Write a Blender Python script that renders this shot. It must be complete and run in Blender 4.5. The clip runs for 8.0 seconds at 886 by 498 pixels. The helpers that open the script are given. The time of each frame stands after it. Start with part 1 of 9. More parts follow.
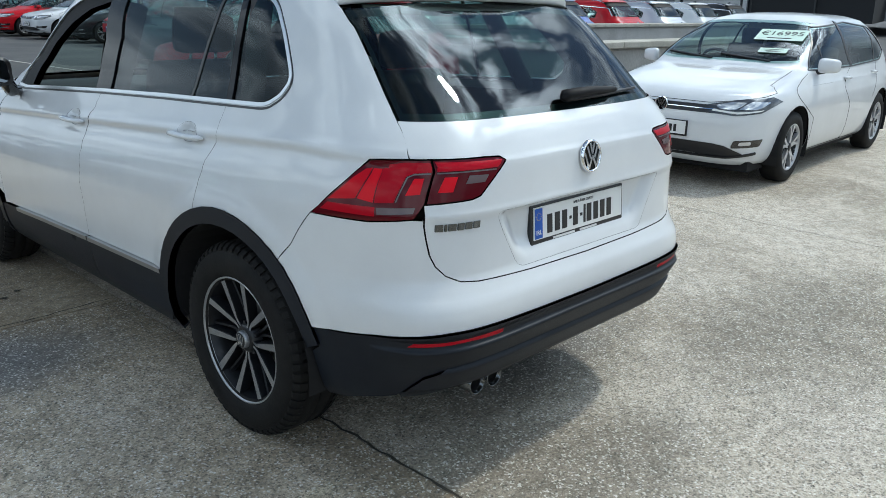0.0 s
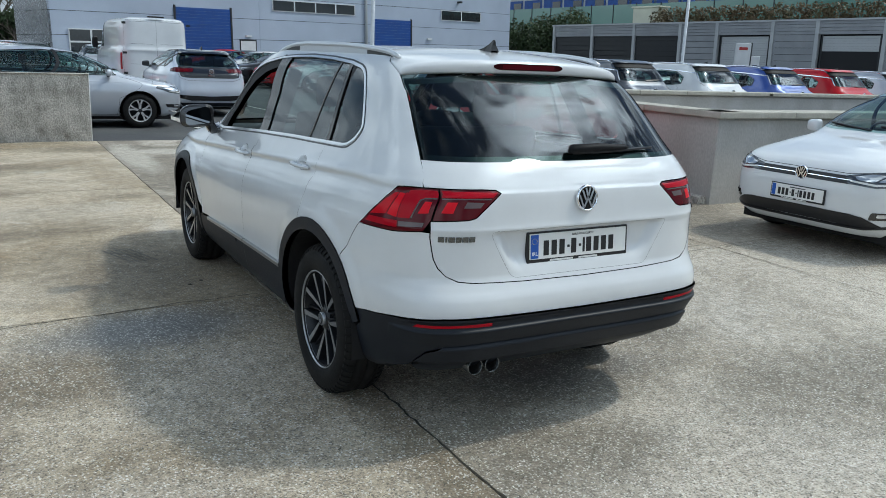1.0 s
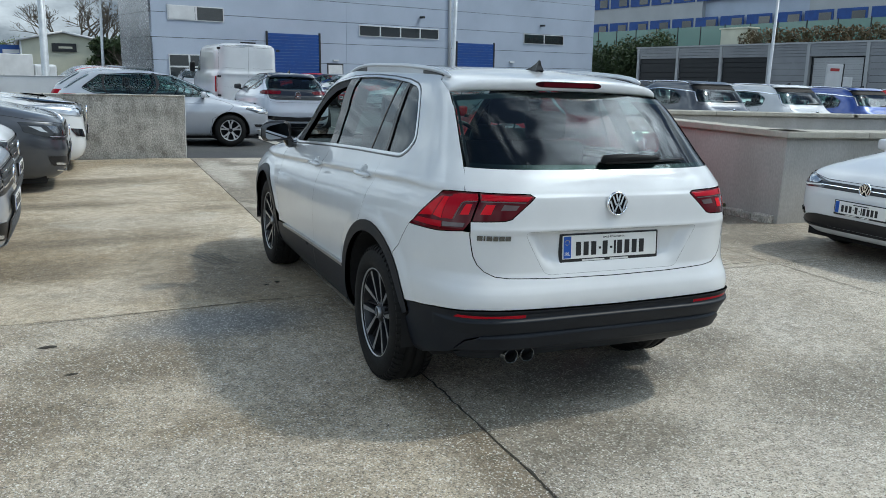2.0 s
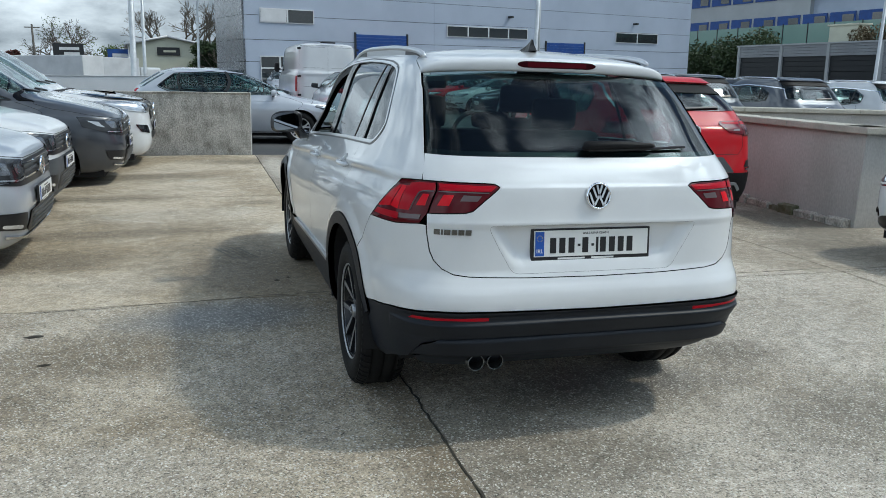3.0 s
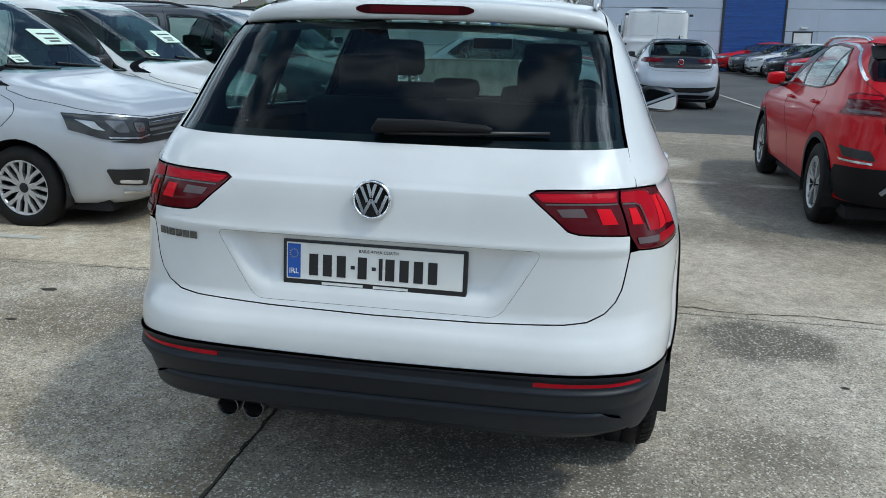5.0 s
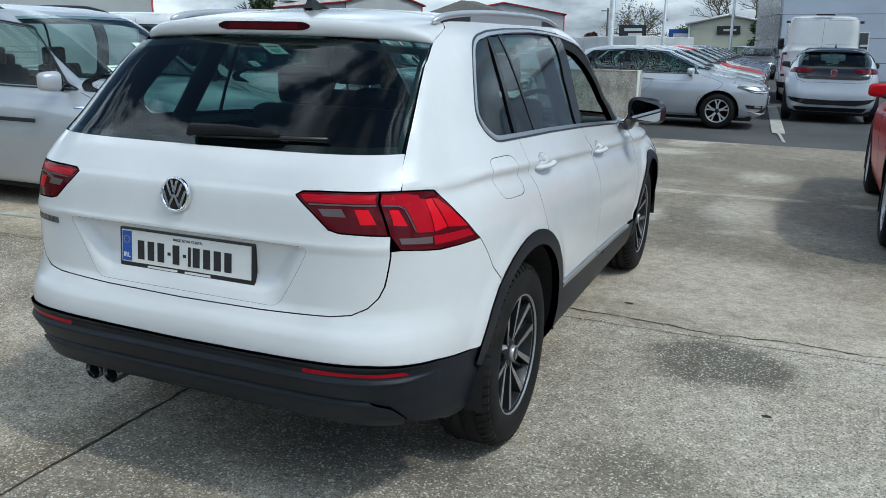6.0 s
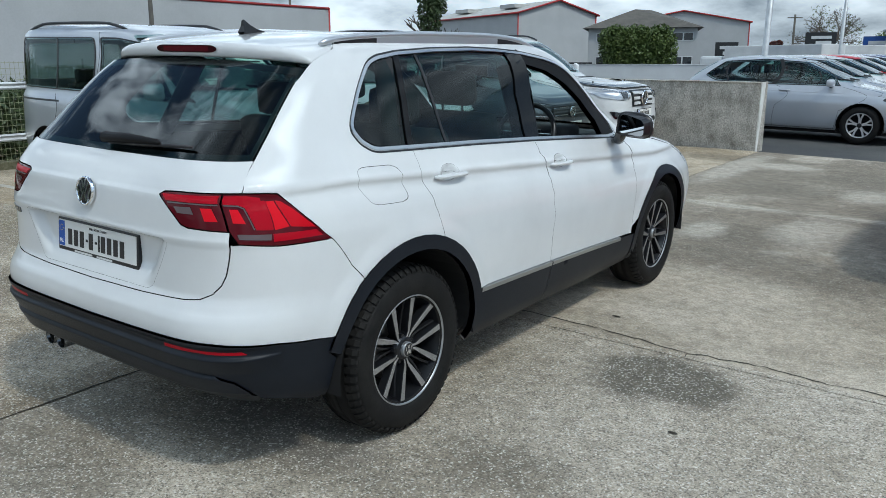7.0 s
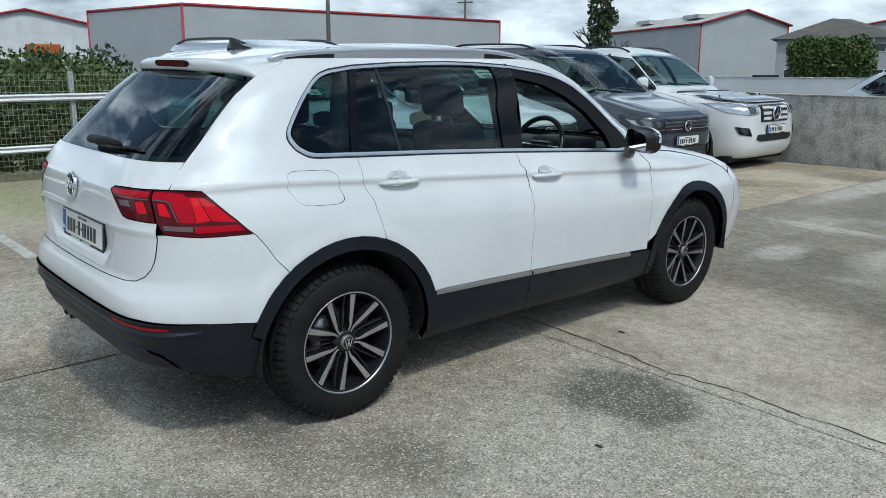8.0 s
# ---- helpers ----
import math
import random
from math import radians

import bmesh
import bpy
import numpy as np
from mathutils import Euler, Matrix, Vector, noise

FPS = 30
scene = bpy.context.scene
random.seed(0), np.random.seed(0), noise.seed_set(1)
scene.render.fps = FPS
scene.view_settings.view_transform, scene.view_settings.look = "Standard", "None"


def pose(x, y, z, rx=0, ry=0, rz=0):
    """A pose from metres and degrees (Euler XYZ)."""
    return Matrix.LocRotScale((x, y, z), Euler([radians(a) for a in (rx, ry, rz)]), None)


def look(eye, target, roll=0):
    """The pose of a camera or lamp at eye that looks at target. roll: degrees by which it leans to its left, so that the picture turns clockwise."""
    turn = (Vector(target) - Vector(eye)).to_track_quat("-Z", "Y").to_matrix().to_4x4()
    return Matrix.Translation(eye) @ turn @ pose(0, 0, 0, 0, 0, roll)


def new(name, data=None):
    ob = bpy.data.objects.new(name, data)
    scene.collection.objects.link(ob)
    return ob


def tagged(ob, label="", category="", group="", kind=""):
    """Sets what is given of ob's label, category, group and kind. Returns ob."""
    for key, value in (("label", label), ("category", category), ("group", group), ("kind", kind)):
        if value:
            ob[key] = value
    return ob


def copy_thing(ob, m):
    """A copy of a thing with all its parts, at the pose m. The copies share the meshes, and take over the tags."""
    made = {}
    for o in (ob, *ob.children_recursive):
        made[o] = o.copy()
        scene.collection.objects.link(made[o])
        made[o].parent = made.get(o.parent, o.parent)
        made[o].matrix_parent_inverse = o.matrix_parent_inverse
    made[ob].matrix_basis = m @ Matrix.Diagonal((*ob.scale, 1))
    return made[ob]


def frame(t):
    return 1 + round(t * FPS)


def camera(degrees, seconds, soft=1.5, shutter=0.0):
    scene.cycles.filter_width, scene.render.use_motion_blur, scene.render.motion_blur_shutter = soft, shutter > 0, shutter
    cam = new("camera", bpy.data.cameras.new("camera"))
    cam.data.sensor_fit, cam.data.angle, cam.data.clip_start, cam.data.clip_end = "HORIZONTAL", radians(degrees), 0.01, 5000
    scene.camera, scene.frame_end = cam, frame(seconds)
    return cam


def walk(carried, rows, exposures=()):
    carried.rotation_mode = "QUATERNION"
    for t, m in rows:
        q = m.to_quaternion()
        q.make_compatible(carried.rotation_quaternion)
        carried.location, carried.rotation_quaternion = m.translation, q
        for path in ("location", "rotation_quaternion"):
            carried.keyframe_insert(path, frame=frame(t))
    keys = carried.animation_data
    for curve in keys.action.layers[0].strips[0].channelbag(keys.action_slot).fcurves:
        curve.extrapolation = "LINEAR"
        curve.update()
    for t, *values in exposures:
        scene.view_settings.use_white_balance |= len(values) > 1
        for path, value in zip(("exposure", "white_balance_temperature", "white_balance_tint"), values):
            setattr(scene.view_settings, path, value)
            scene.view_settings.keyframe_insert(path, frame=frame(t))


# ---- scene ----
cam = camera(58.0, 8.0, soft=0.8)
PATH = [
    (0, (-2.216, -2.293, 1.491), (-0.837, -0.971, 0.897), 1.4),
    (0.5, (-2.098, -2.858, 1.536), (-0.958, -1.3, 1.013), 2.2),
    (1, (-2.134, -3.358, 1.561), (-1.162, -1.675, 1.089), 2.5),
    (1.5, (-2.216, -3.656, 1.546), (-1.334, -1.916, 1.103), 2.3),
    (1.7, (-2.212, -3.732, 1.552), (-1.366, -1.973, 1.117), 2.3),
    (2.8, (-1.676, -3.777, 1.496), (-1.044, -1.928, 1.072), 1.9),
    (3, (-1.52, -3.672, 1.472), (-0.944, -1.805, 1.042), 1.9),
    (3.5, (-1.076, -3.419, 1.457), (-0.673, -1.512, 1.005), 2.0),
    (4, (-0.566, -3.224, 1.477), (-0.383, -1.292, 0.993), 1.9),
    (4.2, (-0.35, -3.134, 1.444), (-0.263, -1.198, 0.949), 1.9),
    (5.3, (0.898, -2.816, 1.461), (0.421, -0.946, 0.934), 1.3),
    (5.5, (1.122, -2.773, 1.453), (0.563, -0.923, 0.936), 1.2),
    (6, (1.69, -2.722, 1.493), (0.933, -0.943, 0.981), 1.1),
    (6.5, (2.235, -2.619, 1.508), (1.289, -0.932, 1.001), 0.9),
    (7, (2.743, -2.408, 1.545), (1.611, -0.836, 1.05), 0.6),
    (7.5, (3.237, -2.174, 1.56), (1.926, -0.742, 1.079), 0.4),
    (8, (3.601, -1.883, 1.567), (2.142, -0.598, 1.095), 0.5),
]
walk(cam, [(t, look(eye, target, roll)) for t, eye, target, roll in PATH], [(0.0, -0.14, 6500, 2.5), (0.7, -0.24, 6550, 2.5), (2.0, -0.30, 6600, 2.5), (4.2, -0.37, 6500, 2.0), (5.3, -0.35, 6400, 2.0), (8.0, -0.46, 6450, 2.0)])

SUN_EL, SUN_AZ = 54.0, 104.0          # degrees; azimuth from +y towards +x
sun_to = Vector((math.sin(radians(SUN_AZ)) * math.cos(radians(SUN_EL)), math.cos(radians(SUN_AZ)) * math.cos(radians(SUN_EL)), math.sin(radians(SUN_EL))))

world = bpy.data.worlds.new("sky")
scene.world = world
world.use_nodes = True
wn, wl = world.node_tree.nodes, world.node_tree.links
wn.clear()
w_out, w_bg, w_mix = wn.new("ShaderNodeOutputWorld"), wn.new("ShaderNodeBackground"), wn.new("ShaderNodeMix")
w_sky, w_tc, w_map = wn.new("ShaderNodeTexSky"), wn.new("ShaderNodeTexCoord"), wn.new("ShaderNodeMapping")
w_sky.sky_type, w_sky.sun_disc = "NISHITA", False
w_sky.dust_density, w_sky.ozone_density = 0.15, 2.5
w_sky.sun_elevation, w_sky.sun_rotation = radians(SUN_EL), radians(SUN_AZ)
w_cloud, w_ramp, w_tone, w_tone_ramp = wn.new("ShaderNodeTexNoise"), wn.new("ShaderNodeValToRGB"), wn.new("ShaderNodeTexNoise"), wn.new("ShaderNodeValToRGB")
w_map.inputs["Scale"].default_value = (1.0, 1.0, 2.6)
w_cloud.inputs["Scale"].default_value, w_cloud.inputs["Detail"].default_value, w_cloud.inputs["Roughness"].default_value = 2.7, 12.0, 0.60
w_ramp.color_ramp.elements[0].position, w_ramp.color_ramp.elements[1].position = 0.470, 0.545
w_tone.inputs["Scale"].default_value, w_tone.inputs["Detail"].default_value, w_tone.inputs["Roughness"].default_value = 4.2, 12.0, 0.58
w_tone_ramp.color_ramp.elements[0].position, w_tone_ramp.color_ramp.elements[1].position = 0.36, 0.64
w_tone_ramp.color_ramp.elements[0].color, w_tone_ramp.color_ramp.elements[1].color = (2.6, 3.3, 4.3, 1), (14.5, 16.2, 18.5, 1)
w_mix.data_type = "RGBA"
wl.new(w_tc.outputs["Generated"], w_map.inputs["Vector"])
wl.new(w_map.outputs["Vector"], w_cloud.inputs["Vector"])
wl.new(w_map.outputs["Vector"], w_tone.inputs["Vector"])
wl.new(w_cloud.outputs["Fac"], w_ramp.inputs["Fac"])
wl.new(w_tone.outputs["Fac"], w_tone_ramp.inputs["Fac"])
wl.new(w_sky.outputs["Color"], w_mix.inputs["A"])
# cloud closes in towards the horizon
w_sep, w_low, w_max = wn.new("ShaderNodeSeparateXYZ"), wn.new("ShaderNodeMapRange"), wn.new("ShaderNodeMath")
wl.new(w_tc.outputs["Generated"], w_sep.inputs["Vector"])
wl.new(w_sep.outputs["Z"], w_low.inputs["Value"])
w_low.inputs["From Min"].default_value, w_low.inputs["From Max"].default_value = 0.14, 0.34
w_low.inputs["To Min"].default_value, w_low.inputs["To Max"].default_value = 1.0, 0.0
w_max.operation = "MAXIMUM"
wl.new(w_low.outputs["Result"], w_max.inputs[0])
wl.new(w_ramp.outputs["Color"], w_max.inputs[1])
wl.new(w_max.outputs["Value"], w_mix.inputs["Factor"])
# cloud is darkest low down, and glows round the sun
w_dot, w_near, w_high, w_mul, w_scale = wn.new("ShaderNodeVectorMath"), wn.new("ShaderNodeMapRange"), wn.new("ShaderNodeMapRange"), wn.new("ShaderNodeMath"), wn.new("ShaderNodeVectorMath")
w_dot.operation, w_mul.operation, w_scale.operation = "DOT_PRODUCT", "MULTIPLY", "SCALE"
w_dot.inputs[1].default_value = sun_to
wl.new(w_tc.outputs["Generated"], w_dot.inputs[0])
wl.new(w_dot.outputs["Value"], w_near.inputs["Value"])
w_near.interpolation_type = "SMOOTHSTEP"
w_near.inputs["From Min"].default_value, w_near.inputs["From Max"].default_value = 0.86, 1.0
w_near.inputs["To Min"].default_value, w_near.inputs["To Max"].default_value = 1.0, 4.0
wl.new(w_sep.outputs["Z"], w_high.inputs["Value"])
w_high.inputs["From Min"].default_value, w_high.inputs["From Max"].default_value = 0.02, 0.62
w_high.inputs["To Min"].default_value, w_high.inputs["To Max"].default_value = 0.36, 1.32
# clouds across from the sun are lit from the front
w_front, w_both = wn.new("ShaderNodeMapRange"), wn.new("ShaderNodeMath")
wl.new(w_dot.outputs["Value"], w_front.inputs["Value"])
w_front.inputs["From Min"].default_value, w_front.inputs["From Max"].default_value = -0.45, 0.25
w_front.inputs["To Min"].default_value, w_front.inputs["To Max"].default_value = 2.1, 1.0
w_both.operation = "MULTIPLY"
wl.new(w_near.outputs["Result"], w_both.inputs[0])
wl.new(w_front.outputs["Result"], w_both.inputs[1])
wl.new(w_both.outputs["Value"], w_mul.inputs[0])
# the cloud base overhead is thick and dull
w_zen, w_up = wn.new("ShaderNodeMapRange"), wn.new("ShaderNodeMath")
wl.new(w_sep.outputs["Z"], w_zen.inputs["Value"])
w_zen.interpolation_type = "SMOOTHSTEP"
w_zen.inputs["From Min"].default_value, w_zen.inputs["From Max"].default_value = 0.78, 0.92
w_zen.inputs["To Min"].default_value, w_zen.inputs["To Max"].default_value = 1.0, 0.38
w_up.operation = "MULTIPLY"
wl.new(w_high.outputs["Result"], w_up.inputs[0])
wl.new(w_zen.outputs["Result"], w_up.inputs[1])
wl.new(w_up.outputs["Value"], w_mul.inputs[1])
wl.new(w_tone_ramp.outputs["Color"], w_scale.inputs[0])
wl.new(w_mul.outputs["Value"], w_scale.inputs["Scale"])
wl.new(w_scale.outputs["Vector"], w_mix.inputs["B"])
wl.new(w_mix.outputs["Result"], w_bg.inputs["Color"])
wl.new(w_bg.outputs["Background"], w_out.inputs["Surface"])
w_bg.inputs["Strength"].default_value = 0.128

sun = new("sun", bpy.data.lights.new("sun", "SUN"))
sun.data.energy, sun.data.angle, sun.data.color = 1.8, radians(3.5), (1.0, 0.94, 0.85)
sun.matrix_basis = look(sun_to * 60, (0, 0, 0))

# ---- materials ----
def material(name, color, rough=0.5, metal=0.0, coat=0.0, spec=0.5, coat_rough=0.03):
    m = bpy.data.materials.new(name)
    m.use_nodes = True
    b = m.node_tree.nodes["Principled BSDF"]
    b.inputs["Base Color"].default_value = (*color, 1)
    b.inputs["Roughness"].default_value, b.inputs["Metallic"].default_value = rough, metal
    b.inputs["Coat Weight"].default_value, b.inputs["Coat Roughness"].default_value = coat, coat_rough
    b.inputs["Specular IOR Level"].default_value = spec
    return m


def varied(name, color, other, rough=0.6, scale=6.0, fine=60.0, bump=0.2, bump_size=0.01, metal=0.0, coat=0.0, rough_swing=0.15, low=0.35, high=0.65, stretch=(1, 1, 1), grain=0.25):
    """A surface of two colours mixed by stains, with fine grain in colour, gloss and relief."""
    m = material(name, color, rough, metal, coat)
    t, n, l = m.node_tree, m.node_tree.nodes, m.node_tree.links
    b = n["Principled BSDF"]
    co, mp, a, f, r, mix, mul = (n.new("ShaderNode" + k) for k in ("TexCoord", "Mapping", "TexNoise", "TexNoise", "ValToRGB", "Mix", "Mix"))
    mp.inputs["Scale"].default_value = stretch
    a.inputs["Scale"].default_value, a.inputs["Detail"].default_value, a.inputs["Roughness"].default_value = scale, 8, 0.6
    f.inputs["Scale"].default_value, f.inputs["Detail"].default_value = fine, 4
    r.color_ramp.elements[0].position, r.color_ramp.elements[1].position = low, high
    mix.data_type = mul.data_type = "RGBA"
    mix.inputs["A"].default_value, mix.inputs["B"].default_value = (*color, 1), (*other, 1)
    mul.blend_type, mul.inputs["Factor"].default_value = "OVERLAY", grain
    l.new(co.outputs["Object"], mp.inputs["Vector"])
    l.new(mp.outputs["Vector"], a.inputs["Vector"])
    l.new(mp.outputs["Vector"], f.inputs["Vector"])
    l.new(a.outputs["Fac"], r.inputs["Fac"])
    l.new(r.outputs["Color"], mix.inputs["Factor"])
    l.new(mix.outputs["Result"], mul.inputs["A"])
    fc = n.new("ShaderNodeMapRange")
    fc.inputs["From Min"].default_value, fc.inputs["From Max"].default_value = (0.30, 0.70) if grain > 0.3 else (0.0, 1.0)
    l.new(f.outputs["Fac"], fc.inputs["Value"])
    l.new(fc.outputs["Result"], mul.inputs["B"])
    l.new(mul.outputs["Result"], b.inputs["Base Color"])
    rr = n.new("ShaderNodeMapRange")
    rr.inputs["To Min"].default_value, rr.inputs["To Max"].default_value = max(rough - rough_swing, 0.02), min(rough + rough_swing, 1)
    l.new(f.outputs["Fac"], rr.inputs["Value"])
    l.new(rr.outputs["Result"], b.inputs["Roughness"])
    if bump:
        bp = n.new("ShaderNodeBump")
        bp.inputs["Strength"].default_value, bp.inputs["Distance"].default_value = bump, bump_size
        l.new(f.outputs["Fac"], bp.inputs["Height"])
        l.new(bp.outputs["Normal"], b.inputs["Normal"])
    return m


def paint(name, color, metal=0.0, rough=0.32, dust=0.02):
    """Lacquered car paint with a faint film of road dust and a breath of orange peel."""
    dusty = tuple(c * 0.9 + dust for c in color)
    m = varied(name, color, dusty, rough=rough, scale=2.5, fine=240, bump=0.015, bump_size=0.002, metal=metal, coat=1.0, rough_swing=0.05)
    m.node_tree.nodes["Principled BSDF"].inputs["Coat Roughness"].default_value = 0.035
    m.node_tree.nodes["Principled BSDF"].inputs["Specular IOR Level"].default_value = 0.5 if metal else 0.12
    for node in m.node_tree.nodes:
        if node.type == "MIX" and node.blend_type == "OVERLAY":
            node.inputs["Factor"].default_value = 0.04
    return m


def glass(name, tint, dark, rough=0.0):
    """Tinted car glass: a see-through sheet with a clear gloss on it."""
    m = bpy.data.materials.new(name)
    m.use_nodes = True
    n, l = m.node_tree.nodes, m.node_tree.links
    n.clear()
    o, mx, tr, gl, fr = (n.new("ShaderNode" + k) for k in ("OutputMaterial", "MixShader", "BsdfTransparent", "BsdfGlossy", "LayerWeight"))
    tr.inputs["Color"].default_value = (*[c * dark for c in tint], 1)
    gl.inputs["Roughness"].default_value = rough
    gl.inputs["Color"].default_value = (0.95, 0.97, 1.0, 1)
    # gloss that grows towards grazing, alike from both sides of the thin sheet
    pw, ma = n.new("ShaderNodeMath"), n.new("ShaderNodeMath")
    pw.operation, ma.operation = "POWER", "MULTIPLY_ADD"
    pw.inputs[1].default_value, ma.inputs[1].default_value, ma.inputs[2].default_value = 5.0, 0.93, 0.036
    l.new(fr.outputs["Facing"], pw.inputs[0])
    l.new(pw.outputs["Value"], ma.inputs[0])
    l.new(ma.outputs["Value"], mx.inputs["Fac"])
    l.new(tr.outputs["BSDF"], mx.inputs[1])
    l.new(gl.outputs["BSDF"], mx.inputs[2])
    l.new(mx.outputs["Shader"], o.inputs["Surface"])
    return m


WHITE = paint("white paint", (0.70, 0.715, 0.73))
SILVER = paint("silver paint", (0.50, 0.53, 0.58), metal=0.45, rough=0.36)
SILVER_BLUE = paint("pale metallic paint", (0.60, 0.64, 0.72), metal=0.35, rough=0.36)
GREY = paint("grey paint", (0.060, 0.068, 0.084), metal=0.45, rough=0.34)
RED = paint("red paint", (0.52, 0.004, 0.012), dust=0.004)
RED.node_tree.nodes["Principled BSDF"].inputs["Coat Weight"].default_value = 0.45
BLUE = paint("blue paint", (0.02, 0.07, 0.32), metal=0.4)
BLACK = paint("black paint", (0.012, 0.013, 0.016))
DARK_RED = paint("dark red paint", (0.28, 0.012, 0.03), metal=0.3)
PURPLE = paint("dusk blue paint", (0.06, 0.06, 0.16), metal=0.5)
CLAD = varied("dark plastic", (0.006, 0.0085, 0.0140), (0.010, 0.0135, 0.0200), rough=0.46, scale=5, fine=900, bump=0.25, bump_size=0.0006)
CLAD.node_tree.nodes["Principled BSDF"].inputs["Specular IOR Level"].default_value = 0.28
SATIN_BLACK = material("satin black", (0.012, 0.012, 0.014), 0.35)
GLOSS_BLACK = material("gloss black", (0.008, 0.008, 0.010), 0.08, coat=1.0)
LINER = material("black liner", (0.008, 0.008, 0.009), 0.9)
DARK_CHROME = material("dark chrome", (0.16, 0.17, 0.18), 0.2, 1.0)
PIPE_BLACK = material("black pipe inside", (0.006, 0.006, 0.006), 0.95)
RAIL = material("anodised rail", (0.62, 0.64, 0.67), 0.38, 0.8)
WINDOW_TRIM = material("satin window trim", (0.66, 0.68, 0.70), 0.28, 1.0)
TRIM_METAL = material("dull silver trim", (0.42, 0.43, 0.44), 0.35, 0.9)
MIRROR = material("mirror", (0.42, 0.44, 0.46), 0.01, 1.0)
CHROME = material("chrome", (0.86, 0.87, 0.89), 0.07, 1.0)
SATIN_METAL = material("brushed metal", (0.74, 0.76, 0.79), 0.25, 1.0)
RIM = varied("machined alloy", (0.50, 0.51, 0.53), (0.40, 0.41, 0.43), rough=0.3, scale=20, fine=300, bump=0.05, metal=0.9, rough_swing=0.08)
RIM_LIP = varied("machined rim lip", (0.46, 0.47, 0.49), (0.36, 0.37, 0.39), rough=0.35, scale=20, fine=300, bump=0.03, metal=0.8)
RIM_DARK = material("dark alloy", (0.014, 0.015, 0.018), 0.30, 0.3)
RIM_SILVER = varied("silver alloy", (0.60, 0.61, 0.63), (0.5, 0.5, 0.52), rough=0.35, scale=20, fine=300, bump=0.03, metal=0.7)
RUBBER = varied("tyre rubber", (0.0065, 0.0065, 0.007), (0.014, 0.0135, 0.013), rough=0.7, scale=9, fine=160, bump=0.3, bump_size=0.003)
DISC = material("brake disc", (0.30, 0.29, 0.28), 0.35, 1.0)
RUBBER.node_tree.nodes["Principled BSDF"].inputs["Specular IOR Level"].default_value = 0.22
GLASS_DARK = glass("privacy glass", (0.62, 0.90, 0.86), 0.50)
GLASS_CLEAR = glass("green glass", (0.80, 0.96, 0.93), 0.86)
GLASS_SIDE = glass("parked car glass", (0.78, 0.95, 0.92), 0.80)
GLASS_TINT = glass("dark rear glass", (0.62, 0.86, 0.84), 0.34)
GLASS_FAR = material("dark car glass", (0.012, 0.018, 0.019), 0.02, spec=0.6)
CLAD_GREY = varied("grey bumper plastic", (0.060, 0.065, 0.072), (0.075, 0.08, 0.086), rough=0.5, scale=5, fine=900, bump=0.2, bump_size=0.0006)
LAMP_BASE = material("smoked red lamp", (0.085, 0.0012, 0.006), 0.10, coat=0.30, spec=0.15)
LAMP_BRAKE = material("dark red brake lamp", (0.030, 0.0008, 0.003), 0.12, coat=0.2, spec=0.1)
LAMP_RED = material("red lamp glass", (0.40, 0.003, 0.014), 0.30, coat=0.22, spec=0.04)
LAMP_MID = material("dull red lamp glass", (0.55, 0.004, 0.014), 0.30, coat=0.25, spec=0.04)
LAMP_BRIGHT = material("bright red lamp glass", (0.68, 0.006, 0.018), 0.30, coat=0.22, spec=0.04)
LAMP_DEEP = material("deep red lamp glass", (0.12, 0.001, 0.004), 0.12, coat=0.30, spec=0.15)
PILLAR_BLACK = material("gloss black pillar foil", (0.0045, 0.0045, 0.0055), 0.10, spec=0.22)
SKID = varied("grey skid plastic", (0.20, 0.21, 0.22), (0.24, 0.25, 0.26), rough=0.45, scale=6, fine=500, bump=0.1, bump_size=0.0006)
SEAL = material("black rubber seal", (0.006, 0.006, 0.007), 0.6, spec=0.2)
LAMP_CLEAR = material("clear ribbed lamp glass", (0.11, 0.075, 0.08), 0.2, coat=0.3)
LAMP_DARK = material("headlamp housing", (0.030, 0.032, 0.036), 0.18, 0.2, coat=0.6)
HEADLAMP_LENS = material("headlamp reflector bowl", (0.22, 0.23, 0.25), 0.15, 0.7, coat=0.6)
HEADLAMP = material("headlamp", (0.62, 0.64, 0.66), 0.12, 0.7, coat=1.0)
HEADLAMP_DARK = material("headlamp housing", (0.075, 0.08, 0.088), 0.12, 0.4, coat=1.0)
PLATE_WHITE = material("plate white", (0.78, 0.78, 0.76), 0.4)
PLATE_BLUE = material("plate blue", (0.01, 0.09, 0.42), 0.4)
PLATE_YELLOW = material("plate yellow", (0.70, 0.50, 0.02), 0.4)
PLATE_BLACK = material("plate black", (0.012, 0.012, 0.014), 0.35)
SEAT = varied("dark seat cloth", (0.022, 0.023, 0.026), (0.035, 0.036, 0.04), rough=0.9, scale=10, fine=900, bump=0.08, bump_size=0.001)
CARD = material("pale green card", (0.62, 0.78, 0.68), 0.6)
CARD_INK = material("dark ink", (0.02, 0.03, 0.03), 0.6)


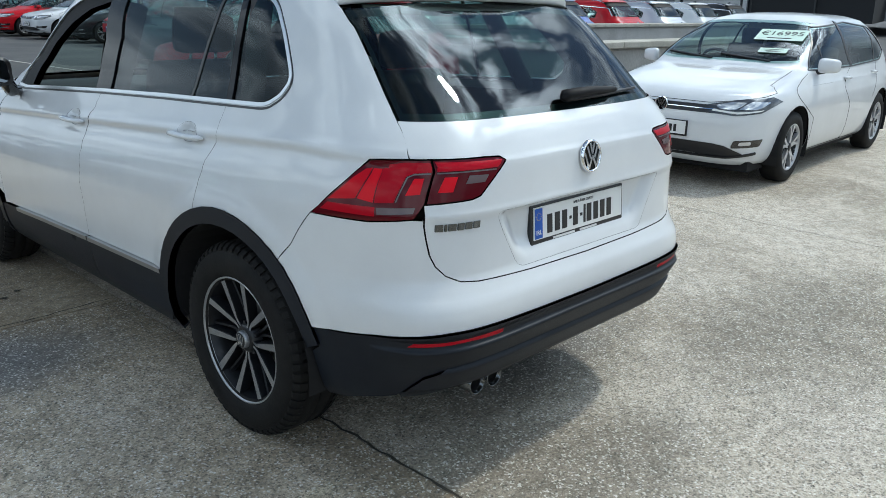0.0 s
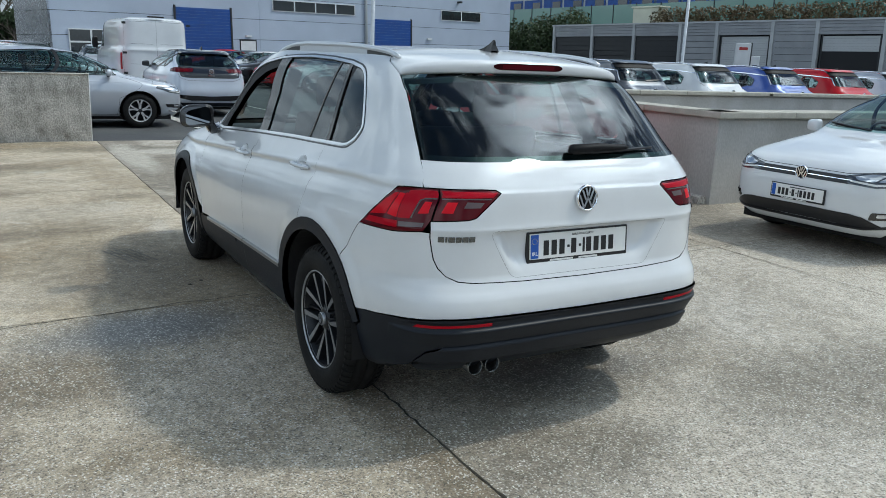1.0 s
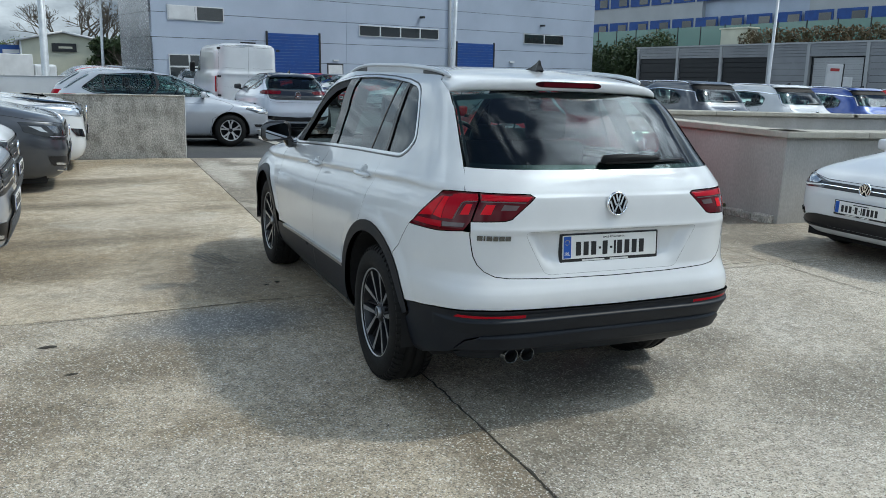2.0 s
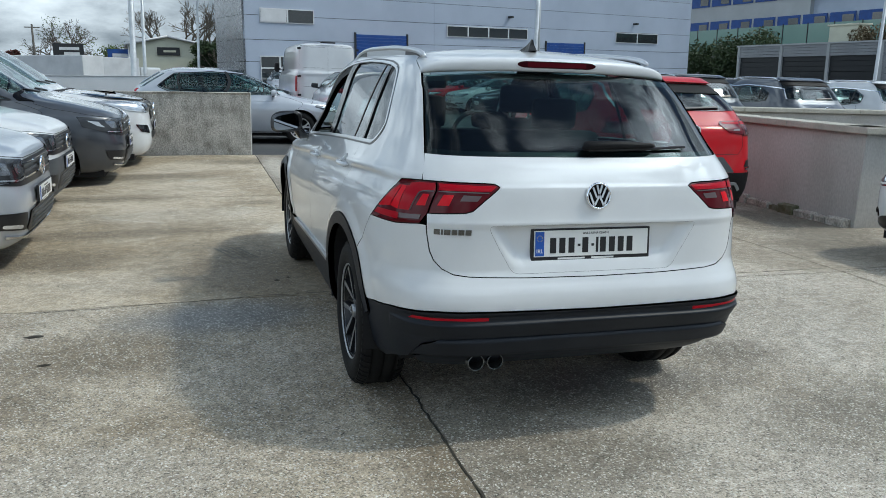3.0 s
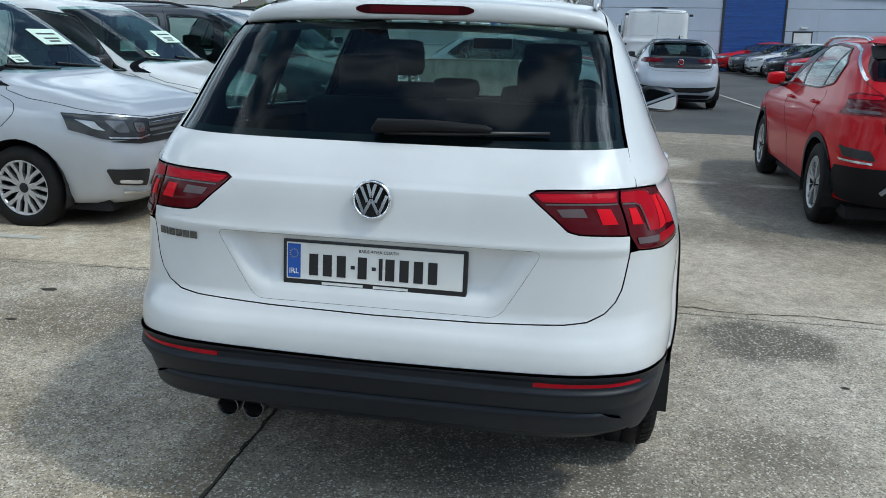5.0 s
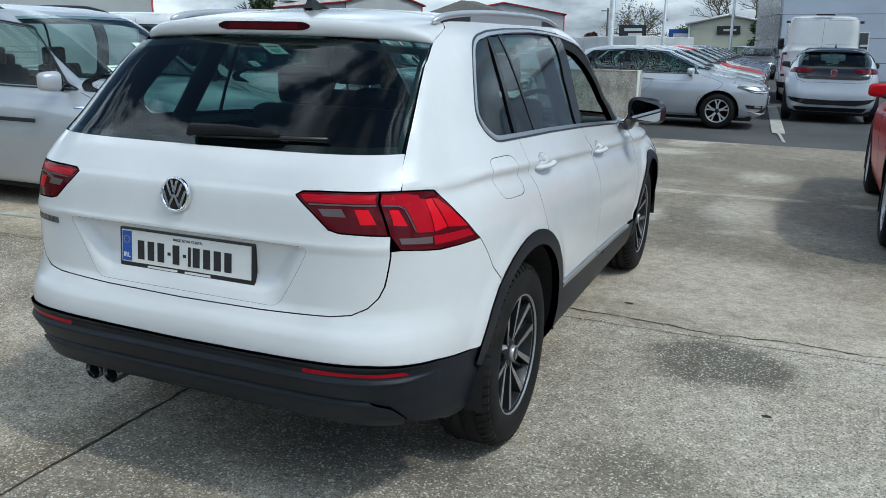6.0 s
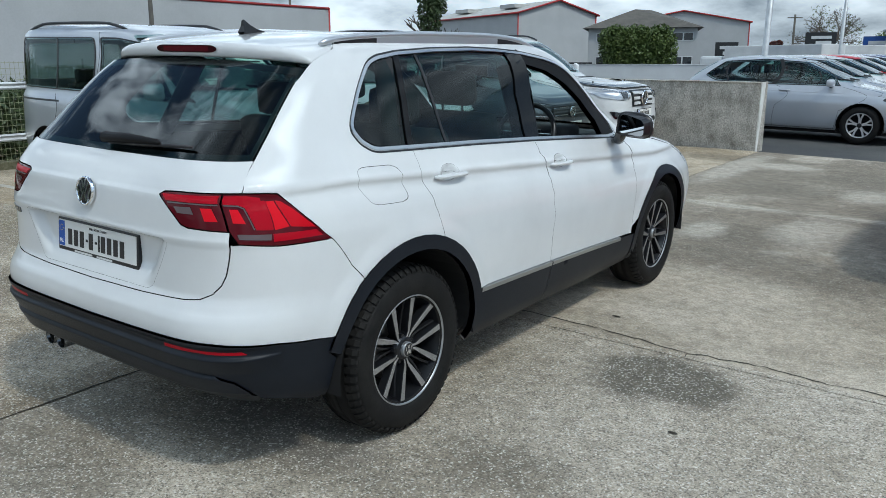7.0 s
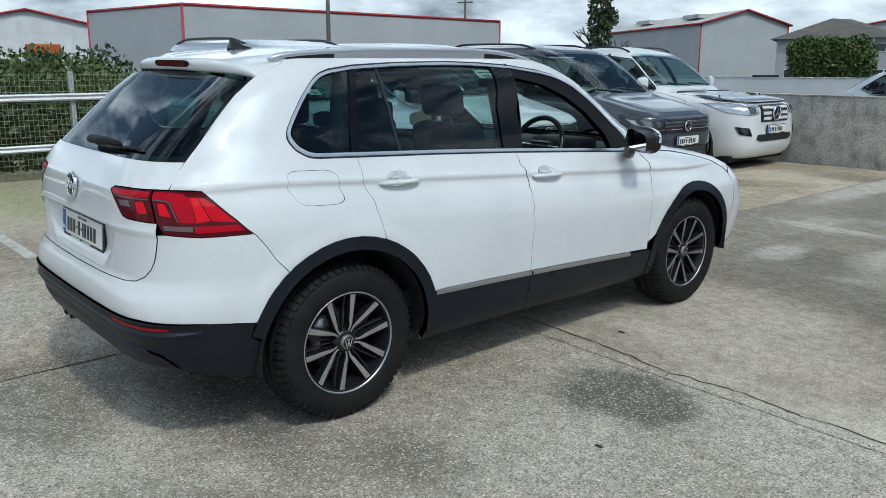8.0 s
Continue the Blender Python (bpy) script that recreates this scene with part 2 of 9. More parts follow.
def curve(*pts):
    """A smooth curve through (z, value) pairs that does not overshoot."""
    xs, ys = np.array([p[0] for p in pts], float), np.array([p[1] for p in pts], float)
    h, d = np.diff(xs), np.diff(ys) / np.diff(xs)
    m = np.zeros(len(xs))
    m[0], m[-1] = d[0], d[-1]
    for i in range(1, len(xs) - 1):
        if d[i - 1] * d[i] > 0:
            a, b = 2 * h[i] + h[i - 1], h[i] + 2 * h[i - 1]
            m[i] = (a + b) / (a / d[i - 1] + b / d[i])

    def at(x):
        x = np.clip(np.asarray(x, float), xs[0], xs[-1])
        i = np.clip(np.searchsorted(xs, x) - 1, 0, len(xs) - 2)
        t = (x - xs[i]) / h[i]
        return ((1 + 2 * t) * (1 - t) ** 2 * ys[i] + t * (1 - t) ** 2 * h[i] * m[i]
                + t * t * (3 - 2 * t) * ys[i + 1] + t * t * (t - 1) * h[i] * m[i + 1])
    return at


class Shell:
    """A car's skin: at each height a rounded plan from rear(z) to front(z), half as wide as wide(z).
    u runs round the plan: 0 middle of the rear, 0.9 rear corner, 5.3 front corner, 6.2 middle of the front."""

    def __init__(self, rear, front, wide, n=((0, 6.0), (2, 6.0)), shear=0.0):
        self.rear, self.front, self.wide0, self.nz, self.shear = curve(*rear), curve(*front), curve(*wide), curve(*n), shear

    def wide(self, z, y=-9.0):
        """Half the width; the shoulder sinks towards the front by shear."""
        fade = np.clip((1.5 - z) / 0.3, 0, 1) * np.clip((z - 0.6) / 0.2, 0, 1)
        return self.wide0(z + self.shear * (np.clip(y, -0.3, 2.6) - 0.1) * fade)

    def at(self, u, z):
        u, z = np.asarray(u, float), np.asarray(z, float)
        a = np.where(u < 0.9, u / 0.9, np.where(u < 5.3, 1 + (u - 0.9) / 2.2, 3 + (u - 5.3) / 0.9))
        dx = np.where(a < 1, a, np.where(a < 3, 1.0, 4 - a))
        dy = np.where(a < 1, -1.0, np.where(a < 3, a - 2, 1.0))
        n = self.nz(z)
        r = (np.abs(dx) ** n + np.abs(dy) ** n) ** (-1 / n)
        yr, yf = self.rear(z), self.front(z)
        y = (yr + yf) / 2 + (yf - yr) / 2 * dy * r
        return np.stack([self.wide(z, y) * dx * r, y, z + 0 * u], -1)

    def normal(self, u, z):
        e = 0.004
        n = np.cross(self.at(u + e, z) - self.at(u - e, z), self.at(u, z + e) - self.at(u, z - e))
        return n / np.maximum(np.linalg.norm(n, axis=-1, keepdims=True), 1e-9)

    def side(self, y, z):
        """u of the place (y, z) on the side."""
        y, z = np.asarray(y, float), np.asarray(z, float)
        yr, yf = self.rear(z), self.front(z)
        q = np.clip((y - (yr + yf) / 2) / ((yf - yr) / 2), -0.9999, 0.9999)
        n = self.nz(z)
        p = (1 - np.abs(q) ** n) ** (1 / n)
        return np.where(np.abs(q) <= p, 0.9 + (q / p + 1) * 2.2, np.where(q < 0, 0.9 * p / np.abs(q), 5.3 + 0.9 * (1 - p / np.abs(q))))

    def end(self, x, z, front=False):
        """u of the place (x, z) on the rear or the front."""
        n = self.nz(z)
        p = np.clip(np.asarray(x, float) / self.wide(z, 9.0 if front else -9.0), -0.9999, 0.9999)
        q = (1 - np.abs(p) ** n) ** (1 / n)
        u = np.where(np.abs(p) <= q, 0.9 * p / q, np.sign(p) * (0.9 + (1 - q / np.maximum(np.abs(p), 1e-9)) * 2.2))
        return 6.2 - u if front else u


class Full:
    """A skin with both halves in one u: negative u is the left half of the rear, u past 6.2 the left half of the front."""

    def __init__(self, sh):
        self.sh = sh

    def at(self, u, z):
        u = np.asarray(u, float)
        v = np.where(u < 0, -u, np.where(u > 6.2, 12.4 - u, u))
        return self.sh.at(v, z) * np.where(((u < 0) | (u > 6.2))[..., None], (-1, 1, 1), (1, 1, 1))

    def normal(self, u, z):
        e = 0.004
        n = np.cross(self.at(u + e, z) - self.at(u - e, z), self.at(u, z + e) - self.at(u, z - e))
        return n / np.maximum(np.linalg.norm(n, axis=-1, keepdims=True), 1e-9)


HERO = dict(
    rear=[(0.20, -0.55), (0.26, -0.66), (0.31, -0.76), (0.36, -0.82), (0.42, -0.850), (0.47, -0.872), (0.53, -0.885), (0.58, -0.893), (0.62, -0.897),
          (0.66, -0.892), (0.70, -0.872), (0.75, -0.853), (0.84, -0.851), (0.905, -0.853), (0.936, -0.860), (0.944, -0.858), (1.05, -0.846), (1.074, -0.842), (1.081, -0.836), (1.10, -0.824),
          (1.15, -0.790), (1.19, -0.752), (1.30, -0.630), (1.40, -0.508), (1.49, -0.385), (1.54, -0.315), (1.58, -0.22), (1.61, -0.08), (1.630, 0.20), (1.640, 0.65)],
    front=[(0.20, 3.30), (0.30, 3.48), (0.45, 3.56), (0.60, 3.58), (0.75, 3.55), (0.85, 3.47), (0.92, 3.30), (0.97, 3.08), (1.02, 2.78),
           (1.06, 2.58), (1.12, 2.45), (1.25, 2.22), (1.40, 1.95), (1.50, 1.74), (1.56, 1.58), (1.60, 1.40), (1.625, 1.15), (1.640, 0.75)],
    wide=[(0.20, 0.74), (0.28, 0.82), (0.35, 0.856), (0.50, 0.876), (0.65, 0.887), (0.78, 0.890), (0.88, 0.884), (0.95, 0.868), (1.00, 0.849),
          (1.030, 0.8330), (1.050, 0.8258), (1.072, 0.8305), (1.080, 0.8280), (1.092, 0.8200), (1.12, 0.8050), (1.20, 0.768), (1.30, 0.727), (1.40, 0.683), (1.50, 0.633), (1.55, 0.602), (1.585, 0.562),
          (1.61, 0.50), (1.630, 0.36), (1.640, 0.05)],
    n=[(0.2, 7.0), (0.58, 7.2), (0.72, 6.6), (0.95, 6.2), (1.2, 6.0), (1.36, 7.2), (1.50, 9.5), (1.64, 9.5)], shear=0.0627)


# ---- building helpers ----
def solid(name, verts, faces, mat, parent=None, label="", smooth=True, normals=None):
    """One mesh object from plain vertices and faces, under a thing or a part."""
    me = bpy.data.meshes.new(name)
    me.from_pydata([tuple(map(float, v)) for v in verts], [], [tuple(int(i) for i in f) for f in faces])
    me.materials.append(mat)
    me.update()
    if smooth:
        me.polygons.foreach_set("use_smooth", [True] * len(me.polygons))
        if normals is not None:
            me.normals_split_custom_set_from_vertices([tuple(map(float, n)) for n in normals])
    ob = new(name, me)
    ob.parent = parent
    if label:
        tagged(ob, label)
    return ob


def part(name, bm, mat, parent=None, label="", smooth=False):
    """Links a bmesh as one mesh object under a thing or a part."""
    me = bpy.data.meshes.new(name)
    bm.to_mesh(me)
    bm.free()
    me.materials.append(mat)
    if smooth:
        me.polygons.foreach_set("use_smooth", [True] * len(me.polygons))
    ob = new(name, me)
    ob.parent = parent
    if label:
        tagged(ob, label)
    return ob


def thing(name, label, category, m=None, group="", kind=""):
    ob = new(name)
    ob.empty_display_size = 0.1
    if m is not None:
        ob.matrix_basis = m
    return tagged(ob, label, category, group, kind)


def box(bm, x0, x1, y0, y1, z0, z1, bevel=0.0, m=None, segments=2):
    g = bmesh.ops.create_cube(bm, size=1.0)["verts"]
    for v in g:
        v.co = Vector((x0 + (v.co.x + 0.5) * (x1 - x0), y0 + (v.co.y + 0.5) * (y1 - y0), z0 + (v.co.z + 0.5) * (z1 - z0)))
    if bevel:
        es = list({e for v in g for e in v.link_edges})
        r = bmesh.ops.bevel(bm, geom=es, offset=bevel, segments=segments, affect="EDGES", profile=0.6)
        g = list({v for f in r["faces"] for v in f.verts} | {v for v in g if v.is_valid})
    if m is not None:
        bmesh.ops.transform(bm, matrix=m, verts=g)
    return g


def boxed(name, size, mat, parent=None, label="", bevel=0.0, m=None, smooth=False):
    bm = bmesh.new()
    box(bm, *size, bevel=bevel, m=m)
    return part(name, bm, mat, parent, label, smooth)


def tube(name, pts, r, mat, parent=None, label="", sides=8, closed=False, flat=1.0):
    """A round bar along a line of points; r may be one radius or one per point."""
    p = [Vector(q) for q in pts]
    n = len(p)
    rs = r if isinstance(r, (list, tuple)) else [r] * n
    verts, faces = [], []
    up = Vector((0, 0, 1))
    for i in range(n):
        a, b = p[(i - 1) % n if closed else max(i - 1, 0)], p[(i + 1) % n if closed else min(i + 1, n - 1)]
        d = (b - a).normalized()
        s = d.cross(up)
        s = s.normalized() if s.length > 1e-3 else d.cross(Vector((0, 1, 0))).normalized()
        t = s.cross(d)
        for k in range(sides):
            w = 2 * math.pi * k / sides
            verts.append(p[i] + s * (rs[i] * math.cos(w)) + t * (rs[i] * flat * math.sin(w)))
    for i in range(n if closed else n - 1):
        for k in range(sides):
            a, b = i * sides, ((i + 1) % n) * sides
            faces.append((a + k, a + (k + 1) % sides, b + (k + 1) % sides, b + k))
    if not closed:
        faces += [tuple(range(sides))[::-1], tuple((n - 1) * sides + k for k in range(sides))]
    return solid(name, verts, faces, mat, parent, label)


def lathe(name, prof, mat, parent=None, label="", steps=48, smooth=True):
    """A turned piece round the x axis from (x, radius) pairs."""
    verts, faces, n = [], [], len(prof)
    for i in range(steps):
        w = 2 * math.pi * i / steps
        verts += [(x, r * math.cos(w), r * math.sin(w)) for x, r in prof]
    for i in range(steps):
        for k in range(n - 1):
            a, b = i * n, (i + 1) % steps * n
            faces.append((a + k, a + k + 1, b + k + 1, b + k))
    return solid(name, verts, faces, mat, parent, label, smooth)


def rounded(pts, r, steps=4):
    """A closed outline with its corners rounded off by about r."""
    p, out = [np.array(q, float) for q in pts], []
    for i in range(len(p)):
        a, b, c = p[i - 1], p[i], p[(i + 1) % len(p)]
        la, lc = np.linalg.norm(a - b), np.linalg.norm(c - b)
        if min(la, lc) < 1e-6:
            continue
        s, e = b + (a - b) * min(r / la, 0.45), b + (c - b) * min(r / lc, 0.45)
        for k in range(steps + 1):
            t = k / steps
            out.append((1 - t) ** 2 * s + 2 * t * (1 - t) * b + t * t * e)
    return np.array(out)


def resample(poly, step):
    out = []
    for a, b in zip(poly, np.roll(poly, -1, axis=0)):
        k = max(1, int(math.ceil(np.linalg.norm(b - a) / step)))
        out += [a + (b - a) * i / k for i in range(k)]
    return np.array(out)


def spread(line, step):
    """Points at even steps along an open line."""
    out = [line[0]]
    for a, b in zip(line, line[1:]):
        k = max(1, int(math.ceil(np.linalg.norm(b - a) / step)))
        out += [a + (b - a) * i / k for i in range(1, k + 1)]
    return np.array(out)


def inside(poly, q):
    x, y, res = q[:, 0], q[:, 1], np.zeros(len(q), bool)
    for a, b in zip(poly, np.roll(poly, -1, axis=0)):
        if a[1] == b[1]:
            continue
        c = (a[1] > y) != (b[1] > y)
        res ^= c & (x < (b[0] - a[0]) * (y - a[1]) / (b[1] - a[1]) + a[0])
    return res


def inset(poly, d):
    """The outline drawn in by d."""
    if d == 0:
        return poly
    area = 0.5 * np.sum(poly[:, 0] * np.roll(poly[:, 1], -1) - np.roll(poly[:, 0], -1) * poly[:, 1])
    e = np.roll(poly, -1, axis=0) - poly
    e /= np.maximum(np.linalg.norm(e, axis=1, keepdims=True), 1e-9)
    n = np.stack([-e[:, 1], e[:, 0]], 1) * (1 if area > 0 else -1)
    m = n + np.roll(n, 1, axis=0)
    m /= np.maximum((m * m).sum(1, keepdims=True) / 2, 0.35)
    return poly + m * d


def mesh_plane(outline, holes, step, lines=()):
    """Triangles that fill an outline with holes, evenly, in a plane."""
    from mathutils.geometry import delaunay_2d_cdt
    loops = [resample(outline, step)] + [resample(h, step) for h in holes]
    pts = np.concatenate(loops)
    lo, hi = loops[0].min(0), loops[0].max(0)
    gx, gy = np.meshgrid(np.arange(lo[0], hi[0], step), np.arange(lo[1], hi[1], step * 0.9))
    gx[1::2] += step / 2
    g = np.stack([gx.ravel(), gy.ravel()], 1)
    g = g[inside(loops[0], g)]
    for h in loops[1:]:
        g = g[~inside(h, g)]
    keep = np.ones(len(g), bool)
    for i in range(0, len(pts), 200):
        if len(g):
            keep &= ((g[:, None] - pts[None, i:i + 200]) ** 2).sum(-1).min(1) > (0.45 * step) ** 2
    rows = [spread(np.array(l, float), step) for l in lines]
    for l in rows:
        keep &= ((g[:, None] - l[None]) ** 2).sum(-1).min(1) > (0.35 * step) ** 2 if len(g) else True
    allp = np.concatenate([pts] + rows + [g[keep]])
    edges, base = [], 0
    for l in loops:
        edges += [(base + i, base + (i + 1) % len(l)) for i in range(len(l))]
        base += len(l)
    for l in rows:
        edges += [(base + i, base + i + 1) for i in range(len(l) - 1)]
        base += len(l)
    v, _, f, *_ = delaunay_2d_cdt([Vector(q) for q in allp], edges, [], 0, 1e-7)
    v, f = np.array([tuple(q) for q in v]), np.array([t for t in f if len(t) == 3])
    c = v[f].mean(1)
    ok = inside(loops[0], c)
    for h in loops[1:]:
        ok &= ~inside(h, c)
    return v, f[ok], loops


def skin_data(sh, outline, holes=(), step=0.04, off=0.0, depth=0.012, gap=0.0, mirror=False, both=False, lines=()):
    """Vertices, faces and normals of a sheet cut to an outline in (u, z) on a car's skin, with its edges turned in."""
    outline = inset(np.array(outline, float), gap)
    holes = [inset(np.array(h, float), -gap) for h in holes]
    v, f, loops = mesh_plane(outline, holes, step, lines)
    n = sh.normal(v[:, 0], v[:, 1])
    o = off(v[:, 0], v[:, 1]) if callable(off) else off + 0 * v[:, 0]
    p = sh.at(v[:, 0], v[:, 1]) + n * o[:, None]
    if callable(off):
        e = 0.004
        def q(u, z):
            return sh.at(u, z) + sh.normal(u, z) * off(u, z)[:, None]
        n = np.cross(q(v[:, 0] + e, v[:, 1]) - q(v[:, 0] - e, v[:, 1]), q(v[:, 0], v[:, 1] + e) - q(v[:, 0], v[:, 1] - e))
        n /= np.maximum(np.linalg.norm(n, axis=-1, keepdims=True), 1e-9)
    t = p[f]
    flip = (np.cross(t[:, 1] - t[:, 0], t[:, 2] - t[:, 0]) * n[f[:, 0]]).sum(1) < 0
    f = np.where(flip[:, None], f[:, ::-1], f)
    P, N, F = [p], [n], f.tolist()
    base = len(p)
    if depth:
        for l in loops:
            ln = sh.normal(l[:, 0], l[:, 1])
            lo = off(l[:, 0], l[:, 1]) if callable(off) else off + 0 * l[:, 0]
            lp = sh.at(l[:, 0], l[:, 1]) + ln * lo[:, None]
            k = len(l)
            side = np.cross(np.roll(lp, -1, 0) - np.roll(lp, 1, 0), ln)
            side /= np.maximum(np.linalg.norm(side, axis=1, keepdims=True), 1e-9)
            P += [lp, lp - ln * depth]
            N += [side, side]
            F += [(base + i, base + (i + 1) % k, base + k + (i + 1) % k, base + k + i) for i in range(k)]
            base += 2 * k
    P, N = np.concatenate(P), np.concatenate(N)
    if mirror:
        P, N, F = P * (-1, 1, 1), N * (-1, 1, 1), [x[::-1] for x in F]
    if both:
        F = F + [tuple(i + len(P) for i in x[::-1]) for x in F]
        P, N = np.concatenate([P, P * (-1, 1, 1)]), np.concatenate([N, N * (-1, 1, 1)])
    return P, F, N


def skin(name, sh, outline, mat, parent, label="", **kw):
    p, f, n = skin_data(sh, outline, **kw)
    return solid(name, p, f, mat, parent, label, normals=n)


def strip(name, sh, line, width, mat, parent, label="", off=0.003, depth=0.004, mirror=False, both=False, closed=False):
    """A narrow band along a line in (u, z) on a car's skin."""
    l = np.array(line, float)
    fine = [l[0]]
    for a, b in zip(l, l[1:]) if not closed else zip(l, np.roll(l, -1, 0)):
        k = max(1, int(np.linalg.norm(b - a) / 0.03))
        fine += [a + (b - a) * i / k for i in range(1, k + 1)]
    l = np.array(fine[:-1] if closed else fine)
    nxt, prv = (np.roll(l, -1, 0), np.roll(l, 1, 0)) if closed else (np.vstack([l[1:], l[-1:]]), np.vstack([l[:1], l[:-1]]))
    p0, n = sh.at(l[:, 0], l[:, 1]), sh.normal(l[:, 0], l[:, 1])
    t = sh.at(nxt[:, 0], nxt[:, 1]) - sh.at(prv[:, 0], prv[:, 1])
    s = np.cross(n, t)
    s /= np.maximum(np.linalg.norm(s, axis=1, keepdims=True), 1e-9)
    rows = [p0 + s * width / 2 - n * depth, p0 + s * width / 2 + n * off, p0 - s * width / 2 + n * off, p0 - s * width / 2 - n * depth]
    k = len(l)
    P = np.concatenate(rows)
    F = []
    for r in range(3):
        for i in range(k if closed else k - 1):
            j = (i + 1) % k
            F.append((r * k + i, r * k + j, (r + 1) * k + j, (r + 1) * k + i))
    if mirror:
        P, F = P * (-1, 1, 1), [x[::-1] for x in F]
    if both:
        F = F + [tuple(i + len(P) for i in x[::-1]) for x in F]
        P = np.concatenate([P, P * (-1, 1, 1)])
    return solid(name, P, F, mat, parent, label, smooth=False)


# ---- the yard ----
def gz(x, y):
    """Height of the yard, which falls very gently away ahead and to the left."""
    return -0.014 + 0.018 * min(max(x + 1.2, -30.0), 0.0) - 0.002 * min(max(y - 2.2, 0.0), 40.0)


# buildings stand plumb; the yard itself tilts a little under the cars
LEVEL = Matrix(((0.99971, 0.00016, -0.02399, 0), (0.00016, 0.99992, 0.01300, 0), (0.02399, -0.01300, 0.99963, 0), (0, 0, 0, 1)))


def concrete_material():
    m = material("yard concrete", (0.33, 0.31, 0.27), 0.8)
    n, l = m.node_tree.nodes, m.node_tree.links
    b = n["Principled BSDF"]
    co = n.new("ShaderNodeTexCoord")

    def tex(scale, detail=6, rough=0.6, stretch=None, distort=0.0):
        t = n.new("ShaderNodeTexNoise")
        t.inputs["Scale"].default_value, t.inputs["Detail"].default_value, t.inputs["Roughness"].default_value, t.inputs["Distortion"].default_value = scale, detail, rough, distort
        if stretch:
            mp = n.new("ShaderNodeMapping")
            mp.inputs["Scale"].default_value = stretch
            l.new(co.outputs["Object"], mp.inputs["Vector"])
            l.new(mp.outputs["Vector"], t.inputs["Vector"])
        else:
            l.new(co.outputs["Object"], t.inputs["Vector"])
        return t.outputs["Fac"]

    def ramp(fac, lo, hi):
        r = n.new("ShaderNodeMapRange")
        r.interpolation_type = "SMOOTHSTEP"
        r.inputs["From Min"].default_value, r.inputs["From Max"].default_value = lo, hi
        l.new(fac, r.inputs["Value"])
        return r.outputs["Result"]

    def op(kind, a, c, clamp=False):
        q = n.new("ShaderNodeMath")
        q.operation, q.use_clamp = kind, clamp
        for i, v in enumerate((a, c)):
            if isinstance(v, (int, float)):
                q.inputs[i].default_value = v
            else:
                l.new(v, q.inputs[i])
        return q.outputs["Value"]

    def mix(fac, a, c, blend="MIX"):
        q = n.new("ShaderNodeMix")
        q.data_type, q.blend_type = "RGBA", blend
        if isinstance(fac, (int, float)):
            q.inputs["Factor"].default_value = fac
        else:
            l.new(fac, q.inputs["Factor"])
        for key, v in (("A", a), ("B", c)):
            if isinstance(v, tuple):
                q.inputs[key].default_value = (*v, 1)
            else:
                l.new(v, q.inputs[key])
        return q.outputs["Result"]

    edge = tex(3.0, 7, 0.65)

    def blob(x, y, rx, ry, soft=0.5, wobble=0.9):
        """A stain with a ragged rim round a place."""
        mp, ln = n.new("ShaderNodeMapping"), n.new("ShaderNodeVectorMath")
        mp.inputs["Location"].default_value = (-x / rx, -y / ry, 0)
        mp.inputs["Scale"].default_value = (1 / rx, 1 / ry, 0)
        ln.operation = "LENGTH"
        l.new(co.outputs["Object"], mp.inputs["Vector"])
        l.new(mp.outputs["Vector"], ln.inputs[0])
        d = op("ADD", ln.outputs["Value"], op("MULTIPLY", op("SUBTRACT", edge, 0.5), wobble))
        return op("SUBTRACT", 1.0, ramp(d, 1.0 - soft, 1.0 + soft * 0.4), True)

    # two pours: worn, stony slabs behind the joint and smoother ones ahead of it, beige to one side of the long joint and grey to the other
    sx = n.new("ShaderNodeSeparateXYZ")
    l.new(co.outputs["Object"], sx.inputs["Vector"])
    smooth_pour = ramp(sx.outputs["Y"], 1.520, 1.530)
    grey_side = ramp(sx.outputs["X"], -0.590, -0.580)
    big = ramp(tex(0.45, 8, 0.6, distort=0.6), 0.38, 0.60)
    mid = ramp(tex(1.7, 8, 0.68), 0.36, 0.68)
    streak = ramp(tex(1.0, 8, 0.65, (0.55, 1.25, 1), 0.8), 0.48, 0.66)
    brown = mix(big, mix(smooth_pour, (0.262, 0.202, 0.130), (0.316, 0.242, 0.154)), mix(smooth_pour, (0.490, 0.416, 0.318), (0.550, 0.465, 0.350)))
    brown = mix(op("MULTIPLY", mid, 0.55), brown, mix(smooth_pour, (0.318, 0.268, 0.200), (0.392, 0.324, 0.232)))
    brown = mix(op("MULTIPLY", op("MULTIPLY", streak, smooth_pour), 0.55), brown, (0.205, 0.170, 0.120))
    ash = mix(big, (0.314, 0.264, 0.200), (0.545, 0.484, 0.398))
    ash = mix(op("MULTIPLY", mid, 0.42), ash, (0.394, 0.340, 0.268))
    far_side = op("MULTIPLY", ramp(sx.outputs["Y"], 2.6, 3.6), op("SUBTRACT", 1.0, op("MULTIPLY", ramp(tex(0.75, 8, 0.6, distort=0.8), 0.52, 0.62), 0.8)))
    ash = mix(op("MULTIPLY", far_side, 0.85), ash, mix(mid, (0.170, 0.140, 0.104), (0.262, 0.222, 0.172)))
    colour = mix(grey_side, brown, ash)
    pale = ramp(tex(0.8, 9, 0.7, distort=1.0), 0.56, 0.68)
    colour = mix(op("MULTIPLY", pale, 0.42), colour, (0.63, 0.585, 0.51))
    clean = blob(1.75, 0.35, 1.2, 0.85, 0.7)
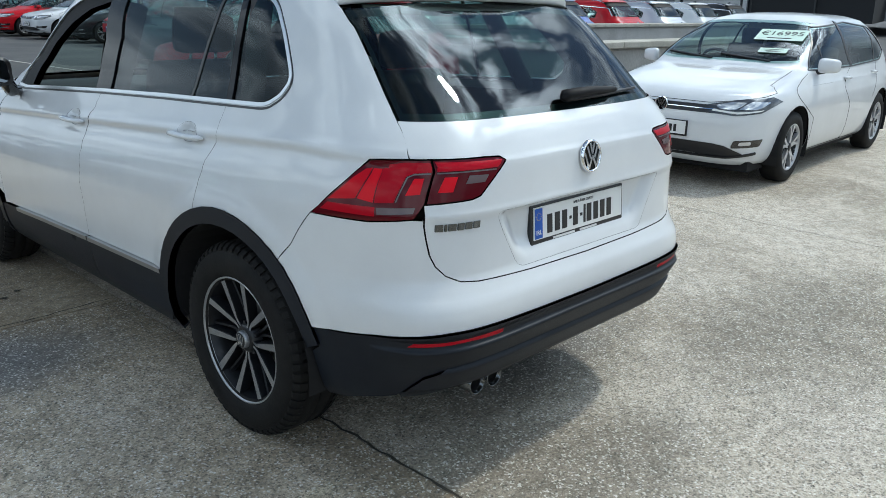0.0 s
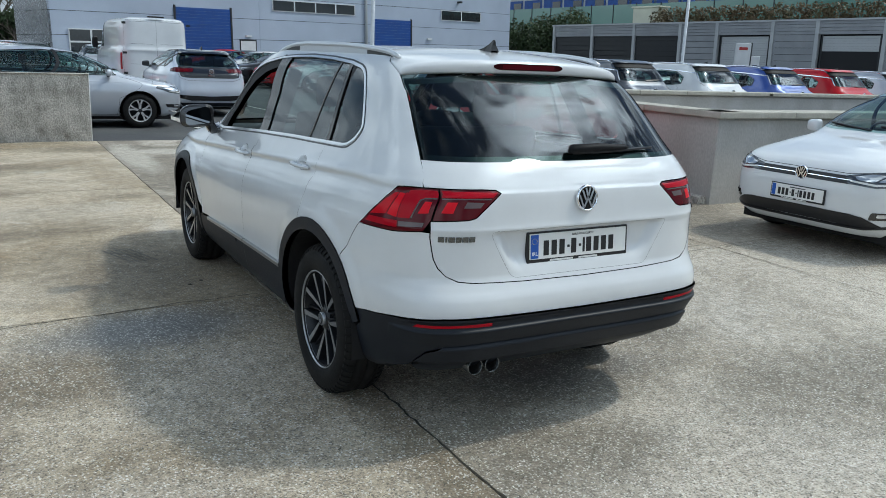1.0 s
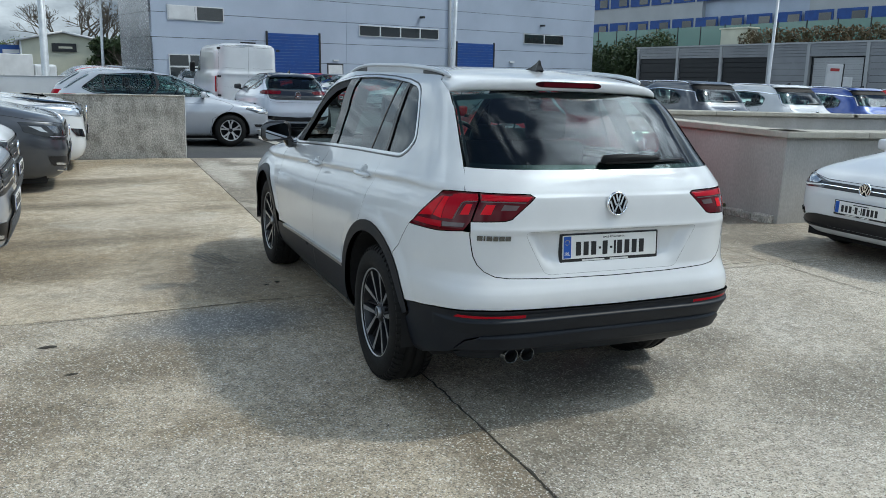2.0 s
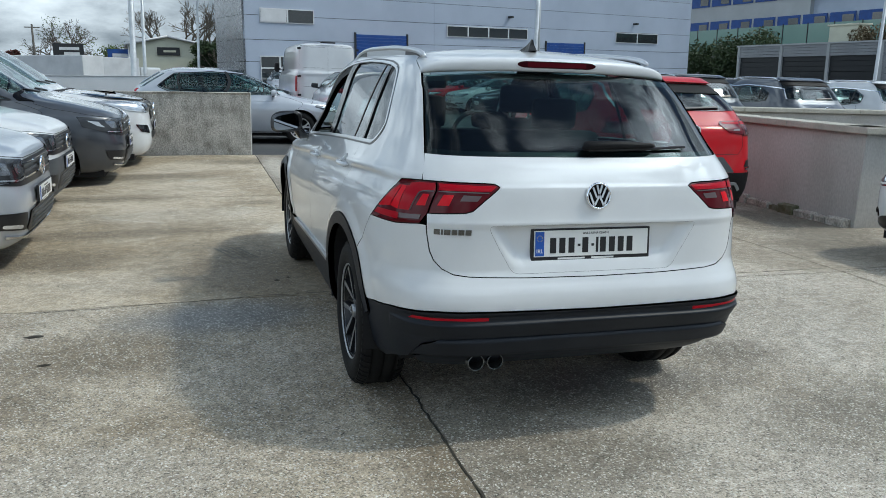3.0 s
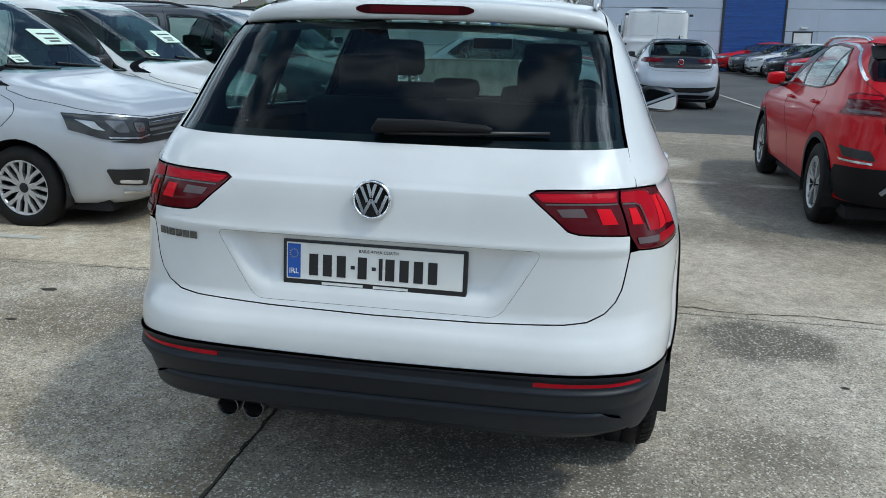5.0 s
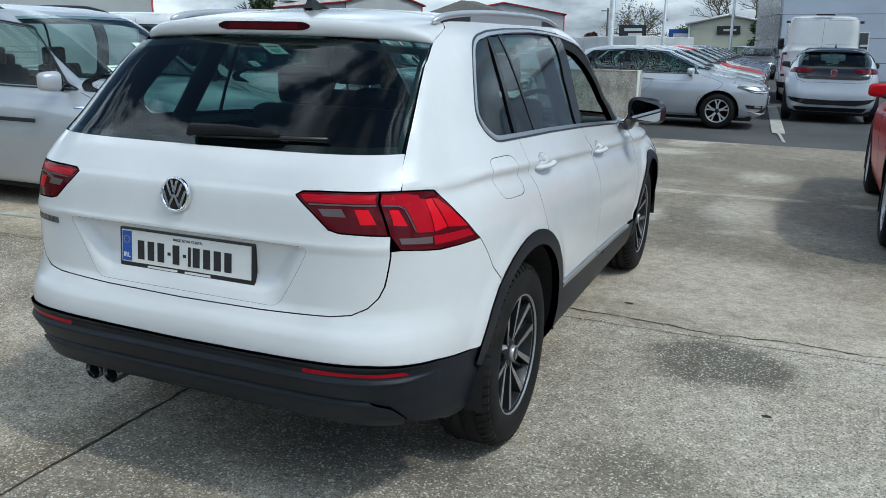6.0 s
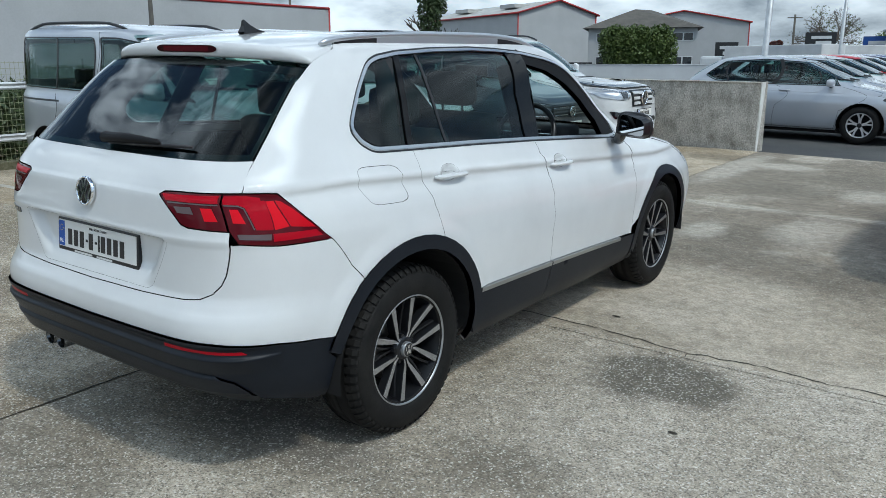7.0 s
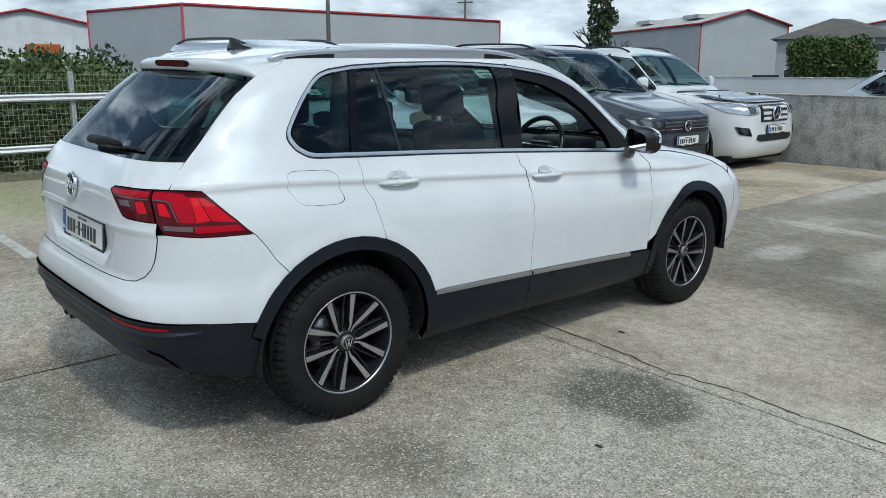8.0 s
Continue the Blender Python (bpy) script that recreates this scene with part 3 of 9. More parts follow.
    for args in ((2.3, 1.25, 1.0, 0.5, 0.6), (-0.35, -1.5, 0.65, 0.4, 0.6), (0.9, -1.5, 0.5, 0.4, 0.6), (-1.9, -0.75, 0.7, 0.35, 0.6), (-1.7, 4.8, 0.9, 0.5, 0.6), (-1.9, 2.2, 0.8, 0.4, 0.6), (0.9, 2.8, 0.9, 0.5, 0.6), (1.9, 2.2, 0.6, 0.35, 0.6)):
        clean = op("MAXIMUM", clean, blob(*args))
    colour = mix(op("MULTIPLY", clean, 0.5), colour, mix(smooth_pour, (0.475, 0.426, 0.360), (0.530, 0.462, 0.370)))
    damp_shade = blob(-2.05, 0.62, 0.75, 0.42, 0.7)
    # patches near (0.30, -0.42) darken the ground below the car's rear bumper
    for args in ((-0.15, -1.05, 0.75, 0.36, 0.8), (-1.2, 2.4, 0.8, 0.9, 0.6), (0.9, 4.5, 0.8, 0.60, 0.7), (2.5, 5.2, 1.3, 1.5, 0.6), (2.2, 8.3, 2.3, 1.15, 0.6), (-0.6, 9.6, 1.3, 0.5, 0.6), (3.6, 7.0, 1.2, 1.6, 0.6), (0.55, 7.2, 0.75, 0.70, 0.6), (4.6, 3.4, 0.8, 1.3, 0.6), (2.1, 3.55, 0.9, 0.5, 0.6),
                 # the first four streaks carry the vans' shade in their colour, with damp
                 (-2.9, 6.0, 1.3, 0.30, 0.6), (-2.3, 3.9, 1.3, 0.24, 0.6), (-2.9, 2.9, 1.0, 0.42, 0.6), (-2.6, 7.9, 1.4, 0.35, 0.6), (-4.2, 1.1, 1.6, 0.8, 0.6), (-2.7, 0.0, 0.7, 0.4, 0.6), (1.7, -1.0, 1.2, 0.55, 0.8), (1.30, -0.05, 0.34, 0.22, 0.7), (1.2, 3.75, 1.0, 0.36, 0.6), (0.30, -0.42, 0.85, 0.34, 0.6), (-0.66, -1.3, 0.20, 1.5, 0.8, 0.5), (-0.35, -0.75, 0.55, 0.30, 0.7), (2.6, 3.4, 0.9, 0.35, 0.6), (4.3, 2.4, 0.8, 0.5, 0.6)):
        damp_shade = op("MAXIMUM", damp_shade, blob(*args))
    damp_shade = op("MULTIPLY", damp_shade, 0.76)
    # pale lime along the joints and where the water dried
    lime = blob(-0.34, 8.7, 0.26, 1.7, 0.5, 0.7)
    for args in ((0.15, 9.15, 0.50, 0.42, 0.5), (0.45, 5.85, 0.75, 0.14, 0.6, 0.6), (1.55, 5.88, 0.45, 0.13, 0.6, 0.6), (1.38, 5.05, 0.36, 0.75, 0.7, 0.7), (1.50, 7.30, 0.34, 0.55, 0.7, 0.7), (2.7, 5.85, 0.5, 0.12, 0.5, 0.6), (0.58, 4.55, 0.20, 0.40, 0.6)):
        lime = op("MAXIMUM", lime, blob(*args))
    wet_dark = op("MULTIPLY", blob(-1.45, 1.16, 0.68, 0.34, 0.7), 0.9)
    spot = op("MULTIPLY", blob(1.49, 1.14, 0.40, 0.33, 0.35, 0.9), 0.92)
    # a dark grey, smoother patch on the ground beside the red crossover
    wet_dark = op("MAXIMUM", wet_dark, op("MULTIPLY", blob(2.65, 4.6, 0.62, 1.2, 0.6), 0.45))
    moss = op("MULTIPLY", blob(-6.4, 0.5, 1.9, 0.8, 0.7), 0.75)
    # a dark, smoother patch under the car's rear bumper
    wet_dark = op("MAXIMUM", wet_dark, op("MULTIPLY", blob(0.42, -0.28, 0.60, 0.26, 0.7), 0.6))
    colour = mix(damp_shade, colour, mix(grey_side, (0.172, 0.132, 0.084), (0.168, 0.142, 0.106)))
    colour = mix(wet_dark, colour, (0.120, 0.118, 0.116))
    colour = mix(op("MULTIPLY", lime, 0.75), colour, (0.500, 0.455, 0.385))
    colour = mix(moss, colour, (0.300, 0.290, 0.110))
    colour = mix(spot, colour, (0.105, 0.092, 0.070))
    # the stones in it
    v = n.new("ShaderNodeTexVoronoi")
    v.inputs["Scale"].default_value = 70
    l.new(co.outputs["Object"], v.inputs["Vector"])
    stones = ramp(v.outputs["Distance"], 0.42, 0.12)
    pick = n.new("ShaderNodeSeparateColor")
    l.new(v.outputs["Color"], pick.inputs["Color"])
    light = op("MULTIPLY", op("MULTIPLY", stones, ramp(pick.outputs["Red"], 0.86, 0.96)), ramp(tex(6, 3), 0.40, 0.55))
    dark = op("MULTIPLY", op("MULTIPLY", stones, ramp(pick.outputs["Green"], 0.72, 0.9)), ramp(tex(5, 3), 0.40, 0.60))
    colour = mix(op("MULTIPLY", op("MULTIPLY", light, 0.9), op("SUBTRACT", 1.0, op("MULTIPLY", smooth_pour, 0.6))), colour, (0.78, 0.76, 0.70))
    colour = mix(op("MULTIPLY", op("MULTIPLY", dark, 0.75), op("SUBTRACT", 1.0, op("MULTIPLY", smooth_pour, 0.55))), colour, (0.10, 0.092, 0.080))
    fine = n.new("ShaderNodeTexVoronoi")
    fine.inputs["Scale"].default_value = 150
    l.new(co.outputs["Object"], fine.inputs["Vector"])
    chip = n.new("ShaderNodeSeparateColor")
    l.new(fine.outputs["Color"], chip.inputs["Color"])
    rough_pour = op("SUBTRACT", 1.0, op("MULTIPLY", smooth_pour, 0.55))
    colour = mix(op("MULTIPLY", op("MULTIPLY", ramp(chip.outputs["Red"], 0.62, 0.95), rough_pour), 0.72), colour, (0.105, 0.094, 0.076))
    colour = mix(op("MULTIPLY", op("MULTIPLY", ramp(chip.outputs["Green"], 0.80, 0.98), rough_pour), 0.72), colour, (0.74, 0.72, 0.66))
    grain = tex(420, 3, 0.7)
    colour = mix(0.65, colour, mix(ramp(grain, 0.3, 0.7), (0.2, 0.2, 0.2), (0.8, 0.8, 0.8)), "OVERLAY")
    grit = tex(75, 5, 0.7)
    colour = mix(0.5, colour, mix(ramp(grit, 0.3, 0.7), (0.2, 0.2, 0.2), (0.8, 0.8, 0.8)), "OVERLAY")
    mott = tex(14, 6, 0.7)
    colour = mix(0.42, colour, mix(ramp(mott, 0.32, 0.68), (0.25, 0.25, 0.25), (0.75, 0.75, 0.75)), "OVERLAY")
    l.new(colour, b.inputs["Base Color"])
    rough = op("SUBTRACT", op("ADD", 0.74, op("MULTIPLY", grain, 0.2)), op("MULTIPLY", wet_dark, 0.42), True)
    l.new(op("SUBTRACT", rough, op("MULTIPLY", damp_shade, 0.10)), b.inputs["Roughness"])
    bp = n.new("ShaderNodeBump")
    bp.inputs["Strength"].default_value, bp.inputs["Distance"].default_value = 0.55, 0.004
    l.new(op("ADD", op("ADD", grain, op("MULTIPLY", grit, 1.2)), op("MULTIPLY", stones, 0.5)), bp.inputs["Height"])
    l.new(bp.outputs["Normal"], b.inputs["Normal"])
    return m


CONCRETE = concrete_material()
ASPHALT = varied("asphalt", (0.052, 0.054, 0.058), (0.090, 0.090, 0.088), rough=0.85, scale=0.5, fine=90, bump=0.5, bump_size=0.006)
ROAD_WHITE = varied("worn road paint", (0.56, 0.55, 0.50), (0.34, 0.32, 0.28), rough=0.75, scale=9, fine=70, bump=0.2)
gx = [-900.0, -200.0, -60.0, -31.0, -8.6, -1.2, 7.6, 20.0, 60.0, 900.0]
gy = [-900.0, -30.0, 2.2, 10.7, 42.2, 90.0, 300.0, 900.0]
ground = solid("ground", [(x, y, gz(x, y) - 0.014) for y in gy for x in gx], [(j * 10 + i, j * 10 + i + 1, j * 10 + i + 11, j * 10 + i + 10) for j in range(7) for i in range(9)], ASPHALT, smooth=False)
tagged(ground, "dark grey asphalt yard reaching away on all sides", "ground", kind="structure")

# the concrete apron, in slabs with ragged joints
apron = thing("pavement", "stained grey-brown concrete slabs with dark joints", "pavement", kind="structure")


def slab(x0, x1, y0, y1):
    step, gap = 0.10, 0.006
    def wob(x, y):
        return 0.010 * noise.noise((x * 2.1, y * 2.1, 3.0)) + 0.006 * noise.noise((x * 9.0, y * 9.0, 7.0))
    ring = []
    nx, ny = int((x1 - x0) / step), int((y1 - y0) / step)
    for i in range(nx):
        x = x0 + (x1 - x0) * i / nx
        ring.append((x if i else x + gap, y0 + gap + wob(x, y0)))
    for i in range(ny):
        y = y0 + (y1 - y0) * i / ny
        ring.append((x1 - gap + wob(x1, y), y if i else y + gap))
    for i in range(nx):
        x = x1 - (x1 - x0) * i / nx
        ring.append((x if i else x - gap, y1 - gap + wob(x, y1)))
    for i in range(ny):
        y = y1 - (y1 - y0) * i / ny
        ring.append((x0 + gap + wob(x0, y), y if i else y - gap))
    ring = np.array(ring)
    v, f, loops = mesh_plane(ring, [], 0.9)
    P = [(x, y, gz(x, y)) for x, y in v]
    F = [tuple(t) for t in f]
    for k, t in enumerate(F):
        a, b, c = (v[i] for i in t)
        if (b[0] - a[0]) * (c[1] - a[1]) - (b[1] - a[1]) * (c[0] - a[0]) < 0:
            F[k] = t[::-1]
    base, q = len(P), loops[0]
    k = len(q)
    P += [(x, y, gz(x, y)) for x, y in q] + [(x, y, gz(x, y) - 0.03) for x, y in q]
    F += [(base + i, base + k + i, base + k + (i + 1) % k, base + (i + 1) % k) for i in range(k)]
    solid("slab", P, F, CONCRETE, apron, smooth=False)


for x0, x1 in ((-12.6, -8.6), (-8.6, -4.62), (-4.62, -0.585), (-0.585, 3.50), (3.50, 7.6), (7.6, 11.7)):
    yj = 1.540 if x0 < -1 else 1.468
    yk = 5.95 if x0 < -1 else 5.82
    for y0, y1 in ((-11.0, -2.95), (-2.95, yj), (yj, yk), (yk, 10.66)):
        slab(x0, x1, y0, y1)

# cracks that wander off the joints
TYRE_DIRT = varied("tyre dirt", (0.11, 0.098, 0.080), (0.24, 0.22, 0.185), rough=0.95, scale=20, fine=200, bump=0)
CRACK = material("crack", (0.045, 0.039, 0.030), 0.95)


def crack(x0, y0, x1, y1, w, seed, sway=0.03):
    P, F, k = [], [], int(math.hypot(x1 - x0, y1 - y0) / 0.035) + 2
    for i in range(k):
        t = i / (k - 1)
        x, y = x0 + (x1 - x0) * t, y0 + (y1 - y0) * t
        d = sway * noise.noise((t * 5 + seed, seed, 0)) + 0.012 * noise.noise((t * 38, seed, 2))
        h = w * (0.5 + 0.6 * abs(noise.noise((t * 21, seed, 5)))) * min(1, 6 * t + 0.2, 6 * (1 - t) + 0.2) / 2
        nx, ny = -(y1 - y0), x1 - x0
        q = math.hypot(nx, ny)
        for s in (-1, 1):
            px, py = x + nx / q * (d + s * h), y + ny / q * (d + s * h)
            P.append((px, py, gz(px, py) + 0.0022))
    F = [(2 * i, 2 * i + 1, 2 * i + 3, 2 * i + 2) for i in range(k - 1)]
    solid("crack", P, F, CRACK, apron, "dark wandering crack", smooth=False)


crack(0.30, 1.625, 0.98, 1.607, 0.018, 1.0, 0.02)
crack(0.97, 1.610, 1.47, 1.540, 0.020, 2.0, 0.02)
crack(1.46, 1.542, 1.85, 1.590, 0.020, 9.0, 0.02)
crack(1.84, 1.592, 2.20, 1.556, 0.018, 11.0, 0.02)
crack(2.19, 1.556, 3.50, 1.600, 0.018, 12.0, 0.03)
crack(1.49, 1.535, 1.50, 1.472, 0.008, 10.0, 0.01)
crack(-2.6, 1.490, -1.70, 1.530, 0.012, 3.0, 0.02)
crack(-1.72, 1.528, -0.60, 1.600, 0.014, 13.0, 0.02)
crack(-0.590, -2.3, -0.585, 0.1, 0.016, 4.0, 0.04)
crack(3.50, 1.52, 4.8, 1.60, 0.010, 5.0, 0.04)
crack(3.48, 1.4, 3.44, 0.0, 0.008, 6.0, 0.03)
crack(-5.5, 1.47, -2.6, 1.49, 0.010, 7.0, 0.02)


def painted(name, x0, y0, x1, y1, w, label="worn white bay line"):
    d = Vector((x1 - x0, y1 - y0))
    s = Vector((-d.y, d.x)).normalized() * w / 2
    k = max(2, int(d.length / 0.5))
    P = []
    for i in range(k + 1):
        c = Vector((x0, y0)) + d * i / k
        for q in (c + s, c - s):
            P.append((q.x, q.y, gz(q.x, q.y) + 0.004))
    ob = solid(name, P, [(2 * i, 2 * i + 1, 2 * i + 3, 2 * i + 2) for i in range(k)], ROAD_WHITE, smooth=False)
    return tagged(ob, label, "road marking", kind="structure")


for i, y in enumerate((-0.22, 2.10, 4.40, 6.66, 8.90)):
    painted("bay_line_%d" % (i + 1), -7.4, y, -3.25, y - 0.02, 0.10)
painted("road_line_1", 1.55, 12.6, 1.25, 19.5, 0.22, "broad worn white road line")
painted("road_line_2", 1.66, 11.2, 1.55, 12.6, 0.05, "thin white road line")
painted("road_line_3", 4.6, 13.2, 4.0, 22.0, 0.08, "thin white road line")


# loose grit and the stones that show in the worn slabs
def grit_field(name, label, mat, count, lo, hi, seed):
    rng = random.Random(seed)
    P, F = [], []
    while len(P) < count * 5:
        x, y = rng.uniform(-4.2, 4.6), rng.uniform(-2.6, 3.6)
        if noise.noise((x * 1.1, y * 1.1, seed)) < rng.uniform(-0.7, 0.5) or (y > 1.5 and rng.random() < 0.75):
            continue
        r, a, k = rng.uniform(lo, hi) * rng.uniform(0.6, 1.0), rng.uniform(0, 6.28), len(P)
        q = rng.uniform(0.6, 1.0)
        z = gz(x, y)
        P += [(x + r * math.cos(a + w) * (q if i % 2 else 1), y + r * math.sin(a + w) * (q if i % 2 else 1), z - 0.0005) for i, w in enumerate((0, 1.57, 3.14, 4.71))] + [(x + r * 0.2, y, z + r * 0.55)]
        F += [(k, k + 1, k + 4), (k + 1, k + 2, k + 4), (k + 2, k + 3, k + 4), (k + 3, k, k + 4)]
    tagged(solid(name, P, F, mat, None, smooth=False), label, "grit", kind="stuff")


grit_field("grit", "pale grit and stones on the concrete", varied("pale grit", (0.78, 0.76, 0.70), (0.55, 0.53, 0.48), rough=0.8, scale=30, fine=300, bump=0), 9000, 0.0020, 0.0068, 3)
grit_field("dark_grit", "dark grit strewn over the concrete", varied("dark grit", (0.070, 0.062, 0.050), (0.12, 0.11, 0.095), rough=0.9, scale=30, fine=300, bump=0), 7000, 0.0022, 0.0066, 8)
# flakes of dirt and a tyre's print
for x, y, r in ((-2.43, 1.02, 0.05), (-2.30, 0.54, 0.035), (-1.02, 1.95, 0.03), (-0.93, 2.02, 0.025), (0.95, 1.86, 0.03), (1.75, 0.62, 0.02)):
    P = [(x + r * (0.6 + 0.5 * noise.noise((i * 1.7, x, y))) * math.cos(i * 0.628) * 1.5, y + r * (0.5 + 0.4 * noise.noise((i * 2.1, y, x))) * math.sin(i * 0.628), gz(x, y) + 0.003) for i in range(10)] + [(x, y, gz(x, y) + 0.009)]
    solid("dirt_flake", P, [(i, (i + 1) % 10, 10) for i in range(10)], CRACK, apron, smooth=False)
for k in range(5):
    P, F = [], []
    for i in range(16):
        x, y = -1.44 + 0.044 * k + 0.010 * i, 3.12 - 0.028 * i
        b = len(P)
        P += [(x + dx, y + dy, gz(x, y) + 0.0024) for dx, dy in ((0, 0), (0.020, 0.002), (0.026, -0.018), (0.006, -0.020))]
        F.append((b, b + 3, b + 2, b + 1))
    solid("tyre_mark", P, F, TYRE_DIRT, apron, "dark tyre print", smooth=False)


# ---- the white car in the middle ----
HUB_Z, ARCH, ARCH_F, TYRE = 0.357, 0.484, 0.462, 0.355


def arc(sh, cy, r, a0, a1, steps=14, cz=HUB_Z):
    """Points in (u, z) on a circle round a wheel; degrees from straight ahead, up."""
    out = []
    for i in range(steps + 1):
        w = radians(a0 + (a1 - a0) * i / steps)
        y, z = cy + r * math.cos(w), cz + r * math.sin(w)
        out.append((float(sh.side(y, z)), z))
    return out


def sd(sh, *pts):
    return [(float(sh.side(y, z)), z) for y, z in pts]


def rr(sh, *pts):
    return [(float(sh.end(x, z)), z) for x, z in pts]


def fr(sh, *pts):
    return [(float(sh.end(x, z, True)), z) for x, z in pts]


def wheel(parent, m, turn=0.26):
    """A wheel with its outside towards +x: tyre, rim, spokes, brake disc, cap."""
    top = new("wheel")
    top.parent, top.matrix_basis = parent, m
    R, W = TYRE, 0.112
    prof = [(-W + 0.01, 0.222), (-W, 0.25), (-W - 0.004, 0.285), (-W + 0.006, 0.322), (-W + 0.03, R - 0.008)]
    prof += [(-0.062, R - 0.004), (-0.058, R - 0.012), (-0.052, R - 0.012), (-0.048, R - 0.001), (-0.004, R), (-0.003, R - 0.010), (0.003, R - 0.010), (0.004, R),
             (0.048, R - 0.001), (0.052, R - 0.012), (0.058, R - 0.012), (0.062, R - 0.004)]
    prof += [(W - 0.03, R - 0.008), (W - 0.006, 0.322), (W - 0.002, 0.318), (W + 0.003, 0.29), (W + 0.004, 0.27), (W, 0.250), (W - 0.006, 0.238), (W - 0.012, 0.230), (W - 0.02, 0.218)]
    lathe("tyre", prof, RUBBER, top, "black rubber tyre with a worn tread", 72)
    # shoulder blocks of the tread
    for s in (-1, 1):
        vs, fs = [], []
        for i in range(60):
            a0 = 2 * math.pi * i / 60
            b = len(vs)
            for xx, r0 in ((0.064, R + 0.002), (0.090, R - 0.006), (0.104, R - 0.020)):
                for da in (0.012, 0.078):
                    for dr in (0, -0.012):
                        vs.append((s * xx, (r0 + dr) * math.cos(a0 + da), (r0 + dr) * math.sin(a0 + da)))
            for k in (0, 4):
                fs += [(b + k, b + k + 2, b + k + 6, b + k + 4), (b + k, b + k + 4, b + k + 5, b + k + 1), (b + k + 2, b + k + 3, b + k + 7, b + k + 6)]
            fs += [(b, b + 1, b + 3, b + 2), (b + 8, b + 10, b + 11, b + 9)]
        tagged(solid("tread", vs, fs, RUBBER, top, smooth=False), kind="stuff")
    xo = W - 0.012
    lathe("rim", [(xo - 0.002, 0.2345), (xo + 0.003, 0.2325), (xo + 0.003, 0.2275), (xo - 0.012, 0.2235), (xo - 0.05, 0.208), (-0.08, 0.200), (-0.09, 0.222)], RIM_LIP, top, "alloy wheel rim", 64)
    lathe("barrel", [(xo - 0.012, 0.2225), (xo - 0.055, 0.2035), (-0.075, 0.195)], RIM_DARK, top, steps=64)
    lathe("brake_disc", [(0.0, 0.05), (0.004, 0.06), (0.004, 0.145), (-0.016, 0.145)], DISC, top, steps=40)
    lathe("backing", [(-0.03, 0.0), (-0.03, 0.199)], LINER, top, steps=32)
    # five pairs of spokes: each pair leaves the hub side by side, then bends apart towards the rim
    def blade(name, w0, pts, deep, mat, label="", lift=0.0):
        v, f = [], []
        c, t = Vector((0, math.cos(w0), math.sin(w0))), Vector((0, -math.sin(w0), math.cos(w0)))
        for k, (r, o, h) in enumerate(pts):
            r0, o0 = pts[max(k - 1, 0)][:2]
            r1, o1 = pts[min(k + 1, len(pts) - 1)][:2]
            d = Vector((r1 - r0, o1 - o0)).normalized()
            x = xo - 0.034 + 0.028 * (r / 0.218) ** 1.1 + lift
            for e, dx in ((-h + 0.0015, 0), (h - 0.0015, 0), (h, -0.002), (h * 1.3, -deep), (-h * 1.3, -deep), (-h, -0.002)):
                q = c * (r - d.y * e) + t * (o + d.x * e)
                v.append((x + dx, q.y, q.z))
            if k:
                n = 6 * k
                f += [(n - 6 + j, n - 6 + (j + 1) % 6, n + (j + 1) % 6, n + j) for j in range(6)]
        f += [(5, 4, 3, 2, 1, 0), tuple(range(6 * len(pts) - 6, 6 * len(pts)))]
        return solid(name, v, f, mat, top, label, smooth=False)

    for i in range(5):
        w0 = 2 * math.pi * (i + turn) / 5
        for s in (-1, 1):
            sp = blade("spoke", w0, [(0.038, s * 0.0072, 0.0052), (0.068, s * 0.0085, 0.0062), (0.084, s * 0.0140, 0.0082), (0.098, s * 0.0215, 0.0100), (0.216, s * 0.0770, 0.0150)], 0.036, RIM, "machined silver spoke with dark flanks")
            sp.data.materials.append(RIM_DARK)
            for p in sp.data.polygons:
                if abs(p.normal.x) < 0.9:
                    p.material_index = 1
            # a thin dark arm behind each gap, down in the wheel
            blade("rib", w0 + math.pi / 5 + s * 0.02, [(0.050, s * 0.004, 0.005), (0.120, s * 0.010, 0.005), (0.208, s * 0.030, 0.006)], 0.020, RIM_DARK, lift=-0.022)
        a = w0 + math.pi / 5
        lathe("wheel_bolt", [(xo - 0.032, 0.0), (xo - 0.032, 0.010), (xo - 0.05, 0.011)], RIM_DARK, top, steps=6, smooth=False).matrix_basis = Matrix.Translation((0, 0.056 * math.cos(a), 0.056 * math.sin(a)))
    lathe("hub", [(xo - 0.024, 0.0), (xo - 0.024, 0.040), (xo - 0.03, 0.052), (xo - 0.06, 0.06)], RIM_DARK, top, steps=32)
    cap = lathe("hub_cap", [(xo - 0.008, 0.0), (xo - 0.008, 0.029), (xo - 0.010, 0.0315), (xo - 0.024, 0.0325)], RIM_LIP, top, "silver hub cap", 32)
    lathe("cap_field", [(xo - 0.0072, 0.0), (xo - 0.0072, 0.0275)], RIM_DARK, cap, steps=24)
    for s in (-1, 1):
        for y0, z0, y1, z1 in ((0.008, -0.022, 0.019, 0.017), (0.008, -0.022, 0.000, 0.004), (0.001, 0.006, 0.007, 0.022)):
            P = [(xo - 0.0052, s * y0 - 0.0022, z0), (xo - 0.0052, s * y0 + 0.0022, z0), (xo - 0.0052, s * y1 + 0.0022, z1), (xo - 0.0052, s * y1 - 0.0022, z1)]
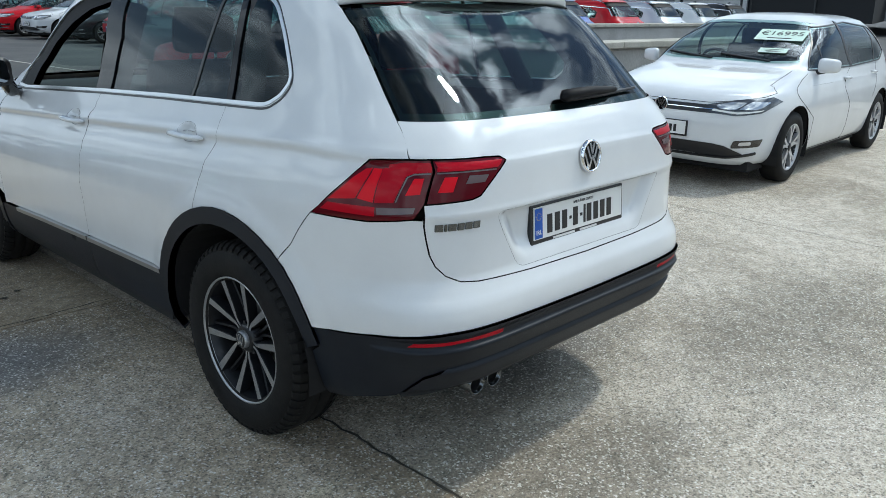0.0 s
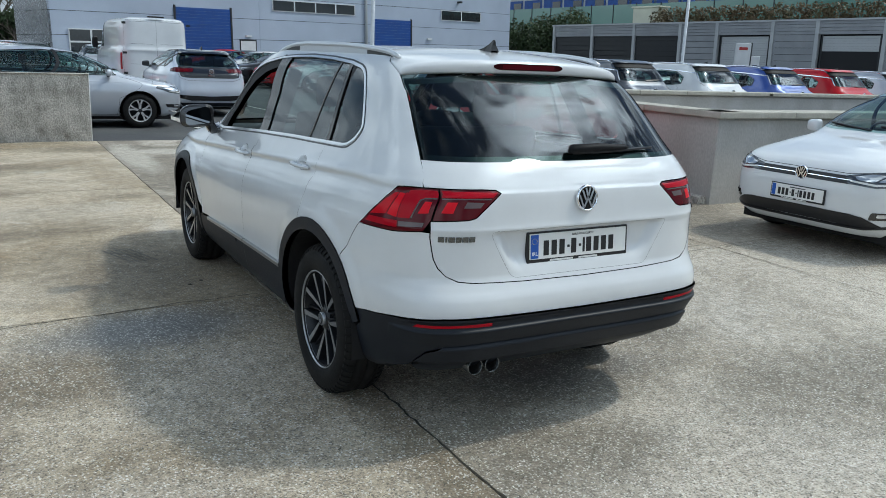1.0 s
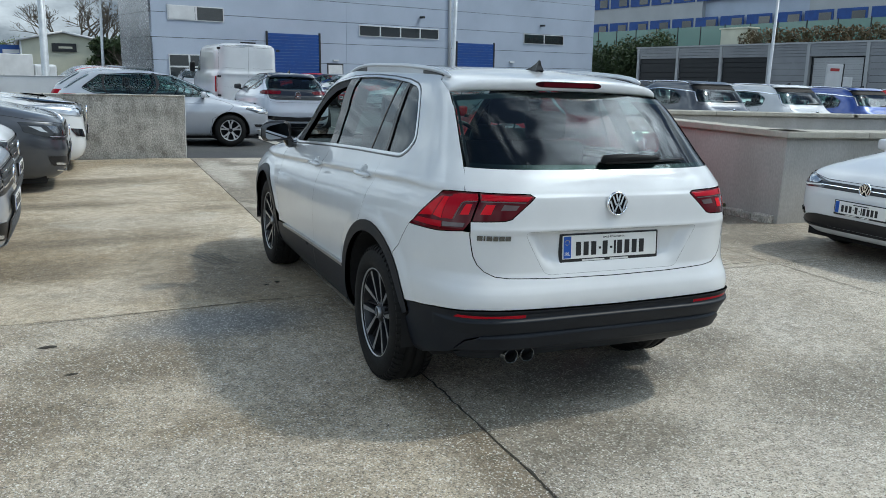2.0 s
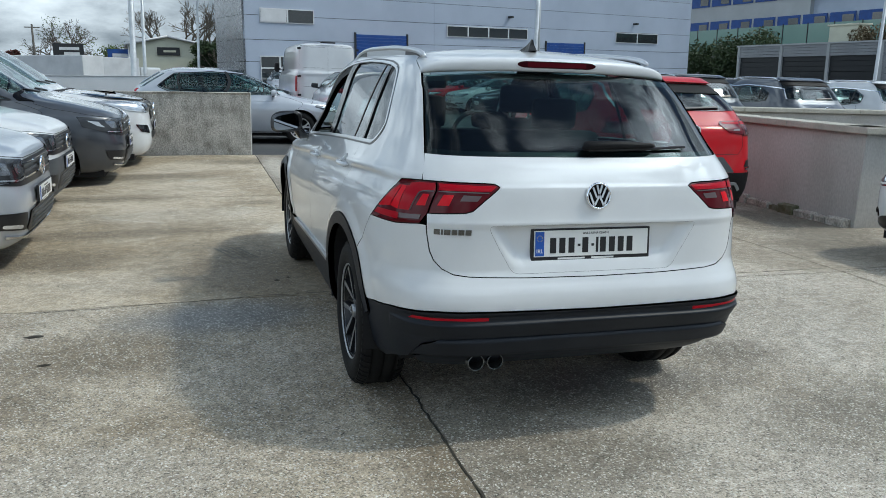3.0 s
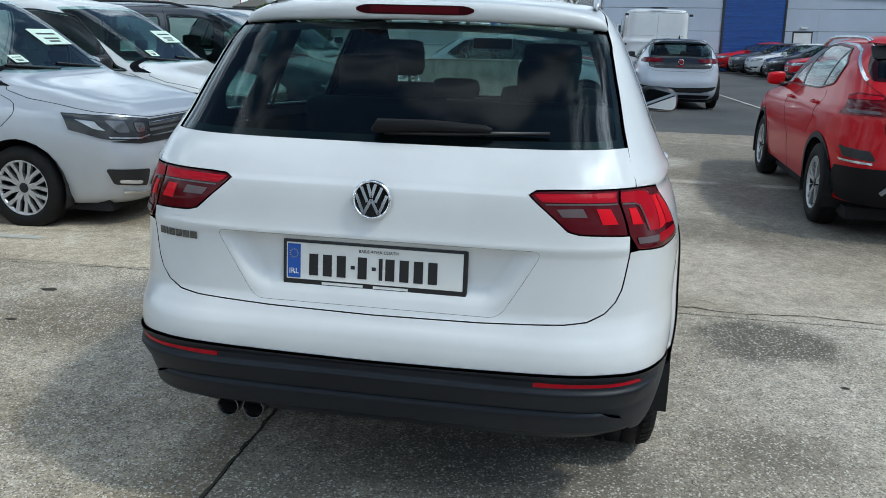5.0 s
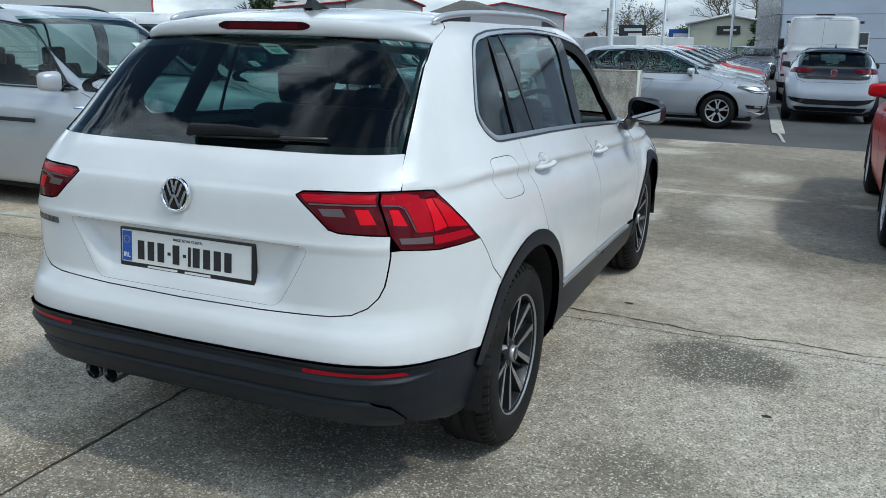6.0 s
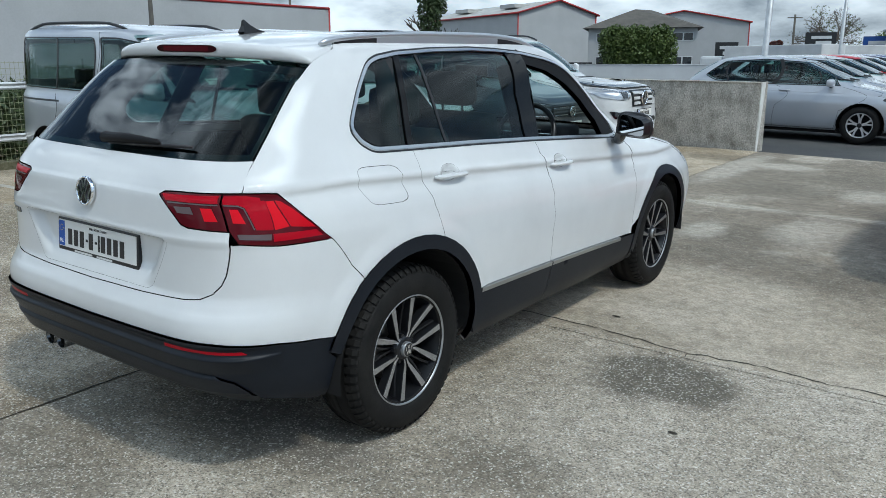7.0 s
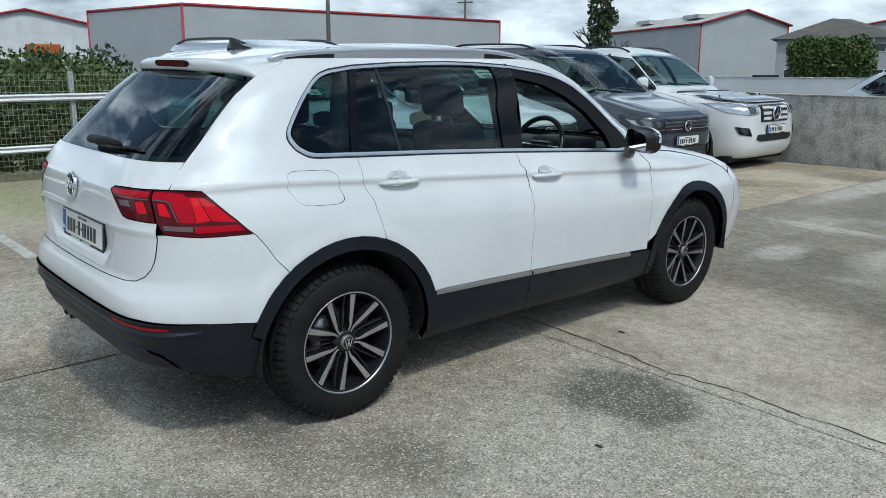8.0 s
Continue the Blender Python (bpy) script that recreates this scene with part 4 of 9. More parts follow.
            solid("cap_bar", P + [(x - 0.0018, y, z) for x, y, z in P], [(0, 1, 2, 3), (7, 6, 5, 4), (0, 4, 5, 1), (1, 5, 6, 2), (2, 6, 7, 3), (3, 7, 4, 0)], SATIN_METAL, cap, smooth=False)
    return top


def roundel(parent, m, r, name="badge"):
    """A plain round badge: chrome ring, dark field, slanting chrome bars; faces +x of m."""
    ring = lathe(name, [(0.0, r), (0.008, r * 0.99), (0.012, r * 0.94), (0.012, r * 0.88), (0.006, r * 0.84)], CHROME, parent, "round chrome badge with a dark field", 48)
    ring.matrix_basis = m
    lathe("badge_field", [(0.004, 0.0), (0.007, r * 0.86)], PILLAR_BLACK, ring, steps=32)
    for a, b in (((-0.52, 0.62), (-0.20, -0.12)), ((0.52, 0.62), (0.20, -0.12)), ((-0.20, 0.78), (0.0, 0.12)), ((0.20, 0.78), (0.0, 0.12)),
                 ((-0.78, 0.25), (-0.38, -0.72)), ((0.78, 0.25), (0.38, -0.72)), ((-0.38, -0.72), (0.0, 0.02)), ((0.38, -0.72), (0.0, 0.02))):
        a, b = Vector(a) * r, Vector(b) * r
        d = (b - a).normalized()
        s = Vector((-d.y, d.x)) * r * 0.075
        q = [a + s, a - s, b - s, b + s]
        v = [(0.012, p.x, p.y) for p in q] + [(0.005, p.x, p.y) for p in q]
        solid("badge_bar", v, [(0, 1, 2, 3), (0, 4, 5, 1), (1, 5, 6, 2), (2, 6, 7, 3), (3, 7, 4, 0)], CHROME, ring, smooth=False)
    return ring


def lettering(name, words, size, mat, parent, m, bold=0.0):
    """Raised letters in the built-in font, centred, in the xy plane of m."""
    cu = bpy.data.curves.new(name, "FONT")
    cu.body, cu.size, cu.extrude, cu.offset, cu.align_x, cu.align_y, cu.resolution_u = words, size, 0.0005, bold, "CENTER", "CENTER", 3
    t = new(name, cu)
    me = bpy.data.meshes.new_from_object(t)
    bpy.data.objects.remove(t)
    ob = new(name, me)
    me.materials.clear()
    me.materials.append(mat)
    ob.parent, ob.matrix_basis = parent, m
    return ob


def number_plate(parent, m, w=0.52, h=0.112, frame=True, words=False):
    """A plate in the xz plane of m, face towards -y; its number is left as plain bars."""
    pl = new("number_plate")
    pl.parent, pl.matrix_basis = parent, m
    if frame:
        boxed("plate_frame", (-w / 2 - 0.012, w / 2 + 0.012, -0.004, 0.014, -h / 2 - 0.016, h / 2 + 0.008), PLATE_BLACK, pl, "black plastic plate frame", 0.005)
    boxed("plate", (-w / 2, w / 2, -0.008, 0.002, -h / 2, h / 2), PLATE_WHITE, pl, "white number plate with plain dark bars", 0.002)
    boxed("plate_band", (-w / 2 + 0.004, -w / 2 + 0.042, -0.0095, -0.008, -h / 2 + 0.004, h / 2 - 0.004), PLATE_BLUE, pl, "blue band")
    x = -w / 2 + 0.068
    for i, bw in enumerate((0.036, 0.036, 0.036, 0.016, 0.036, 0.016, 0.014, 0.036, 0.036, 0.036, 0.036)):
        hh = 0.005 if i in (3, 5) else 0.031
        boxed("bar", (x, x + bw * 0.72, -0.0098, -0.008, -0.008 - hh, -0.008 + hh), PLATE_BLACK, pl)
        x += bw + 0.0045
    if words:
        lettering("county_name", "BAILE \u00c1THA CLIATH", 0.0125, PLATE_BLACK, pl, Matrix.Translation((0.015, -0.0090, 0.040)) @ pose(0, 0, 0, 90))
        lettering("country_code", "IRL", 0.022, PLATE_WHITE, pl, Matrix.Translation((-w / 2 + 0.023, -0.0100, -0.030)) @ pose(0, 0, 0, 90))
        for i in range(12):
            a = math.pi / 6 * i
            x, z = -w / 2 + 0.023 + 0.0115 * math.cos(a), 0.022 + 0.0115 * math.sin(a)
            boxed("star", (x - 0.0012, x + 0.0012, -0.0101, -0.0095, z - 0.0012, z + 0.0012), PLATE_YELLOW, pl)
    else:
        boxed("bar", (-0.075, 0.085, -0.0096, -0.008, 0.034, 0.042), PLATE_BLACK, pl)
    if frame:
        boxed("bar", (-0.15, -0.03, -0.0052, -0.004, -h / 2 - 0.012, -h / 2 - 0.005), PLATE_WHITE, pl)
        boxed("bar", (0.0, 0.10, -0.0052, -0.004, -h / 2 - 0.012, -h / 2 - 0.005), PLATE_WHITE, pl)
    return pl


def hero_car():
    car = thing("car", "white family SUV with dark cladding and lowered front windows", "car")
    car.matrix_basis = Matrix.Translation((0, 0, -0.0185)) @ Matrix.Diagonal((1, 1, 0.992, 1))
    back = 0.975
    sh = Shell(**dict(HERO, rear=[(z, y * back if y < 0 else y) for z, y in HERO["rear"]]))
    g, st = 0.0009, 0.035

    def sd(s, *pts):
        return [(float(s.side(y * back if y < 0 else y, z)), z) for y, z in pts]

    def at(*pts):
        """Outline points from (y, z) on the flank."""
        return [(float(sh.side(y, z)), z) for y, z in pts]

    shutq = at((0.172, 0.809), (0.164, 0.857), (0.157, 0.895), (0.143, 0.946), (0.125, 1.006), (0.106, 1.056), (0.109, 1.114), (0.106, 1.177))
    shutb = at((1.084, 1.126), (1.104, 1.077), (1.124, 1.033), (1.125, 1.000), (1.130, 0.943), (1.130, 0.887), (1.126, 0.80), (1.126, 0.68), (1.126, 0.59), (1.130, 0.500))
    shutf = at((2.130, 1.050), (2.175, 1.028), (2.198, 1.000), (2.208, 0.935), (2.193, 0.855), (2.170, 0.741), (2.163, 0.602), (2.165, 0.50))
    belt = lambda *ys: at(*[(y, 1.181 - 0.040 * y - 0.010 * y * y) for y in ys])
    tg_edge = rr(sh, (0.696, 1.093), (0.686, 1.122), (0.676, 1.156), (0.669, 1.188), (0.652, 1.26), (0.630, 1.36), (0.612, 1.44), (0.600, 1.490), (0.594, 1.510))
    dlo = rounded(at((0.132, 1.1755), (-0.094, 1.186), (-0.130, 1.193), (-0.177, 1.222), (-0.202, 1.264), (-0.196, 1.290), (-0.169, 1.327), (-0.105, 1.404), (-0.024, 1.482), (0.022, 1.509), (0.074, 1.524),
                     (0.204, 1.540), (0.457, 1.552), (0.775, 1.557), (1.00, 1.551), (1.20, 1.539), (1.413, 1.512), (1.532, 1.488), (1.652, 1.446), (1.779, 1.376), (1.909, 1.289), (2.04, 1.189), (2.092, 1.135),
                     (2.108, 1.066), (1.967, 1.0636), (1.60, 1.0914), (1.08, 1.1261), (0.55, 1.156)), 0.03)
    flap = rounded(at((-0.258, 1.106), (-0.248, 1.128), (-0.215, 1.134), (-0.071, 1.127), (-0.033, 1.114), (-0.015, 1.086), (-0.018, 1.061), (-0.006, 1.010), (-0.016, 0.994), (-0.046, 0.986),
                      (-0.180, 0.993), (-0.216, 1.002), (-0.240, 1.032), (-0.260, 1.076)), 0.02)
    # the sharp shoulder line and the hollow under it
    creases = [at(*[(y, z - 0.0627 * (min(max(y, -0.3), 2.6) - 0.1)) for y in np.linspace(-0.42, 3.0, 50)]) for z in (1.086, 1.080, 1.0745, 1.060, 1.044)]

    def flare(u, z):
        """The wings swell a little round the wheel openings."""
        p = sh.at(np.abs(u), z)
        out = 0
        for cy, r in ((0.0, ARCH), (2.66, ARCH_F)):
            t = np.clip((r + 0.085 - np.hypot(p[..., 1] - cy, p[..., 2] - HUB_Z)) / 0.075, 0, 1)
            out = out + 0.009 * t * t * (3 - 2 * t)
        return out * np.clip((np.abs(u) - 0.92) / 0.12, 0, 1)

    lamp_outer = [(0.739, 1.091), (0.826, 1.090), (1.000, 1.083), (1.052, 1.069), (1.092, 1.046), (1.164, 0.980), (1.235, 0.912), (0.890, 0.914), (0.767, 0.928), (0.742, 0.970)]
    lamp_inner = [(0.734, 1.091), (0.530, 1.089), (0.475, 1.086), (0.457, 1.077), (0.550, 0.985), (0.580, 0.977), (0.736, 0.970)]
    cups = [(yh, zh, rounded(at(*[(yh - 0.005 + 0.066 * math.cos(w), zh + 0.012 + 0.034 * math.sin(w)) for w in np.linspace(0, 2 * math.pi, 28, endpoint=False)]), 0.005)) for yh, zh in ((0.298, 1.046), (1.283, 0.988))]

    def hollow(yh, zh):
        def depth(u, z):
            p = sh.at(u, z)
            t = np.clip(1 - np.hypot((p[..., 1] - yh + 0.005) / 0.066, (p[..., 2] - zh - 0.012) / 0.034), 0, 1) * 1.8
            t = np.clip(t, 0, 1)
            return -0.020 * t * t * (3 - 2 * t)
        return depth
    arch_rear = arc(sh, 0, ARCH, 128, 69, 12)
    cant = [(5.18, 1.09), (5.18, 1.25), (5.18, 1.42), (5.17, 1.53), (5.12, 1.572)]
    cant += at((1.42, 1.580), (1.2, 1.580), (0.8, 1.580), (0.4, 1.580), (0.0, 1.580), (-0.10, 1.578)) + rr(sh, (0.582, 1.556))
    quarter = ([(0.828, 1.0925), (1.000, 1.0855), (1.054, 1.0715), (1.095, 1.048), (1.167, 0.982), (1.240, 0.912)] + sd(sh, (-0.36, 0.800)) + arch_rear + shutq
               + belt(0.5, 1.077, 1.6, 2.12) + sd(sh, (2.25, 1.048)) + cant + tg_edge[::-1])
    rear_door = shutq[::-1][:-1] + arc(sh, 0, ARCH, 69, 20, 10) + at((0.458, 0.519), (0.8, 0.510), (1.130, 0.4995)) + shutb[::-1] + belt(0.8, 0.5, 0.106)[:-1]
    front_door = shutb + at((1.6, 0.482), (2.165, 0.455)) + shutf[::-1] + belt(1.8, 1.4)
    fender = shutf + arc(sh, 2.66, ARCH_F, 162, 8, 26)[1:] + sd(sh, (3.18, 0.60), (3.20, 0.78), (3.10, 0.88), (2.9, 0.945), (2.6, 1.005), (2.25, 1.046))
    tailgate = (rr(sh, (-0.668, 1.189), (-0.64, 1.1885), (-0.3, 1.186), (0, 1.185), (0.3, 1.186), (0.64, 1.1885), (0.668, 1.189), (0.694, 1.093)) + [(0.735, 1.0935)] + [(0.530, 1.0915), (0.473, 1.0885), (0.4535, 1.077), (0.548, 0.9825), (0.579, 0.9745), (0.743, 0.9675)] + rr(sh, (0.690, 0.926), (0.684, 0.87), (0.676, 0.82), (0.662, 0.786), (0.634, 0.755), (0.59, 0.734), (0.53, 0.726), (0.3, 0.717), (0, 0.713)))
    tail_l = [(-u, z) for u, z in tailgate[7:-1]][::-1]
    tailgate = tailgate + tail_l[:]
    recess = rounded(rr(sh, (-0.462, 0.927), (0.462, 0.927), (0.352, 0.732), (-0.352, 0.732)), 0.03)
    bumper_r = (rr(sh, (0, 0.7113), (0.3, 0.7153), (0.53, 0.7243), (0.592, 0.7322), (0.6355, 0.7535), (0.664, 0.7850), (0.6785, 0.8195), (0.6865, 0.87), (0.6925, 0.924)) + [(0.770, 0.9255), (0.890, 0.9115), (1.238, 0.9105)] + sd(sh, (-0.3605, 0.7985))
                + arc(sh, 0, ARCH, 128.3, 156, 8) + at((-0.565, 0.566)) + rr(sh, (0.748, 0.588), (0.66, 0.595), (0.5, 0.593), (0.25, 0.588), (0, 0.585)))
    bumper = bumper_r + [(-u, z) for u, z in bumper_r[1:-1]][::-1]
    clad_r = rr(sh, (0, 0.580), (0.25, 0.583), (0.5, 0.588), (0.66, 0.590), (0.748, 0.583)) + at((-0.565, 0.561)) + arc(sh, 0, ARCH + 0.002, 156.5, 164, 3) + arc(sh, 0, 0.444, 166, 186, 6) + sd(sh, (-0.52, 0.315)) + rr(sh, (0.735, 0.375), (0.70, 0.452), (0.64, 0.477), (0.5, 0.482), (0, 0.478))
    clad = clad_r + [(-u, z) for u, z in clad_r[1:-1]][::-1]
    low_r = rr(sh, (0, 0.475), (0.5, 0.479), (0.64, 0.474), (0.70, 0.448), (0.735, 0.370)) + sd(sh, (-0.53, 0.318)) + rr(sh, (0.70, 0.352), (0.62, 0.376), (0.5, 0.382), (0, 0.382))
    low = low_r + [(-u, z) for u, z in low_r[1:-1]][::-1]
    nose_r = [(6.2, 0.30)] + fr(sh, (0.4, 0.30), (0.7, 0.30)) + sd(sh, (3.17, 0.30)) + arc(sh, 2.66, ARCH_F, -5, 8, 4) + sd(sh, (3.185, 0.60), (3.205, 0.78), (3.18, 0.83)) + fr(sh, (0.7, 0.86), (0.4, 0.86), (0, 0.86))
    nose = nose_r + [(12.4 - u, z) for u, z in nose_r[1:-1]][::-1]
    hood_r = fr(sh, (0, 0.865), (0.4, 0.865), (0.7, 0.865)) + sd(sh, (3.18, 0.835), (3.105, 0.885), (2.905, 0.950), (2.605, 1.010)) + fr(sh, (0.74, 1.06), (0.4, 1.075), (0, 1.08))

    full = Full(sh)
    hood = hood_r + [(12.4 - u, z) for u, z in hood_r[1:-1]][::-1]

    skin("tailgate", full, tailgate, WHITE, car, "white tailgate with a recess for the plate", holes=[recess], step=0.014, gap=g, lines=[rr(sh, *[(x, z) for x in np.linspace(-0.45, 0.45, 31)]) for z in (1.070, 1.076, 1.0815)])

    def sunk(u, z):
        x = np.abs(full.at(u, z)[..., 0])
        half = 0.352 + (np.clip(z, 0.732, 0.927) - 0.732) / 0.195 * 0.11
        s = np.clip((half - x) / 0.075, 0, 1)
        b = np.clip((z - 0.734) / 0.09, 0, 1)
        t = np.clip((0.927 - z) / 0.010, 0, 1)
        return -0.032 * (s * s * (3 - 2 * s)) * (b * b * (3 - 2 * b)) * t
    skin("plate_recess", full, recess, WHITE, car, step=0.012, off=sunk, depth=0)
    skin("rear_bumper", full, bumper, WHITE, car, "white painted rear bumper", step=0.018, gap=g, off=flare)
    
    def ledges(u, z):
        fade = np.clip((0.93 - np.abs(u)) / 0.14, 0, 1)
        lip = np.clip((0.549 - z) / 0.005, 0, 1) * np.clip((z - 0.479) / 0.060, 0, 1)
        top = np.clip((z - 0.5730) / 0.003, 0, 1)
        return 0.004 + fade * (0.017 * lip + 0.006 * top)

    def lower_lip(u, z):
        fade = np.clip((0.93 - np.abs(u)) / 0.10, 0, 1)
        roll = np.clip((0.476 - z) / 0.012, 0, 1)
        under = np.clip((0.396 - z) / 0.010, 0, 1)
        return -0.018 + fade * (0.030 * np.sqrt(roll) - 0.040 * under)
    skin("bumper_cladding", full, clad, CLAD, car, "dark grey textured plastic bumper cladding", step=0.011, gap=-0.0022, off=ledges)
    lowers = skin("lower_bumper", full, low, CLAD, car, "dark grey lower bumper", step=0.011, gap=0.001, off=lower_lip)
    val_r = rr(sh, (0, 0.392), (0.5, 0.392), (0.66, 0.384), (0.72, 0.345), (0.68, 0.305), (0.5, 0.292), (0, 0.292))
    skin("valance", full, val_r + [(-u, z) for u, z in val_r[1:-1]][::-1], CLAD, lowers, "dark plastic valance under the bumper", step=0.03, off=-0.022, depth=0.02)
    skin("front_bumper", full, nose, WHITE, car, step=0.06, gap=g)
    skin("bonnet", full, hood, WHITE, car, step=0.05, gap=g)
    rg_r = rr(sh, (0.30, 1.1875), (0.56, 1.1895), (0.661, 1.1915), (0.646, 1.26), (0.625, 1.36), (0.607, 1.44), (0.595, 1.492), (0.3, 1.516))
    rear_glass = [(0, 1.187)] + rg_r + [(0, 1.522)] + [(-u, z) for u, z in rg_r][::-1]
    skin("rear_window", full, rear_glass, GLASS_DARK, car, "dark tinted rear window", step=st, off=-0.004, depth=0)
    # black print round the edge of the rear window
    rim_in = inset(np.array(rear_glass), 0.022)
    skin("window_dark_band", full, rear_glass, SATIN_BLACK, car, holes=[rim_in], step=0.03, off=-0.010, depth=0)
    ws_r = [(6.2, 1.085)] + fr(sh, (0.4, 1.08)) + [(5.24, 1.08), (5.24, 1.25), (5.24, 1.42), (5.24, 1.54)] + fr(sh, (0.3, 1.575), (0, 1.58))
    windscreen = ws_r + [(12.4 - u, z) for u, z in ws_r[1:-1]][::-1]
    skin("windscreen", full, windscreen, GLASS_CLEAR, car, step=0.06, off=-0.004, depth=0)

    # the roof closes the skin between the two cant rails
    def roof_edge(y):
        return sh.at(np.array(float(sh.side(min(max(y, -0.10), 1.42), 1.580))), np.array(1.580))[0]

    def roof_z(q, y):
        """Height of the roof at the share q of its half width."""
        ze = 1.580 - 0.055 * max(0.0, -y) - 0.35 * max(0.0, y - 1.25) ** 2
        tail = min(max((0.14 - y) / 0.30, 0.0), 1.0) ** 1.6
        return ze + (0.052 - 0.02 * (y - 0.6) ** 2) * (1 - abs(q) ** 2.6) - tail * (0.004 + 0.014 * (1 - q * q))

    ys = np.linspace(-0.16, 1.52, 30)
    P, F, k = [], [], 17
    for y in ys:
        e = roof_edge(y)
        for i in range(k):
            q = -1 + 2 * (i - 1) / (k - 3)
            if abs(q) > 1.001:
                P.append((math.copysign(e - 0.006, q), y, roof_z(1, y) - 0.035))
            else:
                P.append((e * q, y, roof_z(q, y)))
    for j in range(len(ys) - 1):
        F += [(j * k + i, j * k + i + 1, (j + 1) * k + i + 1, (j + 1) * k + i) for i in range(k - 1)]
    solid("roof", P, F, WHITE, car, "white roof panel")

    # spoiler over the rear window, with the high brake lamp
    P, F, k = [], [], 33
    corner = [sh.at(np.array(u), np.array(z)) for u, z in cant[-2:] + tg_edge[-1:]]
    prof = [("top", t) for t in (0.0, 0.3, 0.55, 0.75, 0.88, 0.96)] + [("lip", 0.0, 0.92), ("lip", -0.004, 0.72), ("lip", -0.003, 0.20), ("lip", 0.006, 0.04), ("lip", 0.022, 0.0), ("lip", 0.075, 0.0), ("lip", 0.13, 0.06)]
    lip_y = lambda q: -0.356 + 0.080 * abs(q) ** 3.0
    for i in range(k):
        q = math.sin(math.pi / 2 * (-1 + 2 * i / (k - 1)))
        ye, zt, zb = lip_y(q), 1.574 - 0.030 * abs(q) ** 3.0, 1.521 - 0.020 * abs(q) ** 2.4
        w = abs(q) ** 14
        for row in prof:
            if row[0] == "top":
                t = row[1]
                x, y = q * (roof_edge(-0.05) + (0.592 - roof_edge(-0.05)) * t), -0.03 + (ye + 0.03) * t
                z = roof_z(q * 0.98, -0.03) * (1 - t) + zt * t + 0.004 * math.sin(math.pi * t) + 0.001
                f = t * 2
                c = corner[0] * (1 - f) + corner[1] * f if f < 1 else corner[1] * (2 - f) + corner[2] * (f - 1)
            else:
                x, y, z = 0.592 * q, ye + row[1], zb + (zt - zb) * row[2]
                c = corner[2] + np.array((0.0, row[1] * 0.3, -0.012 + 0.010 * row[2]))
            P.append((x * (1 - w) + math.copysign(c[0], q) * w, y * (1 - w) + c[1] * w, z * (1 - w) + c[2] * w))
    m = len(prof)
    for i in range(k - 1):
        F += [(i * m + j, i * m + j + 1, (i + 1) * m + j + 1, (i + 1) * m + j) for j in range(m - 1)]
    spoiler = solid("spoiler", P, F, WHITE, car, "white roof spoiler with a black underside")
    spoiler.data.materials.append(SATIN_BLACK)
    for i, p in enumerate(spoiler.data.polygons):
        if i % (m - 1) >= 10:
            p.material_index = 1
    P = []
    for i in range(25):
        q = -1 + 2 * i / 24
        h = 0.0145 * max(0.3, 1 - abs(q) ** 16)
        x = 0.187 * q
        P += [(x, lip_y(x / 0.592) - 0.0065, 1.5505 + h + 0.001), (x, lip_y(x / 0.592) - 0.0060, 1.5505 - h + 0.001)]
    lamp = solid("brake_light", P, [(2 * i, 2 * i + 1, 2 * i + 3, 2 * i + 2) for i in range(24)], LAMP_BRAKE, spoiler, "dark red high brake light")
    P = [(x, y - 0.0008, z + (-0.005 if j % 2 == 0 else 0.005)) for j, (x, y, z) in enumerate(P[6:-6])]
    solid("lamp_element", P, [(2 * i, 2 * i + 1, 2 * i + 3, 2 * i + 2) for i in range(len(P) // 2 - 1)], LAMP_BASE, lamp)

    for mir in (False, True):
        kw = dict(mirror=mir, step=0.020, gap=g, off=flare, lines=creases)
        holes = [dlo] + ([] if mir else [flap])
        skin("quarter_panel", sh, quarter, WHITE, car, "white rear quarter and window frame", holes=holes, **kw)
        if not mir:
            skin("fuel_flap", sh, flap, WHITE, car, "white fuel filler flap", **kw)
        rd = skin("rear_door", sh, rear_door, WHITE, car, "white rear door", holes=[cups[0][2]], **kw)
        fd = skin("front_door", sh, front_door, WHITE, car, "white front door with its window lowered", holes=[cups[1][2]], **kw)
        skin("front_wing", sh, fender, WHITE, car, **kw)
        skin("pillar_lining", sh, quarter, SEAT, car, "dark inner pillar lining", holes=[inset(dlo, 0.012)], mirror=mir, step=0.07, off=-0.022, depth=0)
        # lamps
        lo = skin("tail_lamp", sh, lamp_outer, LAMP_BASE, car, "red tail lamp wrapped round the corner", step=0.03, gap=0.0015, mirror=mir)
        li = skin("tail_lamp_inner", sh, lamp_inner, LAMP_BASE, car, "red tail lamp on the tailgate", step=0.03, gap=0.0015, mirror=mir)
        kw2 = dict(mirror=mir, step=0.02, off=0.0012, depth=0.002)
        skin("lamp_band", sh, [(0.746, 1.084), (0.826, 1.0835), (0.880, 1.076), (0.905, 1.066), (0.889, 0.968), (0.834, 0.972), (0.822, 1.046), (0.800, 1.055), (0.746, 1.058)], LAMP_RED, lo, "red light band", **kw2)
        skin("lamp_field", sh, [(0.908, 1.068), (0.972, 1.064), (0.999, 0.975), (0.893, 0.968)], LAMP_BRIGHT, lo, "bright red lamp field", **kw2)
        skin("lamp_field", sh, [(0.982, 1.063), (1.030, 1.058), (1.085, 1.032), (1.172, 0.962), (1.010, 0.974)], LAMP_MID, lo, "dull red lamp field", **kw2)
        skin("lamp_element", sh, [(0.764, 1.042), (0.795, 1.041), (0.806, 0.994), (0.762, 0.998)], LAMP_BRIGHT, lo, **kw2)
